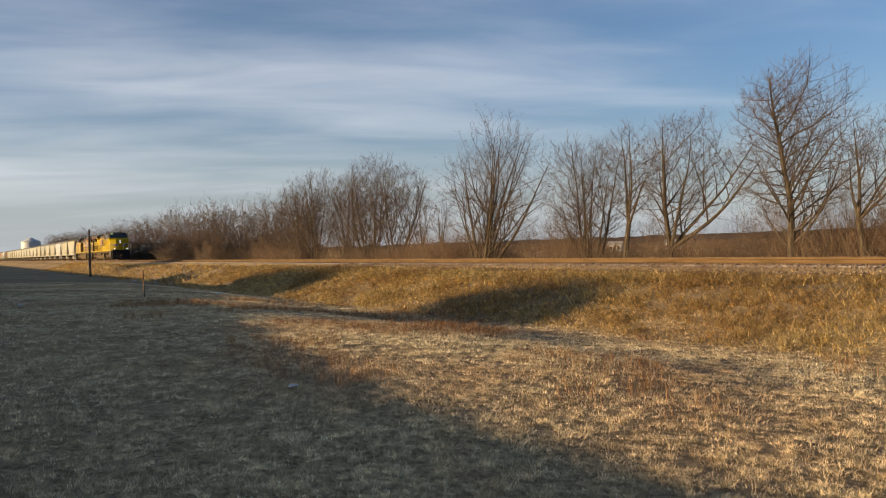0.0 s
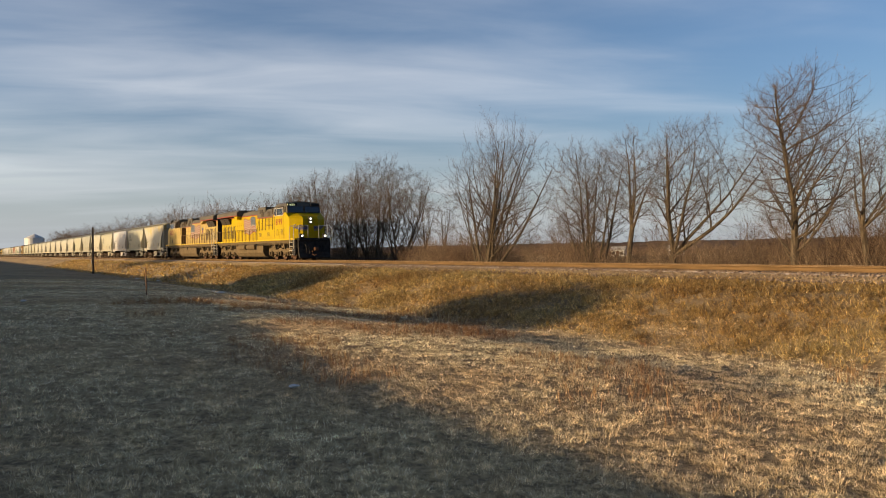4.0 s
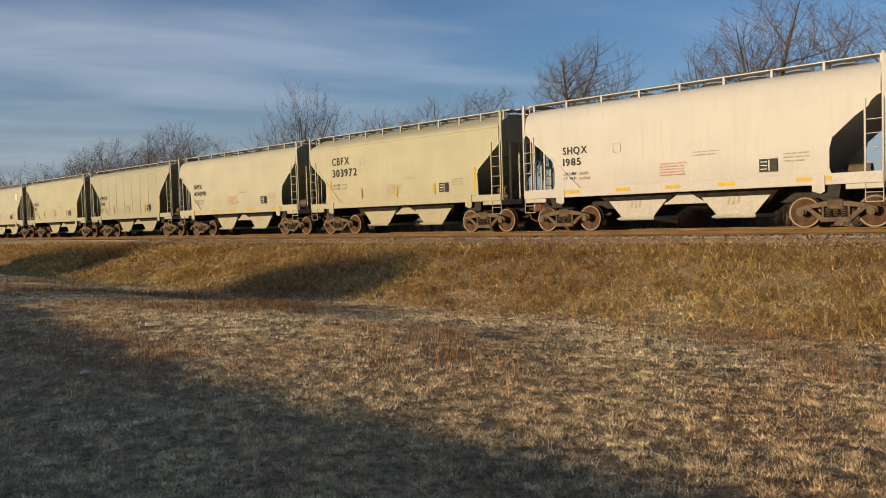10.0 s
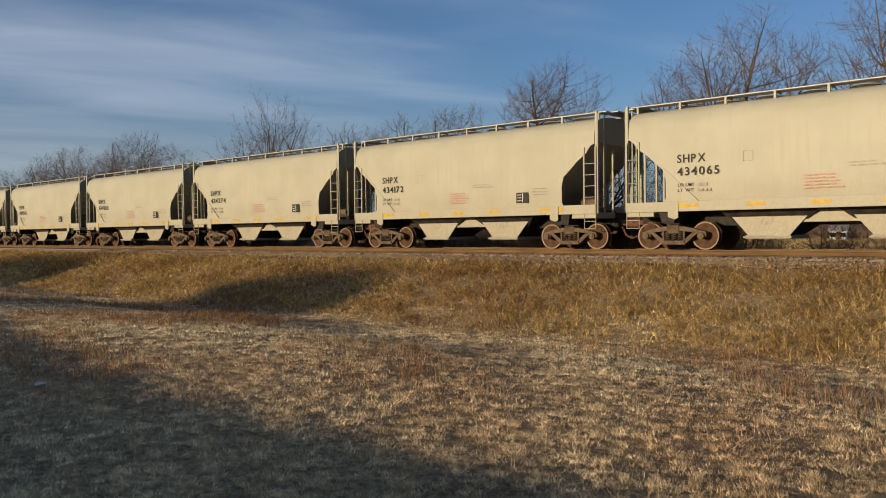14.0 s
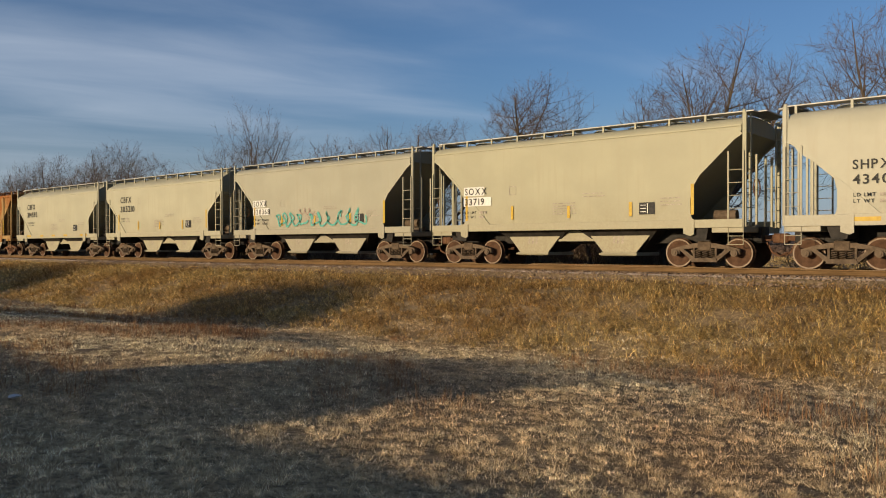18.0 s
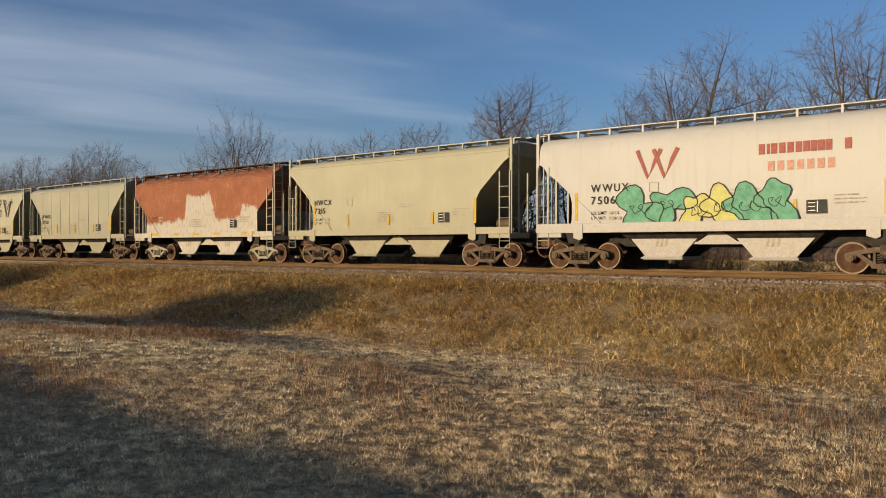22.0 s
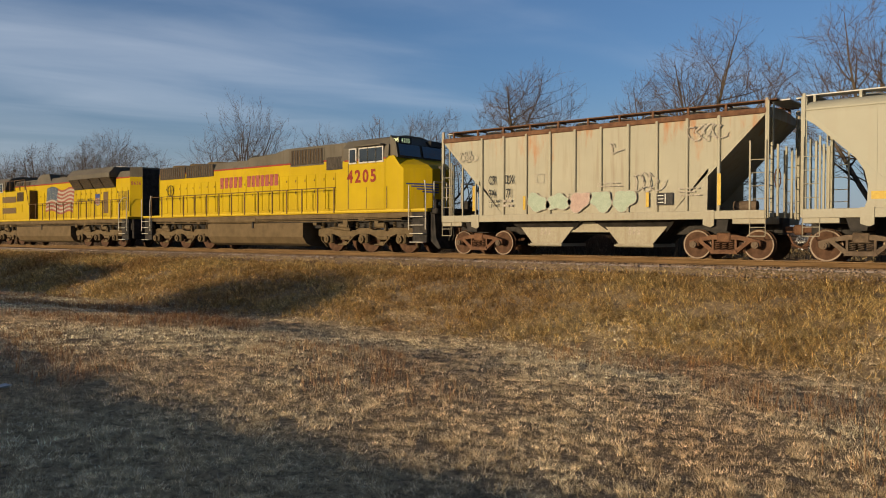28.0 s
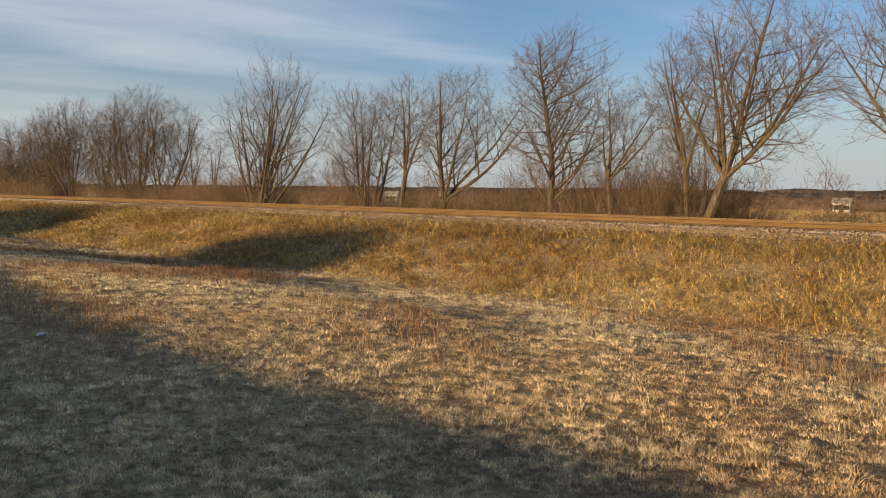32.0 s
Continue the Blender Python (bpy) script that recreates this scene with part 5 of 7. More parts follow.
def build_loco(spec_):
    """x runs forward to the cab and is mirrored for a loco that runs hood first; the near side is -y."""
    F, paint, kind = spec_["facing"], spec_["paint"], spec_["kind"]
    nose, tail, tank = spec_["nose"], spec_["tail"], spec_["tank"]
    thing = tagged(new("diesel_locomotive"), spec_["label"], "locomotive", group="locomotives of the train")

    def bx(name, x0, x1, y0, y1, z0, z1, mat, b=0.02, parent=None, lab=""):
        return part(name, Shape().box(min(F * x0, F * x1), min(y0, y1), z0, max(F * x0, F * x1), max(y0, y1), z1, b), mat, parent or thing, lab)

    def pr(name, poly, y0, y1, mat, parent=None, lab=""):
        return part(name, Shape().prism([(F * x, z) for x, z in poly], y0, y1), mat, parent or thing, lab)

    def tube(name, pts, r, mat, parent=None, n=6, lab=""):
        return part(name, Shape().pipe([(F * x, y, z) for x, y, z in pts], r, n), mat, parent or thing, lab)

    def words(name, text, x0, x1, z, h, y, mat, parent=None, lab="", glyphs=None):
        a, b = sorted((F * x0, F * x1))
        return part(name, lettering(text, a, y, z, h, width=b - a, glyphs=glyphs), mat, parent or thing, lab)

    def grille(name, x0, x1, z0, z1, y, mat=M_GRILLE, slats=0, parent=None):
        g = bx(name, x0, x1, y - 0.012, y + 0.02, z0, z1, mat, 0.004, parent)
        for i in range(slats):
            x = x0 + (x1 - x0) * (i + 0.5) / slats
            bx("slat", x - 0.015, x + 0.015, y - 0.03, y - 0.012, z0 + 0.03, z1 - 0.03, M_LOUVRE, 0, g)
        return g

    def louvre(name, x0, x1, z0, z1, y, rows, parent=None):
        g = bx(name, x0, x1, y - 0.01, y + 0.02, z0, z1, paint, 0.004, parent)
        for i in range(rows):
            z = z0 + (z1 - z0) * (i + 0.5) / rows
            bx("slat", x0 + 0.03, x1 - 0.03, y - 0.018, y - 0.01, z - 0.014, z + 0.014, M_LOUVRE, 0, g)
        return g

    # frame, walkway, underframe
    front, rear = nose + 0.95, tail - 0.75
    bx("platform", rear, front, -WIDE - 0.02, WIDE + 0.02, 1.58, 1.7, paint, 0.01)
    bx("sill_stripe", rear + 0.05, front - 0.05, -WIDE - 0.03, -WIDE - 0.02, 1.635, 1.695, M_STRIPE, 0)
    bx("frame_rail", rear + 0.2, front - 0.2, -1.42, -1.32, 1.40, 1.58, M_LOCODIRT, 0.01)
    bx("underframe", rear + 0.1, front - 0.1, -0.85, 0.85, 0.98, 1.5, M_DARK, 0.03)
    for i, z in enumerate((1.47, 1.38, 1.3)):
        tube("pipe", [(tail + 0.4, -1.36 - 0.02 * i, z), (tank[0] - 0.2, -1.38, z - 0.02), (tank[0] + 2.2, -1.36, z), (tank[1] + 0.2, -1.38, z - 0.03), (nose - 0.5, -1.35, z)], 0.022 + 0.006 * (i % 2), M_LOCODIRT)
    rng = random.Random(int(spec_["number"]))
    for i in range(16):
        x = tail + 0.7 + (nose - tail - 1.6) * (i + rng.random() * 0.6) / 16
        if tank[0] - 0.2 < x < tank[1] + 0.2:
            continue
        w, z = rng.uniform(0.12, 0.4), rng.uniform(1.08, 1.3)
        bx("valve_box", x, x + w, -1.4, -1.05, z, z + rng.uniform(0.1, 0.26), M_LOCODIRT, 0.02)
    # fuel tank, with rounded lower edge, and air reservoirs
    a, b = tank
    prof = [(-1.46, 1.22), (1.46, 1.22), (1.46, 0.62), (1.25, 0.32), (0.95, 0.22), (-0.95, 0.22), (-1.25, 0.32), (-1.46, 0.62)]
    tank_ob = part("fuel_tank", Shape().cross(prof, min(F * a, F * b), max(F * a, F * b)), M_LOCODIRT, thing, "dusty brown fuel tank")
    bx("tank_filler", (a + b) / 2, (a + b) / 2 + 0.12, -1.5, -1.44, 1.0, 1.3, M_DARK, 0.01, tank_ob)
    for x in spec_.get("reservoirs", ()):
        part("air_reservoir", Shape().cyl((F * x[0], -1.44, 1.12), (F * x[1], -1.44, 1.12), 0.26, 18).cyl((F * x[0] - 0.05, -1.44, 1.12), (F * x[0], -1.44, 1.12), 0.15, 18, 0.26).cyl((F * x[1], -1.44, 1.12), (F * x[1] + 0.05, -1.44, 1.12), 0.26, 18, 0.15), M_LOCODIRT, thing, smooth=True)
        bx("reservoir_bay", x[0] - 0.15, x[1] + 0.15, -1.475, -1.44, 0.88, 1.36, M_DARK, 0.004)
    for x in spec_["trucks"]:
        loco_truck(thing, F * x, F < 0)
    # long hood with its doors
    roof_z = spec_.get("roof_z", 3.95)
    cab_rear = spec_.get("cab_rear", 5.75)
    hood = bx("hood", tail, cab_rear, -HOOD, HOOD, 1.7, roof_z, paint, 0.02)
    pr("hood_roof", [(tail, roof_z), (cab_rear, roof_z), (cab_rear, roof_z + 0.36), (tail + 0.1, roof_z + 0.36)], -0.8, 0.8, P_UPGREY)
    part("roof_shoulder", Shape().cross([(-HOOD, roof_z), (HOOD, roof_z), (HOOD - 0.05, roof_z + 0.14), (0.8, roof_z + 0.37), (-0.8, roof_z + 0.37), (-HOOD + 0.05, roof_z + 0.14)], min(F * tail, F * cab_rear), max(F * tail, F * cab_rear)), P_UPGREY, thing)
    bx("red_stripe", tail, cab_rear, -HOOD - 0.006, -HOOD, roof_z - 0.05, roof_z + 0.02, M_RED, 0)
    xs = [tail + 0.25 + 0.62 * i for i in range(int((spec_["cabinet"][0] - tail - 0.5) / 0.62))]
    door_row(bx, xs, 1.82, roof_z - 0.55, -HOOD, paint, 0.57)
    # wide electrical cabinet behind the cab
    c0, c1, cz = spec_["cabinet"]
    bx("cabinet", c0, c1, -WIDE + 0.02, HOOD, 1.7, cz, paint, 0.02)
    bx("cabinet_end", c0 - 0.02, c0, -WIDE + 0.06, -HOOD, 1.75, cz - 0.05, M_LOUVRE, 0)
    # cab and nose
    cab = bx("cab", cab_rear - 0.15, 8.05, -WIDE, WIDE, 1.7, 3.72, paint, 0.03)
    roofp = [(-WIDE, 3.72), (WIDE, 3.72), (WIDE - 0.06, 4.22), (WIDE - 0.4, 4.55), (0.5, 4.68), (-0.5, 4.68), (-WIDE + 0.4, 4.55), (-WIDE + 0.06, 4.22)]
    croof = part("cab_roof", Shape().cross(roofp, F * (cab_rear - 0.2), F * 8.2), P_UPGREY, thing, "grey cab roof")
    pr("windscreen_frame", [(8.2, 3.72), (8.62, 3.72), (8.5, 4.3), (8.2, 4.6)], -WIDE + 0.12, WIDE - 0.12, P_UPGREY)
    bx("red_stripe", cab_rear, 8.1, -WIDE - 0.006, -WIDE, 3.68, 3.74, M_RED, 0)
    npoly = [(8.0, 1.7), (nose, 1.7), (nose, 3.25), (nose - 0.2, 3.42), (8.5, 3.78), (8.0, 3.78)]
    ns = Shape()
    m_ = len(npoly)
    ring = []
    for y, k in ((-WIDE + 0.02, -0.3), (-0.62, 0.42), (0.62, 0.42), (WIDE - 0.02, -0.3)):
        ring += [(F * (x + (k if x > 8.9 else 0)), y, z) for x, z in npoly]
    fs = []
    for j in range(3):
        fs += [(j * m_ + i, j * m_ + (i + 1) % m_, (j + 1) * m_ + (i + 1) % m_, (j + 1) * m_ + i) for i in range(m_)]
    fs += [tuple(range(m_)), tuple(range(3 * m_, 4 * m_))]
    nose_ob = part("nose", ns.add(ring, fs), paint, thing)
    # side windows in their pale frames
    wy = -WIDE - 0.01
    for x0, x1, mat in ((6.05, 6.42, M_GLASS), (6.62, 7.1, M_GLASS), (7.12, 7.55, M_GLASS), (7.57, 7.92, M_GLASS)):
        win = bx("side_window", x0 - 0.04, x1 + 0.04, wy - 0.012, wy + 0.02, 3.56, 4.2, M_GALV, 0.008, cab, "pale window frame")
        bx("pane", x0 + 0.02, x1 - 0.02, wy - 0.022, wy - 0.01, 3.62, 4.14, mat, 0, win, "dark glass")
    bx("sun_visor", 6.5, 8.0, -WIDE - 0.22, -WIDE + 0.05, 4.22, 4.27, P_UPGREY, 0.01, cab)
    tube("mirror_arm", [(6.5, -WIDE - 0.02, 3.6), (6.5, -WIDE - 0.2, 3.7), (6.5, -WIDE - 0.2, 3.9)], 0.014, M_DARK, cab)
    for y0, y1 in ((-1.32, -0.08), (0.08, 1.32)):
        x_a, x_b = F * 8.66, F * 8.57
        part("windscreen", Shape().add([(x_a, y0, 3.8), (x_a, y1, 3.8), (x_b, y1, 4.26), (x_b, y0, 4.26)], [(0, 1, 2, 3)]), M_GLASS, cab, "dark glass windscreen")
    # number boards
    for y in (-0.95, 0.95):
        nb = part("number_board", Shape().box(min(F * 8.2, F * 8.62), y - 0.36, 4.28, max(F * 8.2, F * 8.62), y + 0.36, 4.52, 0.01), M_NUMBOARD, cab, "black board with lit numerals")
        if F > 0 and y < 0:
            me = lettering(spec_["number"], 0, 0, 0, 0.17, 0.9)
            part("numerals", me, M_NUMLIT, nb, at=pose(8.63, y - 0.26, 4.31, 0, 0, 90))
            part("numerals", lettering(spec_["number"], 8.22, y - 0.366, 4.33, 0.15, width=0.36), M_NUMLIT, nb)
    # headlights on the nose, ditch lights over the plough
    part("headlight_housing", Shape().box(min(F * (nose + 0.3), F * (nose + 0.46)), -0.16, 2.84, max(F * (nose + 0.3), F * (nose + 0.46)), 0.16, 3.40, 0.03), P_UPGREY, nose_ob)
    lit = spec_.get("lit", False)
    for z in (2.98, 3.24):
        part("headlight", Shape().cyl((F * (nose + 0.44), 0, z), (F * (nose + 0.49), 0, z), 0.085, 16), M_LAMP if lit else M_GLASS, nose_ob, "round headlight")
    for y in (-0.95, 0.95):
        d = part("ditch_light_housing", Shape().box(min(F * (nose + 0.85), F * (nose + 1.05)), y - 0.16, 1.72, max(F * (nose + 0.85), F * (nose + 1.05)), y + 0.16, 2.05, 0.02), M_DARK, thing)
        part("ditch_light", Shape().cyl((F * (nose + 1.04), y, 1.88), (F * (nose + 1.09), y, 1.88), 0.09, 16), M_LAMP if lit else M_GLASS, d, "round ditch light")
    # winged emblem on the nose as plain blue bars
    for k in range(4):
        s = Shape()
        for sy in (-1, 1):
            y0, y1 = sy * 0.25, sy * (1.42 - 0.16 * k)
            xa = nose + 0.43
            xb = nose + 0.43 - max(0.0, (abs(y1) - 0.62)) / 0.86 * 0.72 + 0.012
            z = 2.62 - 0.1 * k
            s.add([(F * (xa + 0.01), y0, z), (F * (xa + 0.01), sy * 0.62, z), (F * (xa + 0.01), sy * 0.62, z + 0.06), (F * (xa + 0.01), y0, z + 0.06)], [(0, 1, 2, 3)])
            s.add([(F * (xa + 0.012), sy * 0.62, z), (F * xb, y1, z + 0.03), (F * xb, y1, z + 0.08), (F * (xa + 0.012), sy * 0.62, z + 0.06)], [(0, 1, 2, 3)])
        part("emblem_bar", s, M_BLUE, nose_ob, "blue painted wing bar")
    # anticlimber, pilot plough, coupler, hoses
    bx("anticlimber", front - 0.2, front + 0.28, -1.3, 1.3, 1.5, 1.72, M_DARK, 0.04)
    pr("pilot", [(front - 0.1, 1.5), (front + 0.12, 1.5), (front + 0.2, 0.6), (front + 0.42, 0.22), (front + 0.3, 0.18), (front - 0.1, 0.5)], -1.25, 1.25, M_DARK)
    bx("end_sheet", rear - 0.1, rear + 0.1, -1.25, 1.25, 0.5, 1.55, M_DARK, 0.02)
    for x, s_ in ((front + 0.25, 1), (rear - 0.3, -1)):
        part("coupler", shared(("coupler",), coupler_shape), M_RUST, thing, at=pose(F * x, 0, 0, 0, 0, 0 if F * s_ > 0 else 180))
        for y in (-0.75, -0.5, 0.5, 0.75):
            tube("air_hose", [(x - 0.1 * s_, y, 1.3), (x + 0.14 * s_, y, 1.05), (x + 0.2 * s_, y * 0.95, 0.72), (x + 0.1 * s_, y * 0.9, 0.5)], 0.028, M_DARK)
    # corner steps with pale treads and grab rails
    for x, s_ in ((front - 0.45, 1), (rear + 0.45, -1)):
        for sy in (-1, 1):
            st = bx("step_well", x - 0.36, x + 0.36, sy * 1.3, sy * 1.46, 0.4, 1.58, M_DARK, 0.02)
            for k in range(4):
                bx("tread", x - 0.34, x + 0.34, sy * 1.44, sy * 1.66, 0.42 + 0.32 * k, 0.45 + 0.32 * k, M_RAILWHITE, 0.005, st, "white-edged step")
            tube("grab_rail", [(x + 0.42, sy * 1.6, 0.9), (x + 0.42, sy * 1.6, 2.4), (x + 0.25, sy * 1.45, 2.75), (x + 0.1, sy * 1.3, 2.75)], 0.022, M_RAILWHITE, st, lab="white grab rail")
            tube("grab_rail", [(x - 0.42, sy * 1.6, 0.9), (x - 0.42, sy * 1.6, 2.6)], 0.022, M_RAILWHITE, st, lab="white grab rail")
    tube("end_rail", [(front + 0.05, -1.2, 1.7), (front + 0.05, -1.2, 2.7), (front + 0.05, -0.45, 2.7), (front + 0.05, -0.45, 1.7)], 0.022, M_RAILWHITE)
    tube("end_rail", [(front + 0.05, 1.2, 1.7), (front + 0.05, 1.2, 2.7), (front + 0.05, 0.45, 2.7), (front + 0.05, 0.45, 1.7)], 0.022, M_RAILWHITE)
    # walkway handrail
    hy = -WIDE - 0.03
    tube("handrail", [(tail + 0.1, hy, 2.66), (c0 - 0.05, hy, 2.66)], 0.02, M_RAILING)
    n = int((c0 - tail) / 0.98)
    for i in range(n + 1):
        x = tail + 0.15 + (c0 - tail - 0.3) * i / n
        bx("handrail_post", x - 0.028, x + 0.028, hy - 0.02, hy + 0.02, 1.62, 2.68, M_RAILING, 0.005)
    if spec_.get("raised_rail"):
        z0, z1 = spec_["raised_rail"]
        tube("cabinet_rail", [(c0, hy, 2.66), (c0 + 0.55, hy, z1), (cab_rear, hy, z1)], 0.02, M_RAILING)
        for i in range(5):
            x = c0 + 0.5 + (cab_rear - c0 - 0.7) * i / 4
            bx("cabinet_rail_post", x - 0.028, x + 0.028, hy - 0.02, hy + 0.02, z0, z1, M_RAILING, 0.005)
    # numbers
    zn = spec_.get("number_z", 2.84)
    words("road_number", spec_["number"], *spec_["number_x"], zn, 0.5, -WIDE - 0.008, M_NUMRED, cab, "large red numbers", BOLD)
    bx("door_seam", 5.95, 5.99, -WIDE - 0.008, -WIDE, 1.75, 3.6, M_LOUVRE, 0, cab)
    for x in (8.12, 7.0):
        bx("door_seam", x, x + 0.025, -WIDE - 0.006, -WIDE, 1.75, 2.6, M_LOUVRE, 0, cab)
    spec_["detail"](thing, bx, pr, tube, words, grille, louvre, spec_)
    if spec_.get("flag"):
        x0, x1, z0, z1 = spec_["flag"]
        a_, b_ = (x0, x1) if F > 0 else (-x0, -x1)
        flag_parts(thing, a_, b_, z0, z1, -HOOD - 0.03)
    return thing


def shield(pr, bx, x, z, y, parent=None):
    s = pr("shield", [(x - 0.28, z), (x, z - 0.1), (x + 0.28, z), (x + 0.27, z + 0.45), (x + 0.28, z + 0.62), (x, z + 0.58), (x - 0.28, z + 0.62), (x - 0.27, z + 0.45)], y - 0.004, y, M_BLUE, parent, "blue shield emblem with red and white stripes")
    pr("shield_field", [(x - 0.25, z + 0.02), (x, z - 0.07), (x + 0.25, z + 0.02), (x + 0.24, z + 0.36), (x - 0.24, z + 0.36)], y - 0.007, y - 0.005, M_FLAGWHITE, s)
    for i in range(5):
        bx("shield_stripe", x - 0.21 + 0.1 * i, x - 0.165 + 0.1 * i, y - 0.011, y - 0.008, z + 0.0, z + 0.36, M_RED, 0, s)


def wide_radiator(thing, bx, pr, tube, words, grille, louvre, S):
    """Body fittings of the type with overhanging radiators at the rear."""
    t, F = S["tail"], S["facing"]
    r1 = S["rad_front"]
    part("radiator_housing", Shape().cross([(-1.45, 4.05), (-1.0, 3.98), (1.0, 3.98), (1.45, 4.05), (1.45, 4.36), (1.2, 4.56), (-1.2, 4.56), (-1.45, 4.36)], min(F * (t - 0.1), F * r1), max(F * (t - 0.1), F * r1)), P_UPGREY, thing, "grey overhanging radiator housing")
    bx("red_stripe", t - 0.1, r1, -1.456, -1.45, 4.02, 4.1, M_RED, 0)
    pr("radiator_bracket", [(r1 - 0.1, 4.0), (r1 - 1.2, 4.0), (r1 - 0.2, 3.7)], -1.4, -0.98, S["paint"])
    for i in range(2):
        x0 = t + 0.5 + 1.35 * i
        s = Shape()
        a, b = F * x0, F * (x0 + 1.28)
        s.add([(a, -1.06, 3.36), (b, -1.06, 3.36), (b, -1.36, 3.92), (a, -1.36, 3.92), (a, -0.97, 3.36), (b, -0.97, 3.36), (b, -0.97, 3.92), (a, -0.97, 3.92)],
              [(0, 1, 2, 3), (0, 3, 7, 4), (1, 5, 6, 2), (0, 4, 5, 1)])
        part("radiator_screen", s, M_GRILLE, thing, "dark slanted radiator screen")
    for i in range(8):
        x = t + 0.62 + 0.5 * i
        grille("vent", x, x + 0.2, 2.0, 3.15, -HOOD - 0.02, M_GRILLE)
    bx("roof_stack", r1 + 0.2, r1 + 1.0, -0.5, 0.5, 4.3, 4.52, M_DARK, 0.04)
    bx("roof_hatch", r1 + 1.6, r1 + 2.9, -0.7, 0.7, 4.3, 4.38, P_UPGREY, 0.02)
    b0 = S["blower"]
    # grey upper side between the flag and the cab, with its intake openings and a red line below
    band = bx("upper_side", b0 - 0.1, 5.7, -HOOD - 0.014, -HOOD + 0.01, 3.64, 3.98, P_UPGREY, 0.004, None, "weathered grey upper hood side")
    bx("band_line", b0 - 0.1, 5.7, -HOOD - 0.018, -HOOD - 0.014, 3.60, 3.66, M_RED, 0, band)
    for u in (b0 + 1.0, b0 + 2.6, b0 + 3.9):
        bx("intake", u, u + 0.62, -HOOD - 0.03, -HOOD - 0.012, 3.72, 4.1, M_GRILLE, 0.004, band, "dark intake opening")
        for k in range(4):
            bx("slat", u + 0.03, u + 0.59, -HOOD - 0.042, -HOOD - 0.03, 3.77 + 0.085 * k, 3.795 + 0.085 * k, M_LOUVRE, 0, band)
    bx("dynamic_brake_box", b0, b0 + 1.9, -HOOD + 0.02, HOOD - 0.02, 4.1, 4.56, P_UPGREY, 0.05)
    grille("grille", b0 + 0.5, b0 + 1.3, 4.0, 4.36, -HOOD - 0.002, M_GRILLE)
    for x in S["cab_vents"]:
        grille("vent", x, x + 0.5, 3.86, 4.34, -HOOD - 0.004, M_GRILLE, 5)
    bx("rear_sheet", t - 0.02, t + 0.02, -HOOD, HOOD, 1.7, 3.95, M_DARK, 0)
    if S.get("wide_lower"):
        for x in (2.1, 4.2, 6.3, 7.4):
            louvre("louvre", x, x + 0.6, 1.98, 2.3 if x < 5 else 2.5, -WIDE + 0.012 if x < 5 else -WIDE - 0.006, 6)
        words("slogan", "BUILDING", 2.25, 3.6, 2.88, 0.14, -HOOD - 0.03, M_INK)
        words("slogan", "AMERICA", 3.85, 5.0, 2.88, 0.14, -HOOD - 0.03, M_INK)
        shield(pr, bx, 5.52, 2.68, -HOOD - 0.03)
    else:
        bx("vent", 7.0, 7.35, -WIDE - 0.012, -WIDE, 1.95, 2.3, M_GRILLE, 0.004)
        words("slogan", "BUILDING", -3.75, -5.2, 2.42, 0.19, -HOOD - 0.03, M_INK)
        words("slogan", "AMERICA", -3.8, -5.15, 2.1, 0.19, -HOOD - 0.03, M_INK)
        shield(pr, bx, -4.55, 2.78, -HOOD - 0.03)
        tube("horn", [(-2.6, -0.4, 4.3), (-2.6, -0.4, 4.5), (-2.15, -0.4, 4.5)], 0.06, M_DARK)
        part("hand_brake", shared(("brake_wheel",), brake_wheel), M_DARK, thing, at=pose(F * -7.1, -HOOD - 0.06, 2.75, 0, 0, 90))


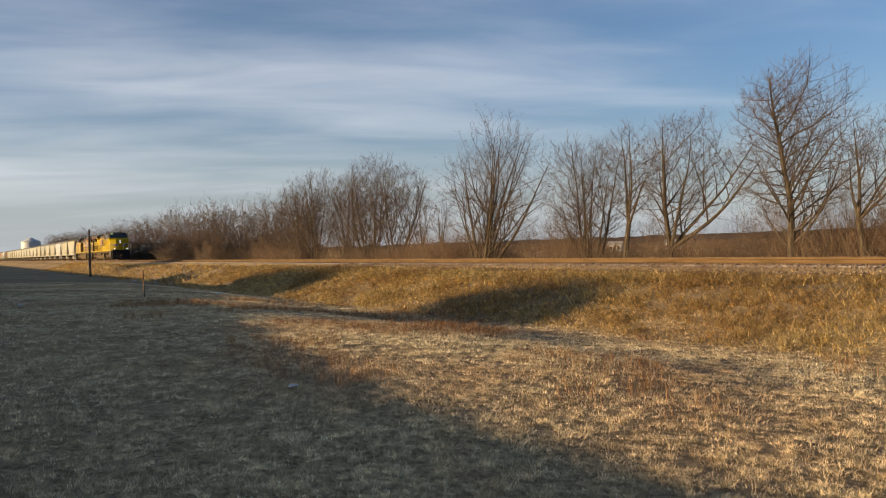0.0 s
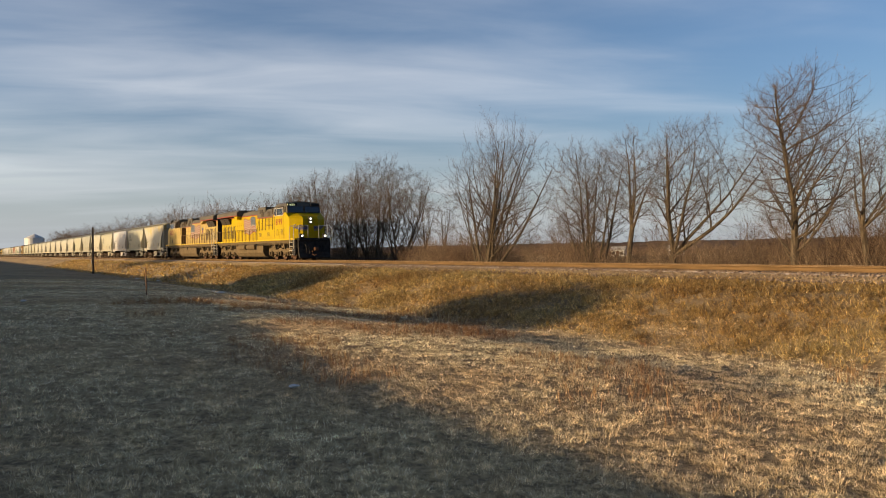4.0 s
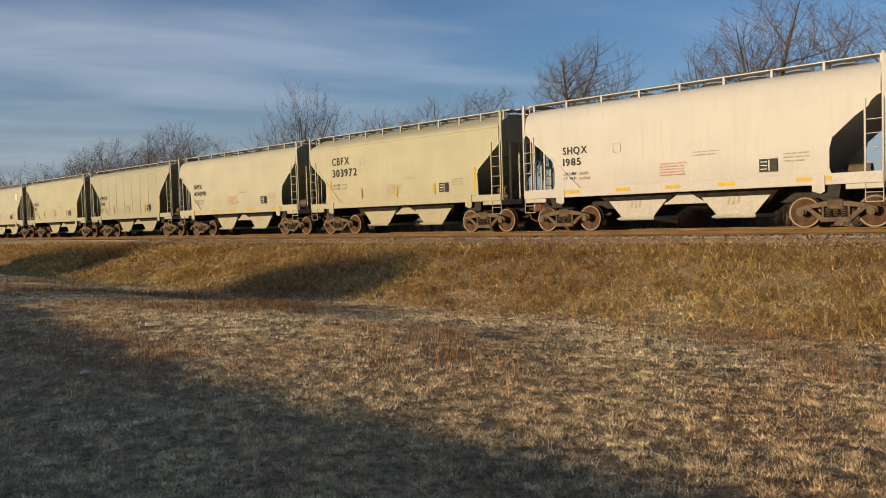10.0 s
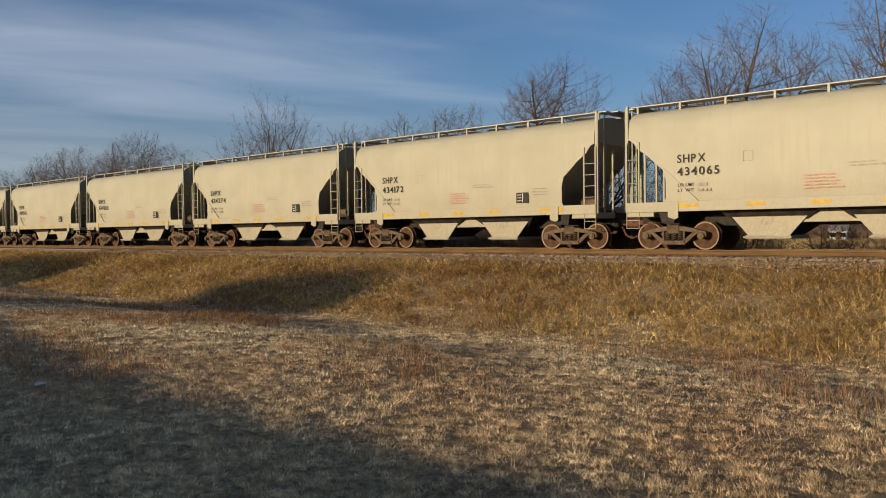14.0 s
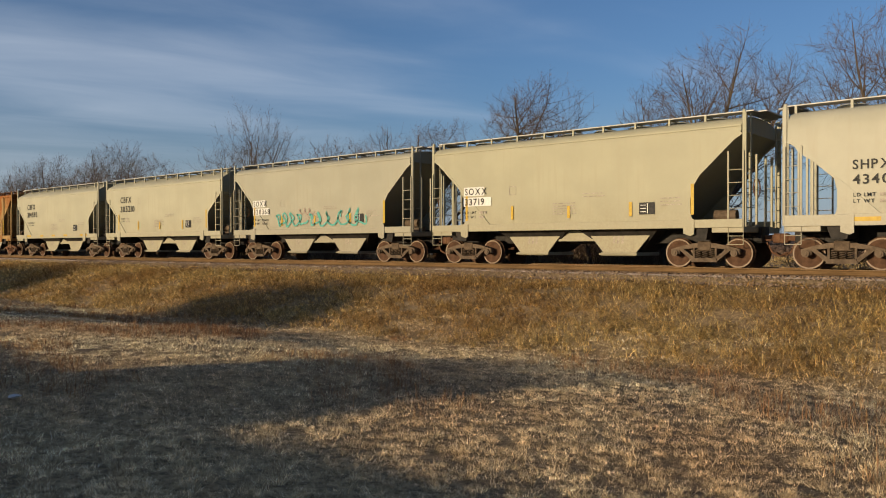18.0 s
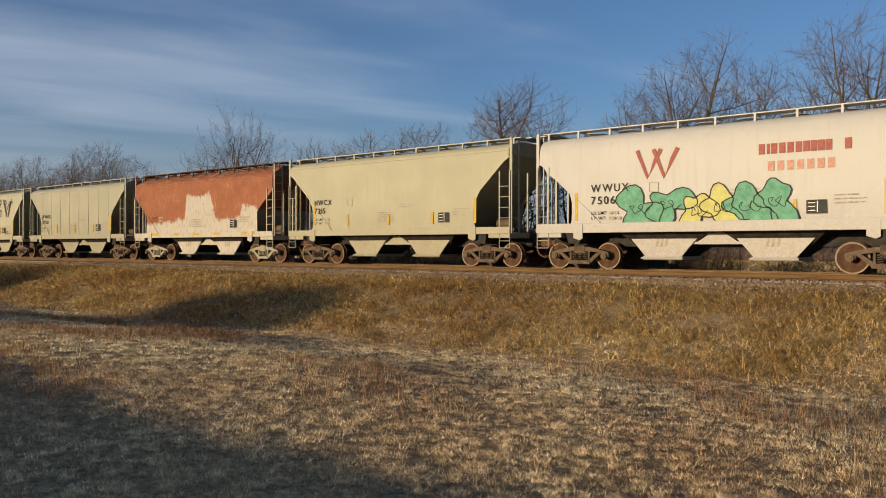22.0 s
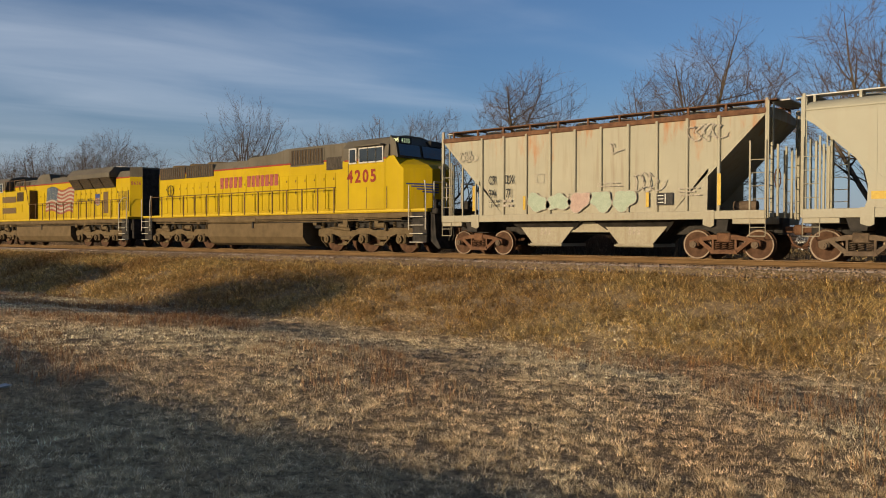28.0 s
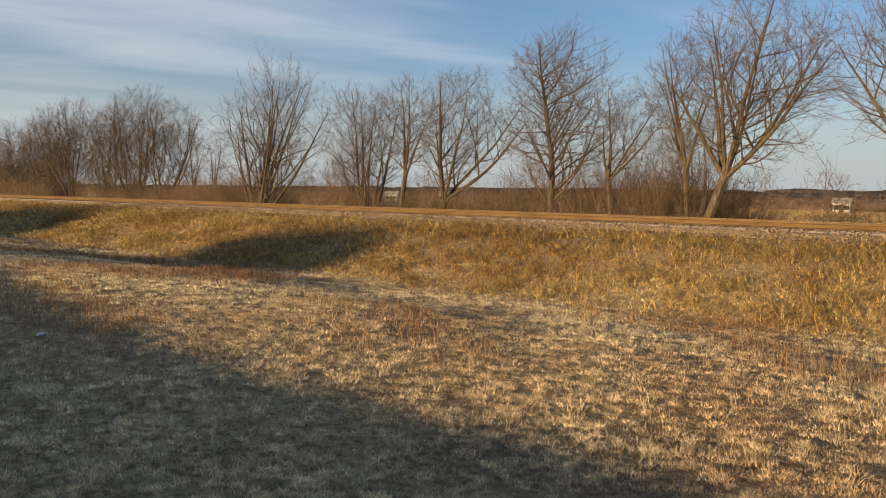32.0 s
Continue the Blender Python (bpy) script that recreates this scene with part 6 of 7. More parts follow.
def slope_radiator(thing, bx, pr, tube, words, grille, louvre, S):
    """Body fittings of the newer type with flared radiators."""
    F = S["facing"]
    x0, x1 = -8.5, -3.3
    a, b = min(F * x0, F * x1), max(F * x0, F * x1)
    part("radiator_housing", Shape().cross([(-1.42, 4.0), (1.42, 4.0), (1.42, 4.25), (1.1, 4.6), (-1.1, 4.6), (-1.42, 4.25)], a, b), P_UPGREY, thing, "grey flared radiator housing")
    for i in range(4):
        u0, u1 = x0 + 0.1 + i * 1.27, x0 + 1.27 + i * 1.27
        c, d = F * u0, F * u1
        sc = part("radiator_screen", Shape().add([(c, -1.02, 3.42), (d, -1.02, 3.42), (d, -1.4, 4.02), (c, -1.4, 4.02), (c, -0.98, 3.42), (d, -0.98, 3.42), (d, -0.98, 4.02), (c, -0.98, 4.02)],
                                                    [(0, 1, 2, 3), (0, 3, 7, 4), (1, 5, 6, 2), (0, 4, 5, 1)]), M_GRILLE, thing, "dark slanted radiator screen")
        for k in range(9):
            u = u0 + (u1 - u0) * (k + 0.5) / 9
            part("slat", Shape().add([(F * u - 0.012, -1.03, 3.44), (F * u + 0.012, -1.03, 3.44), (F * u + 0.012, -1.41, 4.0), (F * u - 0.012, -1.41, 4.0)], [(0, 1, 2, 3)]), M_LOUVRE, sc)
    for u in (-7.6, -5.9, -4.2):
        part("radiator_fan", Shape().cyl((F * u, 0, 4.58), (F * u, 0, 4.68), 0.62, 20).cyl((F * u, 0, 4.68), (F * u, 0, 4.71), 0.3, 12), M_GALV, thing)
    pr("engine_hatch", [(-0.1, 3.95), (1.9, 3.95), (1.9, 4.4), (1.4, 4.6), (0.2, 4.6)], -0.93, 0.93, P_UPGREY)
    bx("exhaust", -0.9, -0.1, -0.4, 0.4, 4.25, 4.5, M_DARK, 0.04)
    h = part("horn", Shape().cyl((F * -1.9, 0, 4.3), (F * -1.9, 0, 4.62), 0.04, 8), M_DARK, thing)
    for k in (-0.3, 0.0, 0.3):
        tube("trumpet", [(-1.7, k, 4.66), (-2.3, k, 4.66)], 0.06, M_DARK, h)
    for z0, z1 in ((2.12, 2.5), (2.85, 3.25)):
        grille("intake_grille", 3.9, 6.1, z0, z1, -WIDE + 0.01, M_LOUVRE, 0)
    grille("intake_grille", 2.75, 3.75, 2.9, 3.5, -WIDE + 0.01, M_GRILLE, 8)
    bx("cabinet_door", 2.95, 3.5, -WIDE - 0.012, -WIDE + 0.02, 2.2, 2.7, P_UPY, 0.008)
    louvre("louvre", 7.55, 8.2, 2.1, 2.5, -WIDE - 0.006, 6)
    pr("access_door", [(6.75, 1.8), (9.4, 1.8), (8.9, 2.62), (6.75, 2.62)], -WIDE - 0.008, -WIDE, P_UPY)
    for u in (3.0, 4.2, 5.4):
        bx("roof_grille", u, u + 0.9, -HOOD - 0.01, -HOOD + 0.02, 3.98, 4.22, M_GRILLE, 0.005)
    grille("rear_grille", -9.85, -8.7, 2.05, 3.2, -HOOD - 0.005, M_GRILLE, 9)
    grille("hood_vent", -7.55, -7.0, 1.95, 3.2, -HOOD - 0.02, M_LOUVRE, 0)
    words("slogan", "BUILDING", -3.8, -4.75, 2.72, 0.16, -HOOD - 0.03, M_INK)
    words("slogan", "AMERICA", -4.9, -5.8, 2.72, 0.16, -HOOD - 0.03, M_INK)
    shield(pr, bx, -6.3, 2.5, -HOOD - 0.03)
    # angled rear corners with their own numbers
    t = S["tail"]
    cn = part("rear_corner", Shape().slab([(F * t, -HOOD), (F * t, HOOD), (F * (t - 0.45), 0.5), (F * (t - 0.45), -0.5)], 1.7, 3.95), S["paint"], thing)
    part("rear_corner_roof", Shape().slab([(F * t, -HOOD), (F * t, HOOD), (F * (t - 0.45), 0.5), (F * (t - 0.45), -0.5)], 3.95, 4.5), P_UPGREY, thing)
    ang = math.degrees(math.atan2(0.48, 0.45))
    part("rear_number", lettering(S["number"], 0, 0, 0, 0.2, 0.85), M_INKRED, cn, at=pose(F * t + 0.04, -HOOD + 0.03, 3.5, 0, 0, ang))
    bx("rear_sheet", t - 0.48, t - 0.45, -0.5, 0.5, 1.7, 4.4, M_DARK, 0)


def flush_radiator(thing, bx, pr, tube, words, grille, louvre, S):
    """Body fittings of the older type with flush radiators and roof fans."""
    F = S["facing"]
    for u0, u1 in ((-9.1, -6.7), (-6.6, -4.2)):
        grille("radiator_screen", u0, u1, 3.6, 4.22, -HOOD - 0.015, M_GRILLE, 12)
    for u in (-8.2, -6.6, -5.0):
        part("radiator_fan", Shape().cyl((F * u, 0, 4.2), (F * u, 0, 4.36), 0.72, 20, 0.66).cyl((F * u, 0, 4.36), (F * u, 0, 4.40), 0.3, 12), M_LOCODIRT, thing)
    pr("fan_hatch", [(-1.4, 3.95), (5.4, 3.95), (5.4, 4.55), (1.4, 4.55), (0.6, 4.4), (-1.4, 4.32)], -HOOD + 0.02, HOOD - 0.02, P_UPGREY)
    grille("brake_grid", 1.75, 3.85, 3.78, 4.45, -HOOD - 0.01, M_GRILLE, 12)
    bx("grid_frame", 1.68, 3.92, -HOOD - 0.006, -HOOD + 0.01, 3.72, 4.52, P_UPGREY, 0.01)
    grille("cab_vent", 4.1, 5.3, 3.46, 4.0, -HOOD - 0.02, M_GRILLE, 0)
    # the road's name, as plain red blocks of its size
    xs = [-3.6 + 0.37 * i for i in range(5)] + [-1.45 + 0.34 * i for i in range(7)]
    for x in xs:
        z = 2.95
        pr("name_block", [(x, z), (x + 0.26, z), (x + 0.26, z + 0.52), (x, z + 0.52)], -HOOD - 0.03, -HOOD - 0.024, M_INKRED, None, "red painted block")
    part("hand_brake", shared(("brake_wheel",), brake_wheel), M_DARK, thing, at=pose(F * -8.0, -HOOD - 0.06, 3.0, 0, 0, 90))
    for i in range(3):
        bx("engine_door", -3.0 + i * 1.4, -2.3 + i * 1.4, -HOOD - 0.024, -HOOD, 1.85, 2.7, S["paint"], 0.006)
    bx("upper_tank", -4.05, -0.2, -1.44, -1.2, 1.24, 1.56, M_LOCODIRT, 0.08)
    tube("horn", [(-2.4, 0, 4.3), (-2.4, 0, 4.5), (-1.9, 0, 4.5)], 0.06, M_DARK)


LOCOS = [
    dict(kind="wide", facing=1, number="8199", paint=P_UPY, nose=9.5, tail=-10.6, tank=(-4.6, 3.0), trucks=(-7.45, 6.5), cabinet=(1.75, 5.8, 2.52), raised_rail=(2.5, 3.5),
         number_x=(6.27, 7.68), flag=(-3.5, -0.2, 2.2, 3.85), detail=wide_radiator, rad_front=-4.2, blower=0.3, cab_vents=(4.05,), reservoirs=((-3.3, -1.4), (-0.9, 1.2)), wide_lower=True, lit=True,
         label="bright yellow and grey diesel locomotive with lit headlights and painted flag", at=NEAR * 8.33 - 9.5),
    dict(kind="wide", facing=-1, number="5825", paint=P_UPOLD, nose=9.75, tail=-10.2, tank=(-3.7, 3.9), trucks=(-6.9, 6.75), cabinet=(2.75, 5.8, 3.6), raised_rail=(3.6, 4.3),
         number_x=(8.3, 6.55), flag=(-3.5, 0.3, 2.15, 3.8), detail=wide_radiator, rad_front=-5.1, blower=0.0, cab_vents=(2.3, 3.2), number_z=2.86,
         label="dusty sun-faded yellow diesel locomotive with a painted flag", at=NEAR * 6.455 + 9.5),
    dict(kind="flush", facing=1, number="4205", paint=P_UPY, nose=9.3, tail=-9.2, tank=(-4.0, 3.1), trucks=(-6.9, 6.6), cabinet=(5.3, 5.8, 3.4),
         number_x=(5.9, 7.55), detail=flush_radiator, number_z=2.82, roof_z=3.88,
         label="yellow diesel locomotive with red painted blocks along its hood", at=NEAR * -11.851 - 9.6),
    dict(kind="slope", facing=-1, number="8636", paint=P_UPY, nose=9.95, tail=-10.0, tank=(-3.85, 3.9), trucks=(-6.8, 6.75), cabinet=(1.9, 6.3, 3.6), raised_rail=(3.6, 4.3),
         number_x=(8.6, 6.9), flag=(-3.3, 0.45, 1.95, 3.75), detail=slope_radiator, number_z=2.98,
         label="clean bright yellow diesel locomotive with a painted flag at the rear", at=NEAR * -13.73 + 9.6),
]
for s_ in LOCOS:
    train.append((build_loco(s_), s_["at"]))


# ---- bare winter trees ----
def grow_tree(seed, crown, fork=None, limbs=6, leader=None, girth=0.15, gaps=(0.46, 0.34), step=0.40, spur=0.11, twig=0.0042, long=0.66, spread=1.1, bare=0.13):
    """Stems aim into the crown, limbs and branches leave them at sharp angles and curve upwards until they reach the crown's edge; fine twigs clothe the outer wood."""
    rng = random.Random(seed)
    cen, rad = Vector(crown[0]), Vector(crown[1])
    segments, base, end = [], [], []

    def room(p, d):
        o = Vector((p[i] - cen[i]) / rad[i] for i in range(3))
        e = Vector(d[i] / rad[i] for i in range(3))
        a, b, c = e.dot(e), o.dot(e), o.dot(o) - 1
        disc = b * b - a * c
        return 0.0 if disc <= 0 else max(0.0, (-b + math.sqrt(disc)) / a)

    def aside(d, angle, turn):
        u = d.orthogonal().normalized()
        w = d.cross(u)
        return (d * math.cos(angle) + (u * math.cos(turn) + w * math.sin(turn)) * math.sin(angle)).normalized()

    def spurs(p, d, n_sub):
        q = (aside(d, radians(rng.uniform(18, 58)), rng.uniform(0, 6.283)) + Vector((0, 0, 0.22))).normalized()
        size = rng.uniform(0.35, 1.15) * long
        base.append(p)
        end.append(p + q * size)
        for _ in range(n_sub):
            b = p + q * size * rng.uniform(0.2, 0.85)
            e = (aside(q, radians(rng.uniform(20, 50)), rng.uniform(0, 6.283)) + Vector((0, 0, 0.12))).normalized()
            base.append(b)
            end.append(b + e * size * rng.uniform(0.25, 0.6))

    def branch(p, d, length, r0, level, free):
        n = max(2, round(length / (step * (1.0 if level < 2 else 0.75))))
        wob, lift = ((0.04, 0.03), (0.08, 0.05), (0.12, 0.055))[level]
        pts, r = [(p, d, r0)], r0
        for i in range(n):
            d = (d + Vector((rng.gauss(0, wob), rng.gauss(0, wob), rng.gauss(0, wob) + lift))).normalized()
            q, r1 = p + d * (length / n), max(0.005, r0 * (1 - (0.8 if level else 0.86) * (i + 1) / n))
            segments.append((p, q, r, r1))
            p, r = q, r1
            pts.append((p, d, r))
        # side shoots
        at = free * length * rng.uniform(0.8, 1.2)
        turn = rng.uniform(0, 6.283)
        while level < 2 and at < length * 0.97:
            f = at / length * n
            i = min(n - 1, int(f))
            b, g = pts[i][0].lerp(pts[i + 1][0], f - i), pts[i][2] + (pts[i + 1][2] - pts[i][2]) * (f - i)
            turn += 2.4 + rng.uniform(-0.5, 0.5)
            go = aside(pts[i][1], radians(rng.uniform(32, 66)) * spread, turn)
            size = min(room(b, go) * rng.uniform(0.72, 1.06), length * (0.62, 0.7)[level] * rng.uniform(0.55, 1.0) * (1.2 - 0.45 * at / length))
            if size > 0.3:
                branch(b, go, size, min(0.6 * g, 0.006 + 0.0115 * size), level + 1, 0.12)
            at += gaps[level] * rng.uniform(0.6, 1.5)
        if level:
            at = length * (0.45 if level == 1 else 0.2)
            while at < length:
                f = at / length * n
                i = min(n - 1, int(f))
                spurs(pts[i][0].lerp(pts[i + 1][0], f - i), pts[i][1], rng.randint(0, 2))
                at += spur * rng.uniform(0.5, 1.5)
        for _ in range(2):
            spurs(p, d, 1)

    foot = Vector((0.0, 0.0, -0.25))
    if leader is not None:
        top = Vector(leader)
        branch(foot, (top - foot).normalized(), (top - foot).length, girth, 0, bare)
    else:
        start = foot
        if fork is not None:
            start = Vector(fork)
            mid = foot.lerp(start, 0.5) + Vector((rng.uniform(-0.06, 0.06), 0, 0))
            segments.append((foot, mid, girth * 1.25, girth))
            segments.append((mid, start, girth, girth * 0.95))
        for m in range(limbs):
            k = max(-0.92, min(0.92, (m + 0.5) / limbs * 2 - 1 + rng.uniform(-0.12, 0.12)))
            aim = cen + Vector((rad.x * 0.95 * k, rad.y * rng.uniform(-0.75, 0.75), rad.z * (0.84 * math.sqrt(max(0.05, 1 - 0.95 * k * k)) - (0.3 if abs(k) > 0.6 else 0.0)) * rng.uniform(0.75, 1.05)))
            p = start + (Vector((0.16 * k, rng.uniform(-0.12, 0.12), 0)) if fork is None else Vector((0, 0, -0.05)))
            way = aim - p
            branch(p, Vector((way.x * 1.35, way.y * 1.3, way.z)).normalized(), way.length, girth * rng.uniform(0.45, 0.72), 0, bare)
    return segments, np.array(base), np.array(end), twig


def tubes(segments, name):
    v, f = [], []
    for p, q, r0, r1 in segments:
        n = 7 if r1 > 0.05 else (5 if r1 > 0.018 else 3)
        k = len(v)
        p, q = Vector(p), Vector(q)
        a = (q - p).normalized()
        u = a.orthogonal().normalized()
        w = a.cross(u)
        q = q + a * r1 * 0.5
        for c, r in ((p, r0), (q, r1)):
            for j in range(n):
                t = 2 * math.pi * j / n
                v.append(c + (u * math.cos(t) + w * math.sin(t)) * r)
        f += [(k + j, k + (j + 1) % n, k + n + (j + 1) % n, k + n + j) for j in range(n)]
    return v, f


def wood_mesh(name, v, f):
    me = bpy.data.meshes.new(name)
    me.from_pydata(v, [], f)
    me.materials.append(None)
    me.update()
    return me


def tree_template(**kw):
    segments, base, end, twig = grow_tree(**kw)
    stout = wood_mesh("trunk", *tubes([s for s in segments if s[3] > 0.02], "trunk"))
    v, f = tubes([s for s in segments if s[3] <= 0.02], "crown")
    k = len(v)
    ax = end - base
    ax /= np.linalg.norm(ax, axis=1)[:, None]
    spin = np.random.default_rng(len(base)).normal(0, 1, ax.shape)
    u = np.cross(ax, spin)
    u *= twig * 1.25 / (np.linalg.norm(u, axis=1)[:, None] + 1e-9)
    tri = np.stack([base + u, base - u, end], 1).reshape(-1, 3)
    idx = k + np.arange(3 * len(base)).reshape(-1, 3)
    return stout, wood_mesh("crown", [tuple(p) for p in v] + tri.tolist(), f + idx.tolist())


def place_tree(template, x, y, label, scale=1.0, turn=0.0, twig_mat=None, name="tree", category="tree", wide=1.0):
    thing = tagged(new(name), label, category)
    thing.matrix_basis = pose(x, y, ground_z(x, y) - 0.03, 0, 0, turn) @ Matrix.Diagonal((scale * wide, scale * wide, scale, 1))
    part("trunk", template[0], M_BARK, thing)
    part("crown", template[1], twig_mat or M_TWIG, thing)
    return thing


# the row behind the line: foot, crown's middle and half sizes (x across, z up), and the way its limbs go
def row_tree(seed, x, y, cx, cz, rx, rz, label, fork=None, **kw):
    z0 = ground_z(x, y)
    crown = ((cx - x, 0.0, cz - z0), (rx, min(rx, 3.0) * 0.8 + 0.3, rz))
    kw["fork"] = None if fork is None else (fork[0] - x, 0.1, fork[1] - z0)
    if kw.get("leader"):
        kw["leader"] = (kw["leader"][0] - x, 0.0, kw["leader"][1] - z0)
    place_tree(tree_template(seed=seed, crown=crown, **kw), x, y, label)


VASE = "bare winter tree with many grey stems fanning up from the foot"
LEANS = "bare winter tree leaning over beside the railway line"
ROUND = "bare winter tree with one straight trunk and a full rounded crown"
SLIM = "slender bare young tree behind the railway track"
row_tree(11, -44.4, 31.0, -42.9, 4.7, 6.2, 4.9, VASE, limbs=9, girth=0.2, gaps=(0.68, 0.48), long=0.8, spur=0.14)
row_tree(12, -33.6, 31.0, -34.0, 3.8, 3.1, 3.1, VASE, limbs=7, girth=0.15)
row_tree(13, -31.2, 31.2, -30.0, 4.4, 2.1, 2.7, SLIM, fork=(-30.8, 1.6), limbs=4, girth=0.14, gaps=(0.36, 0.3))
row_tree(14, -28.2, 31.0, -26.2, 4.0, 3.7, 3.0, LEANS, fork=(-27.7, 0.3), limbs=6, girth=0.19)
row_tree(15, -21.0, 31.0, -20.1, 4.6, 3.7, 3.8, ROUND, leader=(-19.6, 7.6), girth=0.2, gaps=(0.12, 0.27), spur=0.10, spread=1.2, bare=0.14)
row_tree(16, -17.5, 31.2, -16.9, 3.6, 1.9, 2.4, SLIM, fork=(-18.0, 1.4), limbs=4, girth=0.12, gaps=(0.36, 0.3))
row_tree(17, -14.1, 31.3, -14.8, 4.7, 1.5, 3.1, SLIM, fork=(-14.4, 1.8), limbs=4, girth=0.12, gaps=(0.36, 0.3))
row_tree(18, -13.6, 31.0, -11.5, 5.2, 3.6, 4.0, LEANS, fork=(-12.6, 1.5), limbs=7, girth=0.2, gaps=(0.42, 0.3))
row_tree(19, -5.7, 31.5, -6.2, 5.7, 3.4, 3.5, LEANS, fork=(-5.9, 1.6), limbs=6, girth=0.2)
row_tree(21, -65.4, 33.0, -65.2, 5.3, 5.4, 4.1, VASE, limbs=8, girth=0.17, gaps=(0.55, 0.4))
row_tree(22, -61.0, 33.2, -59.8, 4.5, 3.8, 3.4, VASE, limbs=6)
row_tree(23, -71.5, 33.5, -71.3, 4.6, 3.8, 3.6, VASE, limbs=6)
row_tree(24, -78.0, 33.0, -76.0, 5.2, 4.6, 4.3, VASE, limbs=7, gaps=(0.55, 0.4))
row_tree(25, -84.0, 33.5, -84.0, 4.9, 4.4, 4.1, VASE, limbs=7, gaps=(0.55, 0.4))
row_tree(26, -56.0, 33.0, -55.6, 2.9, 1.5, 2.5, SLIM, fork=(-56.0, 0.6), limbs=4, girth=0.09)
row_tree(27, -53.0, 33.0, -52.8, 2.7, 1.4, 2.3, SLIM, fork=(-53.0, 0.6), limbs=4, girth=0.09)
row_tree(28, 1.5, 32.0, 1.0, 5.0, 4.2, 3.8, VASE, fork=(1.4, 1.0), limbs=6)
row_tree(29, 10.0, 32.0, 10.0, 5.0, 4.7, 4.2, VASE, fork=(10, 1.0), limbs=6)

# saplings between them
T_SLIM = [tree_template(seed=40 + i, crown=((0.1, 0, 2.3), (0.95, 0.85, 1.9)), fork=(0.1 * (i - 1), 0, 0.4), limbs=3, girth=0.05, gaps=(0.3, 0.3), spur=0.14, long=0.45) for i in range(3)]
SAPLINGS = [(-47.6, 0.75), (-41.2, 0.95), (-39.3, 1.15), (-37.6, 0.9), (-35.6, 0.8), (-32.3, 0.7), (-29.3, 0.8), (-24.6, 0.85), (-23.4, 0.7), (-22.4, 0.9), (-19.6, 0.85),
            (-18.8, 0.7), (-16.4, 0.8), (-15.6, 0.9), (-14.8, 0.85), (-13.9, 0.7), (-12.7, 0.62), (-11.2, 0.6), (-10.4, 0.66), (-9.4, 0.98), (-8.4, 0.75), (-7.9, 0.64), (-50.4, 0.8),
            (-58.0, 0.9), (-63.0, 1.0), (-68.2, 1.1), (-74.0, 1.2), (-80.8, 1.2), (-3.5, 0.9), (-1.2, 0.7)]
SAPLINGS += [(-49 + 1.37 * i + 0.5 * (i * 5 % 3), 0.45 + 0.09 * (i * 7 % 5)) for i in range(28)]
for i, (x, k) in enumerate(SAPLINGS):
    place_tree(T_SLIM[i % 3], x, 31.4 + 0.55 * (i * 7 % 5), "thin bare sapling among the undergrowth behind the track", k, 77 * i, wide=1.1)
T_BUSH = [tree_template(seed=60 + i, crown=((0, 0, 2.3), (3.3, 2.5, 3.0)), limbs=12, girth=0.07, gaps=(0.7, 0.6), step=0.6, spur=0.32, twig=0.006, long=0.75, bare=0.08) for i in range(3)]
for i, (x, k) in enumerate(((-88, 1.15), (-92.5, 1.3), (-97.5, 1.4), (-103, 1.3), (-108.5, 1.2), (-114, 1.25), (-120, 1.4), (-126, 1.45), (-133, 1.4), (-140, 1.5), (-148, 1.4), (-157, 1.5), (-166, 1.4),
                            (-94.5, 1.2), (-101, 1.25), (-117, 1.2), (-130, 1.2), (-144, 1.3))):
    place_tree(T_BUSH[i % 3], x, 33.5 + 1.5 * (i % 3), "dense bare thicket of red-brown twigs beside the railway", k * 1.36, 50 * i, M_BRUSH if x < -110 else M_TWIG, "thicket", "thicket")
for i, (x, k) in enumerate(((-47.5, 0.5), (-42.5, 0.45), (-38.6, 0.62), (-30.2, 0.5), (-24.8, 0.5), (-22.8, 0.6), (-19.2, 0.62), (-17.0, 0.7), (-15.4, 0.75), (-14.0, 0.8), (-12.6, 0.5), (-8.8, 0.35), (-6.4, 0.4),
                            (-51.5, 0.45), (-57.5, 0.55), (-63.0, 0.6), (-68.5, 0.7), (-74.5, 0.7), (-81.0, 0.8))):
    place_tree(T_BUSH[i % 3], x, 32.6 + 0.5 * (i % 3), "low bare bush of red-brown twigs under the trees", k * 1.4, 130 * i, M_BRUSH, "bush", "bush", 0.8)
T_FAR = tree_template(seed=71, crown=((0, 0, 5.8), (4.4, 4.0, 4.4)), fork=(0, 0, 1.2), limbs=7, girth=0.22, gaps=(0.9, 0.8), step=0.9, spur=0.5, twig=0.014, long=1.2)
for i in range(16):
    x = -176 - 15 * i - (i % 3) * 4
    place_tree(T_FAR, x, 36 + (i * 7) % 9, "bare tree in the far row along the railway", 0.95 + 0.07 * ((i * 5) % 4) + 0.012 * i, 47 * i, M_BRUSH, wide=1.25)
for i in range(5):
    place_tree(T_FAR, -470 - 22 * i, 75 + 9 * (i % 3), "bare tree in the distance before the curve of the line", 1.7 + 0.2 * (i % 2), 80 * i, M_BRUSH)


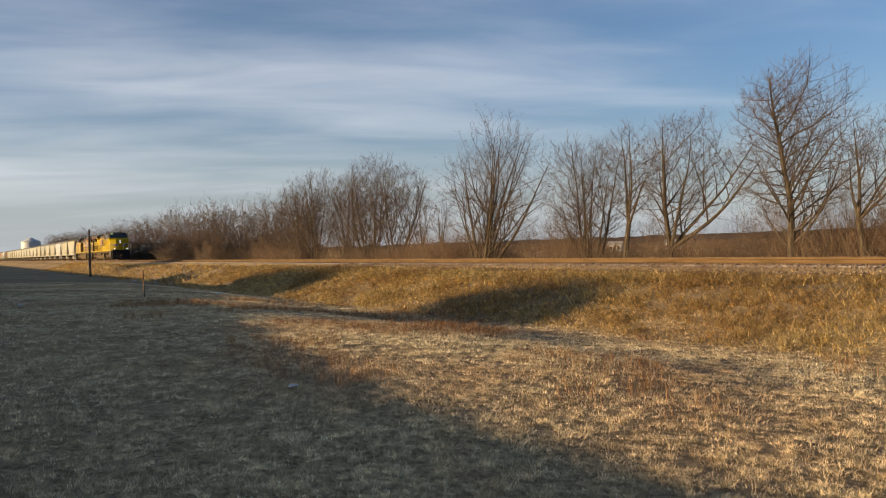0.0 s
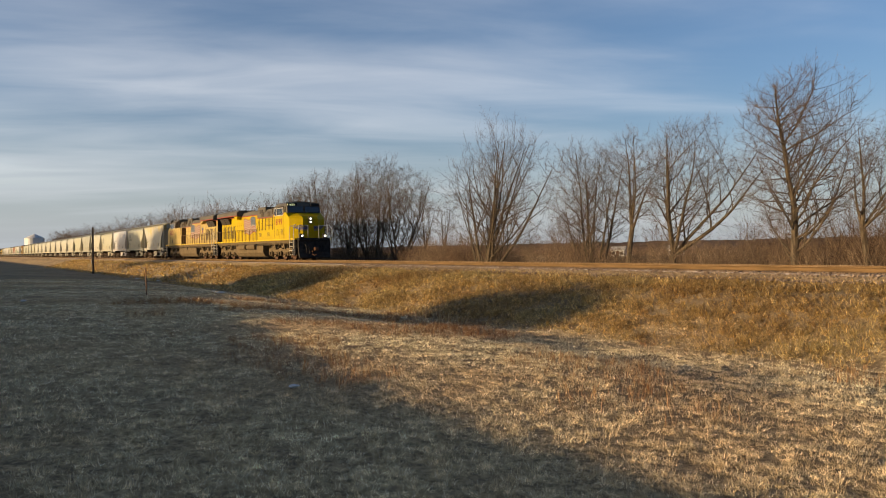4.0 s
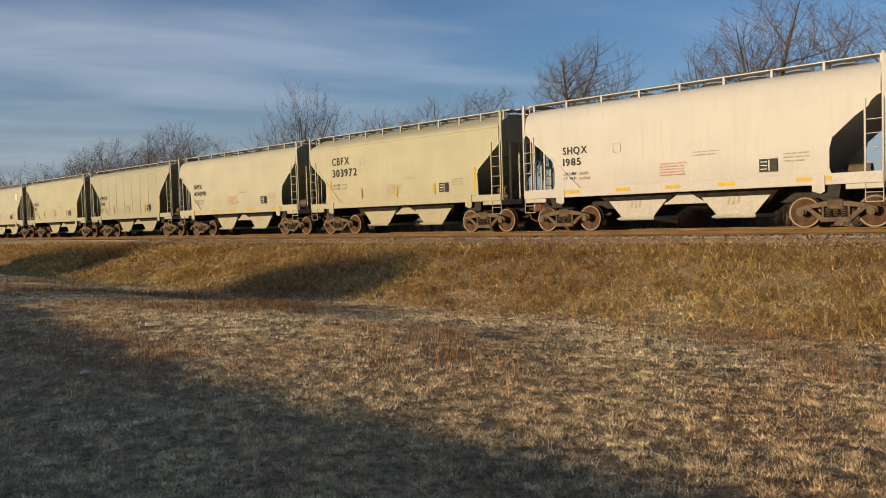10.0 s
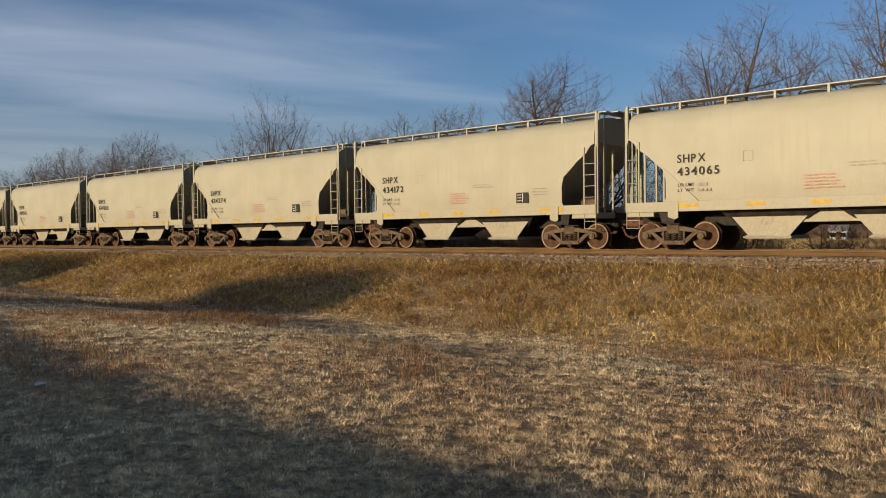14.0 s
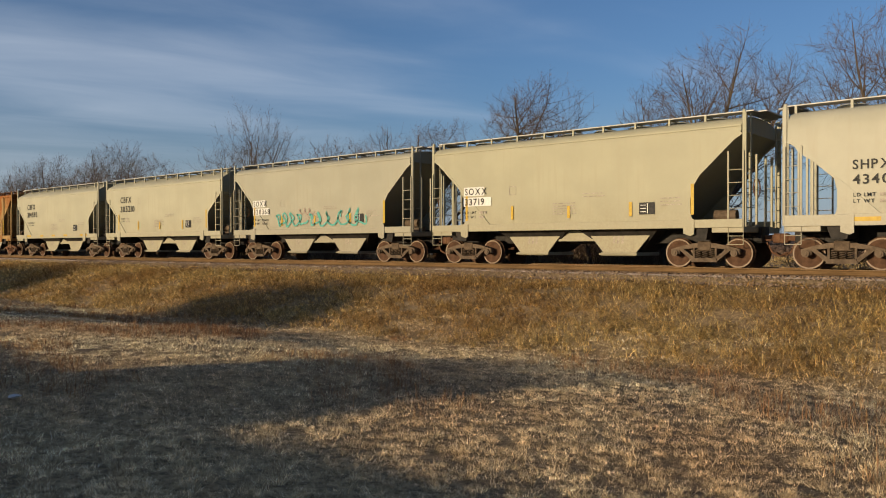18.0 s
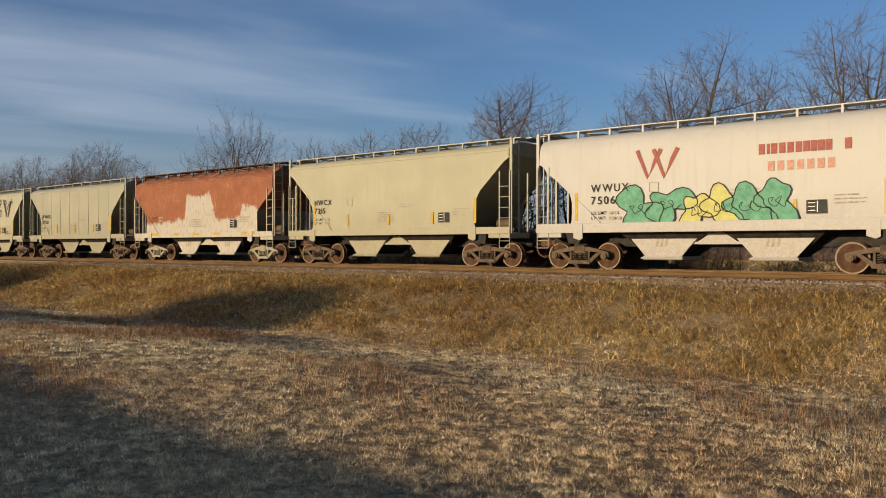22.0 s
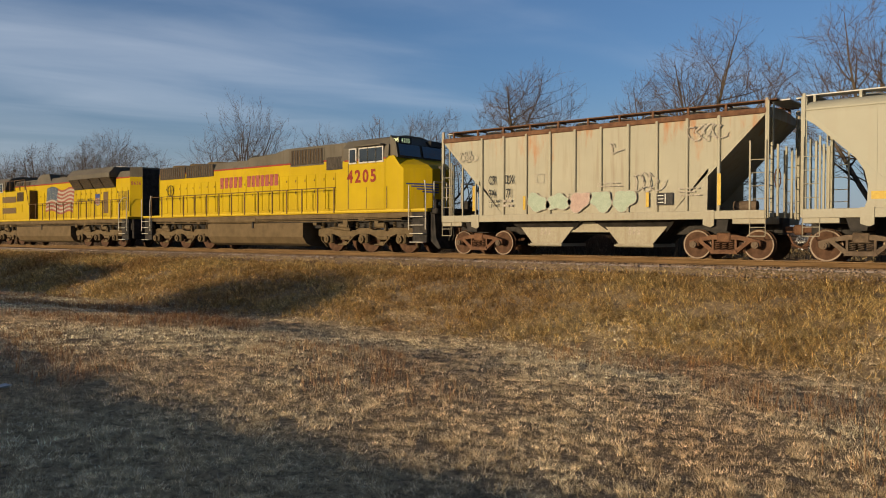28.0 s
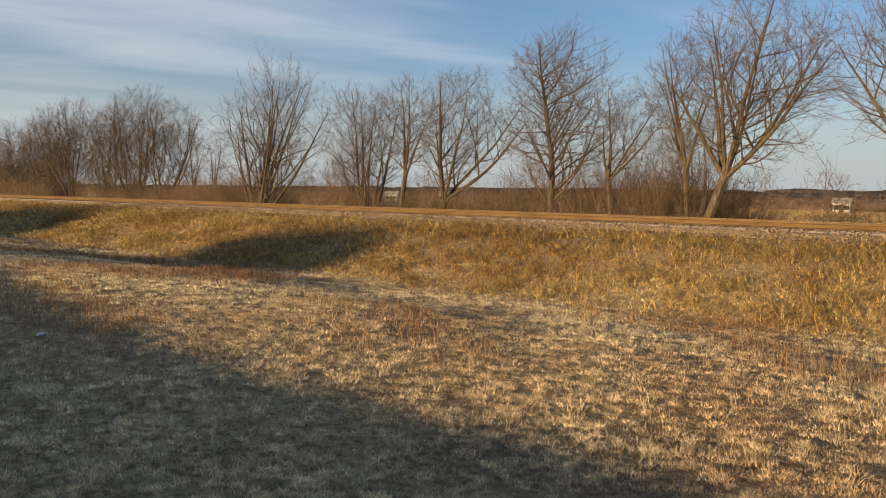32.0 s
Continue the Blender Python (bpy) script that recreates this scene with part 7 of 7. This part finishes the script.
def build_brush():
    """Undergrowth below the trees: thin upright stems and twigs in many small tufts."""
    rng = np.random.default_rng(12)
    n = 26000
    x = np.concatenate([rng.uniform(-180, -50, n // 2), rng.uniform(-60, 12, n - n // 2)])
    y = rng.uniform(29.0, 39, n)
    clump = np.array([noise.noise(Vector((a * 0.13, b * 0.2, 9.0))) for a, b in zip(x, y)])
    open_ = np.clip((x + 13.5) / 2, 0, 1)
    keep = (clump - 0.4 * open_ > -0.25) & (y > 30 - 2 * clump)
    x, y, clump = x[keep], y[keep], clump[keep]
    n = len(x)
    z = np.array([ground_z(a, b) for a, b in zip(x, y)])
    dense = np.exp(-((x + 16.2) / 2.6) ** 2)
    h = 0.8 * (0.6 + rng.uniform(0.4, 2.1, n)) * (1 + 0.8 * np.clip((-x - 60) / 30, 0, 1) + 0.7 * dense) * (1 + np.clip(clump, 0, 0.5)) * np.where(x > -13, 0.6, 1.0) * np.where((x > -60) & (x < -18), 1.3, 1.0)
    wide = 1 + np.clip((-x - 50) / 60, 0, 1.6)
    k = 0
    parts_v, parts_f = [], []
    foot = np.stack([x, y, z], -1)
    a = rng.uniform(0, 6.283, n)
    knee = foot + np.stack([np.cos(a) * h * 0.18, np.sin(a) * h * 0.18, h * 0.55], -1)
    for s in range(6):
        b = a + rng.normal(0, 0.9, n)
        top = knee + np.stack([np.cos(b) * h * rng.uniform(0.05, 0.4, n), np.sin(b) * h * 0.3, h * rng.uniform(0.1, 0.5, n)], -1)
        p, q, w = (foot, knee, 0.008) if s == 0 else (foot + (knee - foot) * rng.uniform(0.4, 1.0, (n, 1)), top, 0.0055)
        side = np.stack([w * wide, 0.5 * w * wide, np.zeros(n)], -1)
        parts_v.append(np.stack([p - side, p + side, q], 1).reshape(-1, 3))
        parts_f.append(np.arange(k, k + 3 * n).reshape(-1, 3))
        k += 3 * n
    tri_object("brush", np.concatenate(parts_v), np.concatenate(parts_f), M_BRUSH, "tangled red-brown winter undergrowth below the trees", "undergrowth")


build_brush()


# ---- far woods on the skyline, joined ----
def build_far_woods():
    rng = np.random.default_rng(3)
    vs, fs, k = [], [], 0
    for dist, top_z, deep, step in ((235, 1.7, 9, 0.8), (300, 2.9, 12, 1.0), (420, 4.6, 16, 1.4), (640, 7.4, 25, 2.0)):
        xs = np.arange(-1500, 340, step)
        n = len(xs)
        mid = np.array([dist + 45 * noise.noise(Vector((x * 0.005, dist, 0))) for x in xs])
        big = np.array([noise.noise(Vector((x * 0.018, dist * 0.1, 5))) + 0.5 * noise.noise(Vector((x * 0.07, dist * 0.1, 2))) for x in xs])
        crest = top_z * (1 + 0.38 * big) + rng.uniform(-0.3, 0.3, n) * 0.13 * top_z
        rows = []
        for off, k_z in ((-deep, -3.0), (-0.8 * deep, 0.35), (-0.4 * deep, 0.75), (0.0, 1.0), (deep, -3.0)):
            wob = rng.uniform(-1, 1, n) * 0.12 * deep
            zz = np.full(n, -3.0) if k_z < 0 else -1.9 + (crest + 1.9) * (k_z + rng.uniform(-0.05, 0.05, n) * (k_z < 1))
            rows.append(np.stack([xs + rng.uniform(-0.3, 0.3, n) * step, mid + off + wob, zz], -1))
        v = np.stack(rows, 0)
        i = np.arange(n - 1)
        for r in range(4):
            a = k + r * n + i
            fs.append(np.stack([a, a + 1, a + 1 + n], -1))
            fs.append(np.stack([a, a + 1 + n, a + n], -1))
        vs.append(v.reshape(-1, 3))
        k += 5 * n
    tri_object("far_woods", np.concatenate(vs), np.concatenate(fs), M_FAR, "brown leafless woods along the far skyline", "woods")


build_far_woods()


def build_house(x, y, w, d, h, turn, label):
    house = tagged(new("house"), label, "house")
    house.matrix_basis = pose(x, y, ground_z(x, y) - 0.1, 0, 0, turn)
    part("wall", Shape().box(-w / 2, -d / 2, 0, w / 2, d / 2, h, 0.04), M_WHITE, house, "white clapboard walls")
    roof = Shape().cross([(-d / 2 - 0.4, h - 0.1), (0, h + d * 0.3), (d / 2 + 0.4, h - 0.1), (d / 2 + 0.4, h + 0.1), (0, h + d * 0.3 + 0.2), (-d / 2 - 0.4, h + 0.1)], -w / 2 - 0.4, w / 2 + 0.4)
    part("roof", roof, M_GALV, house, "low grey pitched roof")
    part("gable", Shape().cross([(-d / 2, h), (0, h + d * 0.3), (d / 2, h)], -w / 2 + 0.01, -w / 2 + 0.1), M_WHITE, house)
    part("gable", Shape().cross([(-d / 2, h), (0, h + d * 0.3), (d / 2, h)], w / 2 - 0.1, w / 2 - 0.01), M_WHITE, house)
    for k in (-0.3, 0.3):
        part("window", Shape().box(w * k - 0.6, -d / 2 - 0.04, h * 0.35, w * k + 0.6, -d / 2 + 0.02, h * 0.8, 0.02), M_GLASS, house)
    part("door", Shape().box(-0.5, -d / 2 - 0.04, 0.1, 0.5, -d / 2 + 0.02, 2.1, 0.02), M_RUST, house)


for x, y, w, turn in ((-54, 205, 3.6, 8), (-203, 200, 4.5, 30), (-177, 200, 4.5, 30)):
    build_house(x, y, w, 4.0, 2.3, turn, "small white farm building in the distance beyond the fields")


def build_silo():
    silo = tagged(new("silo"), "white cylindrical grain silo in the far distance", "silo")
    silo.matrix_basis = pose(-590, 45, ground_z(-590, 45), 0, 0, 0)
    part("silo_body", Shape().cyl((0, 0, -0.5), (0, 0, 13.5), 6.0, 24), M_WHITE, silo)
    part("silo_roof", Shape().cyl((0, 0, 13.5), (0, 0, 16.2), 6.2, 24, 0.7), M_WHITE, silo)


build_silo()


# ---- posts and litter in the field ----
def build_posts():
    post = tagged(new("fence_post"), "rusty steel T-section fence post standing in the turf", "fence post")
    post.matrix_basis = pose(-35.0, 6.9, 0.036 - 1.62, 1.0, -1.5, 20)
    part("flange", Shape().box(-0.028, -0.004, 0, 0.028, 0.004, 1.62), M_RUST, post)
    part("web", Shape().box(-0.004, 0.004, 0, 0.004, 0.036, 1.62), M_RUST, post)
    for i in range(9):
        part("stud", Shape().box(-0.012, -0.012, 0.5 + 0.12 * i, 0.012, -0.004, 0.52 + 0.12 * i), M_RUST, post)
    x, y = -105.0, 14.4
    pole = tagged(new("wooden_pole"), "weathered dark wooden pole beside the railway bank", "pole")
    pole.matrix_basis = pose(x, y, ground_z(x, y) - 0.3, 0, 0.4, 0)
    part("shaft", Shape().cyl((0, 0, 0), (0, 0, 6.0), 0.15, 12, 0.11), M_TIE, pole)
    part("cap", Shape().cyl((0, 0, 6.0), (0, 0, 6.1), 0.12, 12, 0.05), M_TIE, pole)
    part("tag", Shape().box(-0.14, -0.2, 1.5, 0.14, -0.15, 2.0, 0.01), M_WHITE, pole, "small white metal tag")


build_posts()


def build_litter():
    """Scraps of pale paper and plastic caught in the turf."""
    rng = random.Random(4)
    for x, y, k in ((-9.1, 3.5, 0.11), (-38.5, 11.0, 0.34), (-40.2, 11.2, 0.2), (-78.2, 14.6, 0.36), (-31.0, 2.0, 0.2), (-70.0, 14.7, 0.25)):
        s = Shape()
        pts = [(k * math.cos(a) * rng.uniform(0.6, 1.1), 0.6 * k * math.sin(a) * rng.uniform(0.6, 1.1), rng.uniform(0.0, 0.25) * k) for a in (0, 0.9, 1.7, 2.6, 3.5, 4.4, 5.4)]
        s.add(pts + [(0, 0, 0.35 * k), (0, 0, -0.02)], [(i, (i + 1) % 7, 7) for i in range(7)] + [((i + 1) % 7, i, 8) for i in range(7)])
        ob = tagged(part("litter", s, M_WHITE), "crumpled scrap of white litter lying on the turf", "litter")
        ob.matrix_basis = pose(x, y, ground_z(x, y) + 0.035, 0, 0, rng.uniform(0, 180))


build_litter()


# ---- grass ----
def blades(rng, x, y, z, count, h0, h1, width, bend, name, material, label, size=None):
    """Tufts of long arching blades that fall over in all directions; count blades in each."""
    n = len(x) * count
    X, Y, Z = (np.repeat(a, count) for a in (x, y, z))
    L = rng.uniform(h0, h1, n) * np.repeat(rng.uniform(0.6, 1.35, len(x)) * (1 if size is None else size), count)
    W = np.repeat(width, count) * rng.uniform(0.6, 1.3, n)
    a = rng.uniform(0, 6.283, n)
    r = rng.uniform(0, 0.10, n)
    fx, fy = X + np.cos(a) * r, Y + np.sin(a) * r
    lay = np.repeat(np.array([4.0 * noise.noise(Vector((p * 0.9, q * 0.9, 21.0))) - 1.2 for p, q in zip(x, y)]), count)
    b = np.where(rng.uniform(0, 1, n) < 0.55, lay + rng.normal(0, 0.7, n), a)
    lean = np.radians(rng.uniform(12 + 20 * (bend > 1.1), 76, n) * bend)
    droop = lean + np.radians(rng.uniform(20, 100, n) * min(bend, 1.0))
    dx, dy = np.cos(b), np.sin(b)
    mid = np.stack([fx + dx * L * 0.55 * np.sin(lean), fy + dy * L * 0.55 * np.sin(lean), Z + L * 0.55 * np.cos(lean)], -1)
    tip = mid + np.stack([dx * L * 0.45 * np.sin(droop), dy * L * 0.45 * np.sin(droop), L * 0.45 * np.cos(droop)], -1)
    tip[:, 2] = np.maximum(tip[:, 2], Z + 0.01)
    side = np.stack([-dy * W, dx * W, np.zeros(n)], -1)
    foot = np.stack([fx, fy, Z - 0.03], -1)
    v = np.stack([foot - side, foot + side, mid + side * 0.8, mid - side * 0.8, tip], 1).reshape(-1, 3)
    f = (np.array([(0, 1, 2), (0, 2, 3), (3, 2, 4)])[None] + 5 * np.arange(n)[:, None, None]).reshape(-1, 3)
    tri_object(name, v, f, material, label, "grass")


def lawn(rng, x, y, z, r, count, h0, h1, name, material, label):
    """Short matted turf: one thin leaning blade each, in small tufts."""
    n = len(x) * count
    X, Y, Z, R_ = (np.repeat(a, count) for a in (x, y, z, r))
    tuft = np.repeat(rng.uniform(0.5, 1.5, len(x)), count)
    far = np.maximum(1, R_ / 5) ** 0.9
    a, q = rng.uniform(0, 6.283, n), rng.uniform(0, 0.045, n) * far
    hump = np.repeat(np.array([noise.noise(Vector((p * 4.5, q * 4.5, 3.0))) + 0.7 * noise.noise(Vector((p * 11.0, q * 11.0, 9.0))) for p, q in zip(x, y)]), count)
    H = rng.uniform(h0, h1, n) * tuft * np.minimum(far, 1.25) * np.clip(1.0 + 1.5 * hump, 0.3, 1.7)
    fx, fy = X + np.cos(a) * q, Y + np.sin(a) * q
    lean = rng.normal(0, 0.5, (2, n)) + 0.55 * np.stack([np.cos(a), np.sin(a)])
    b = rng.uniform(0, 6.283, n)
    w = 0.0019 * far * rng.uniform(0.6, 1.4, n)
    side = np.stack([np.cos(b) * w, np.sin(b) * w, np.zeros(n)], -1)
    foot = np.stack([fx, fy, Z - 0.015], -1)
    tip = np.stack([fx + lean[0] * H, fy + lean[1] * H, Z + H * rng.uniform(0.5, 1.0, n)], -1)
    v = np.stack([foot - side, foot + side, tip], 1).reshape(-1, 3)
    tri_object(name, v, np.arange(3 * n).reshape(-1, 3), material, label, "grass")


def build_grass():
    rng = np.random.default_rng(8)
    # short turf, denser near the camera
    n = 150000
    r = 3.3 + 60 * rng.uniform(0, 1, n) ** 2.1
    th = np.radians(rng.uniform(5, 92, n))
    x, y = -r * np.sin(th), r * np.cos(th)
    ok = (y > 0.3) & (y < 17.0)
    x, y, r = x[ok], y[ok], r[ok]
    bare = np.array([noise.noise(Vector((a * 2.4, b * 2.4, 4.0))) + 0.5 * noise.noise(Vector((a * 0.6, b * 0.6, 8.0))) for a, b in zip(x, y)])
    pits = np.array([noise.noise(Vector((a * 6.5, b * 6.5, 12.0))) + 0.6 * noise.noise(Vector((a * 14.0, b * 14.0, 2.0))) for a, b in zip(x, y)])
    ok = (bare > -0.5) & (pits > -0.3)
    x, y, r = x[ok], y[ok], r[ok]
    z = np.array([ground_z(a, b) for a, b in zip(x, y)])
    lawn(rng, x, y, z, r, 13, 0.012, 0.034, "short_grass", M_SHORT, "short frosted dry winter grass across the field")
    # thin standing stalks in loose drifts
    n = 9000
    x, y = rng.uniform(-34, -0.5, n), rng.uniform(3.5, 14.8, n)
    drift = np.array([noise.noise(Vector((a * 0.22, b * 0.3, 14.0))) for a, b in zip(x, y)])
    ok = (drift > 0.12) & (y > 3.4 - 0.02 * x)
    x, y = x[ok], y[ok]
    z = np.array([ground_z(a, b) for a, b in zip(x, y)])
    blades(rng, x, y, z, 5, 0.07, 0.24, 0.0028 * np.maximum(1, np.hypot(x, y) / 12), 0.45, "weed_stalks", M_STALK, "thin red-brown dead weed stalks standing in the turf")
    # long grass on the bank: big fallen tussocks
    n = 31000
    x = -62 + 76 * rng.uniform(0, 1, n) ** 0.8
    y = 14.3 + 7.2 * rng.uniform(0, 1, n)
    clump = np.array([noise.noise(Vector((a * 0.55, b * 0.8, 2.0))) + 0.6 * noise.noise(Vector((a * 1.7, b * 1.9, 6.0))) for a, b in zip(x, y)])
    edge = np.clip((y - 14.0 - 0.5 * clump) / 1.6, 0, 1)
    ok = rng.uniform(0, 1, n) < (0.9 + 1.1 * clump) * edge
    x, y, clump = x[ok], y[ok], clump[ok]
    d = np.hypot(x, y)
    z = np.array([ground_z(a, b) for a, b in zip(x, y)])
    size = 1 + 0.7 * np.clip(clump, -0.3, 0.6) + 0.35 * np.clip(1 - np.abs(y - 15.6) / 1.2, 0, 1) * np.clip((x + 16) / 8, 0, 1)
    size = size * np.clip((22.3 - y) / 1.8, 0.3, 1)
    blades(rng, x, y, z, 8, 0.14, 0.46, 0.0054 * np.maximum(1, d / 19), 1.12, "tall_grass", M_TALL, "long tangled straw-coloured grass on the railway bank", size)
    n = 2600
    x, y = rng.uniform(-170, -60, n), rng.uniform(14.5, 20.8, n)
    z = np.array([ground_z(a, b) for a, b in zip(x, y)])
    blades(rng, x, y, z, 8, 0.16, 0.5, 0.02 * np.ones(n), 1.0, "far_bank_grass", M_TALL, "long straw-coloured grass along the distant bank")
    # rough pale grass on the fields beyond the line
    n = 8000
    x, y = rng.uniform(-110, 40, n), 27 + 200 * rng.uniform(0, 1, n) ** 1.3
    ok = (x > -0.45 * y + 2) | (y < 30)
    x, y = x[ok], y[ok]
    z = np.array([ground_z(a, b) for a, b in zip(x, y)])
    blades(rng, x, y, z, 6, 0.15, 0.45, 0.009 * np.maximum(1, y / 20), 1.0, "field_grass", M_FIELD, "pale yellow rough grass on the fields beyond the railway")

    n = 7000
    x, y = rng.uniform(-130, 45, n), rng.uniform(70, 226, n)
    z = np.array([ground_z(a, b) for a, b in zip(x, y)])
    blades(rng, x, y, z, 5, 0.3, 0.75, 0.035 * np.ones(n), 0.9, "far_field_grass", M_FIELD, "sunlit yellow stubble on the far field")

build_grass()


# ---- the unseen road side behind the camera: trees added to shade the field and the bank, and passing traffic ----
M_LEAF = plain("evergreen_leaf", (0.03, 0.05, 0.02), (0.07, 0.1, 0.04), 1.5, 0.85)
M_VAN = plain("white_van_paint", (0.6, 0.6, 0.58), (0.72, 0.72, 0.7), 2.0, 0.4)
M_TYRE = plain("tyre_rubber", (0.015, 0.015, 0.015), (0.03, 0.03, 0.03), 6.0, 0.85)
M_ROAD = plain("asphalt", (0.04, 0.04, 0.04), (0.065, 0.063, 0.06), 2.0, 0.9)


def dense_tree(x, y, low, high, half_width, seed, label):
    """An unseen cedar-like tree added to cast shade: trunk, limbs and a crown of many small leaf sprays."""
    rng = np.random.default_rng(seed)
    g = ground_z(x, y)
    thing = tagged(new("evergreen_tree"), label, "tree")
    thing.matrix_basis = pose(x, y, g)
    s = Shape().cyl((0, 0, -0.1), (0, 0, low - g + 0.5), 0.22, 9, 0.12)
    for i in range(9):
        a = 0.7 * i
        s.cyl((0, 0, low - g - 0.2 + 0.1 * i), (math.cos(a) * half_width * 0.7, math.sin(a) * 1.6, low - g + (high - low) * (0.3 + 0.05 * i)), 0.07, 6, 0.02)
    part("trunk", s, M_BARK, thing)
    n = 2300
    d = rng.normal(0, 1, (n, 3))
    d /= np.linalg.norm(d, axis=1)[:, None]
    rad = rng.uniform(0.35, 1.0, n) ** 0.5 * (0.85 + 0.25 * np.array([noise.noise(Vector(q) * 2.2 + Vector((seed, 0, 0))) for q in d]))
    c = d * rad[:, None] * np.array([half_width, 2.2, (high - low) / 2]) + np.array([0, 0, (low + high) / 2 - g])
    size = rng.uniform(0.12, 0.34, (n, 1))
    u, w = rng.normal(0, 1, (n, 3)) * size, rng.normal(0, 1, (n, 3)) * size
    v = np.stack([c - u, c + u * 0.4 + w, c + u], 1).reshape(-1, 3)
    me = bpy.data.meshes.new("crown")
    me.from_pydata(v.tolist(), [], np.arange(3 * n).reshape(-1, 3).tolist())
    me.materials.append(None)
    part("crown", me, M_LEAF, thing)


GREEN = "dense dark evergreen tree beside the road"


def throw(x, y, z, back):
    """The point from which the sun throws a shadow to x, y, z, on the line y = back."""
    k = (y - back) / -SUN_DIR.y
    return x + SUN_DIR.x * k, back, z + SUN_DIR.z * k


# each unseen tree is placed so its shade falls as a strip over the field and up the bank: its sides at the far end,
# where it begins and ends
for x0, x1, lo_y, lo_z, hi_y, hi_z, seed in ((-25.6, -16.8, 6.6, -1.15, 18.6, -0.8, 1), (-54, -38, 7.5, -1.2, 20.0, -0.55, 2), (-74, -64, 6.5, -1.1, 17.2, -1.2, 3),
                                             (-112, -92, 12.0, -1.0, 22.0, 4.8, 4), (-136, -112, 26.0, -0.8, 27.0, 3.6, 5)):
    cx, cy, zh = throw((x0 + x1) / 2, hi_y, hi_z, -72)
    zl = throw(0, lo_y, lo_z, -72)[2]
    dense_tree(cx, cy, zl, zh, (x1 - x0) / 2, seed, GREEN)

tagged(part("road", Shape().box(-900, -31, 0.4, 600, -19, 0.55, 0.0), M_ROAD), "grey asphalt highway behind the field", "road", kind="structure")


def wheel_set(thing, xs, r, y0, y1):
    for x in xs:
        for y in (y0, y1):
            w = part("wheel", Shape().cyl((0, -0.13, 0), (0, 0.13, 0), r, 18), M_TYRE, thing, at=pose(x, y, r))
            part("hub", Shape().cyl((0, -0.15, 0), (0, 0.15, 0), r * 0.55, 12), M_GALV, w)


van = tagged(new("delivery_van"), "white delivery van passing on the highway", "van")
part("body", Shape().prism([(-2.9, 0.4), (2.9, 0.4), (3.0, 1.1), (2.2, 1.35), (1.5, 2.2), (1.1, 2.52), (-2.7, 2.58), (-2.9, 2.5)], -1.0, 1.0), M_VAN, van)
part("windscreen", Shape().prism([(2.14, 1.42), (2.2, 1.42), (1.5, 2.2), (1.44, 2.2)], -0.9, 0.9), M_GLASS, van)
for y in (-1.01, 1.01):
    part("side_window", Shape().prism([(0.6, 1.4), (2.0, 1.4), (1.4, 2.15), (0.6, 2.15)], y - 0.005, y + 0.005), M_GLASS, van)
part("bumper", Shape().box(2.85, -0.98, 0.35, 3.1, 0.98, 0.6, 0.03), M_DARK, van)
wheel_set(van, (-1.9, 1.9), 0.38, -0.85, 0.85)

lorry = tagged(new("box_lorry"), "white box lorry passing on the highway", "lorry")
part("box", Shape().box(-7.0, -1.25, 0.9, 0.6, 1.25, 4.15, 0.05), M_VAN, lorry, "tall white cargo box")
part("cab", Shape().prism([(0.75, 0.6), (3.0, 0.6), (3.0, 1.5), (2.4, 1.75), (1.9, 2.75), (0.75, 2.85)], -1.15, 1.15), M_VAN, lorry)
part("windscreen", Shape().prism([(2.36, 1.8), (2.42, 1.8), (1.98, 2.65), (1.92, 2.65)], -1.05, 1.05), M_GLASS, lorry)
part("chassis", Shape().box(-6.8, -0.5, 0.55, 2.9, 0.5, 0.9, 0.02), M_DARK, lorry)
part("side_skirt", Shape().box(-6.4, -1.22, 0.3, 0.3, -1.18, 0.95, 0.01), M_DARK, lorry)
wheel_set(lorry, (-5.6, -4.4, 1.9), 0.5, -1.0, 1.0)
TRAFFIC = [(van, 18.0, -13.7, 19.0), (lorry, 29.5, -12.3, 20.5)]


# ---- what moves ----
SPEED = 0.91303 * NEAR


def motions():
    for thing, t0, x, v in TRAFFIC:
        walk(thing, [(t, pose(x + v * (t - t0), -25.0, 0.55)) for t in (0.0, 10.0, 20.0, 32.0)])
    for thing, x in train:
        walk(thing, [(t, pose(x + SPEED * (t - 16.0), TRACK_Y, 0)) for t in (0.0, 8.0, 16.0, 24.0, 32.0)])


motions()
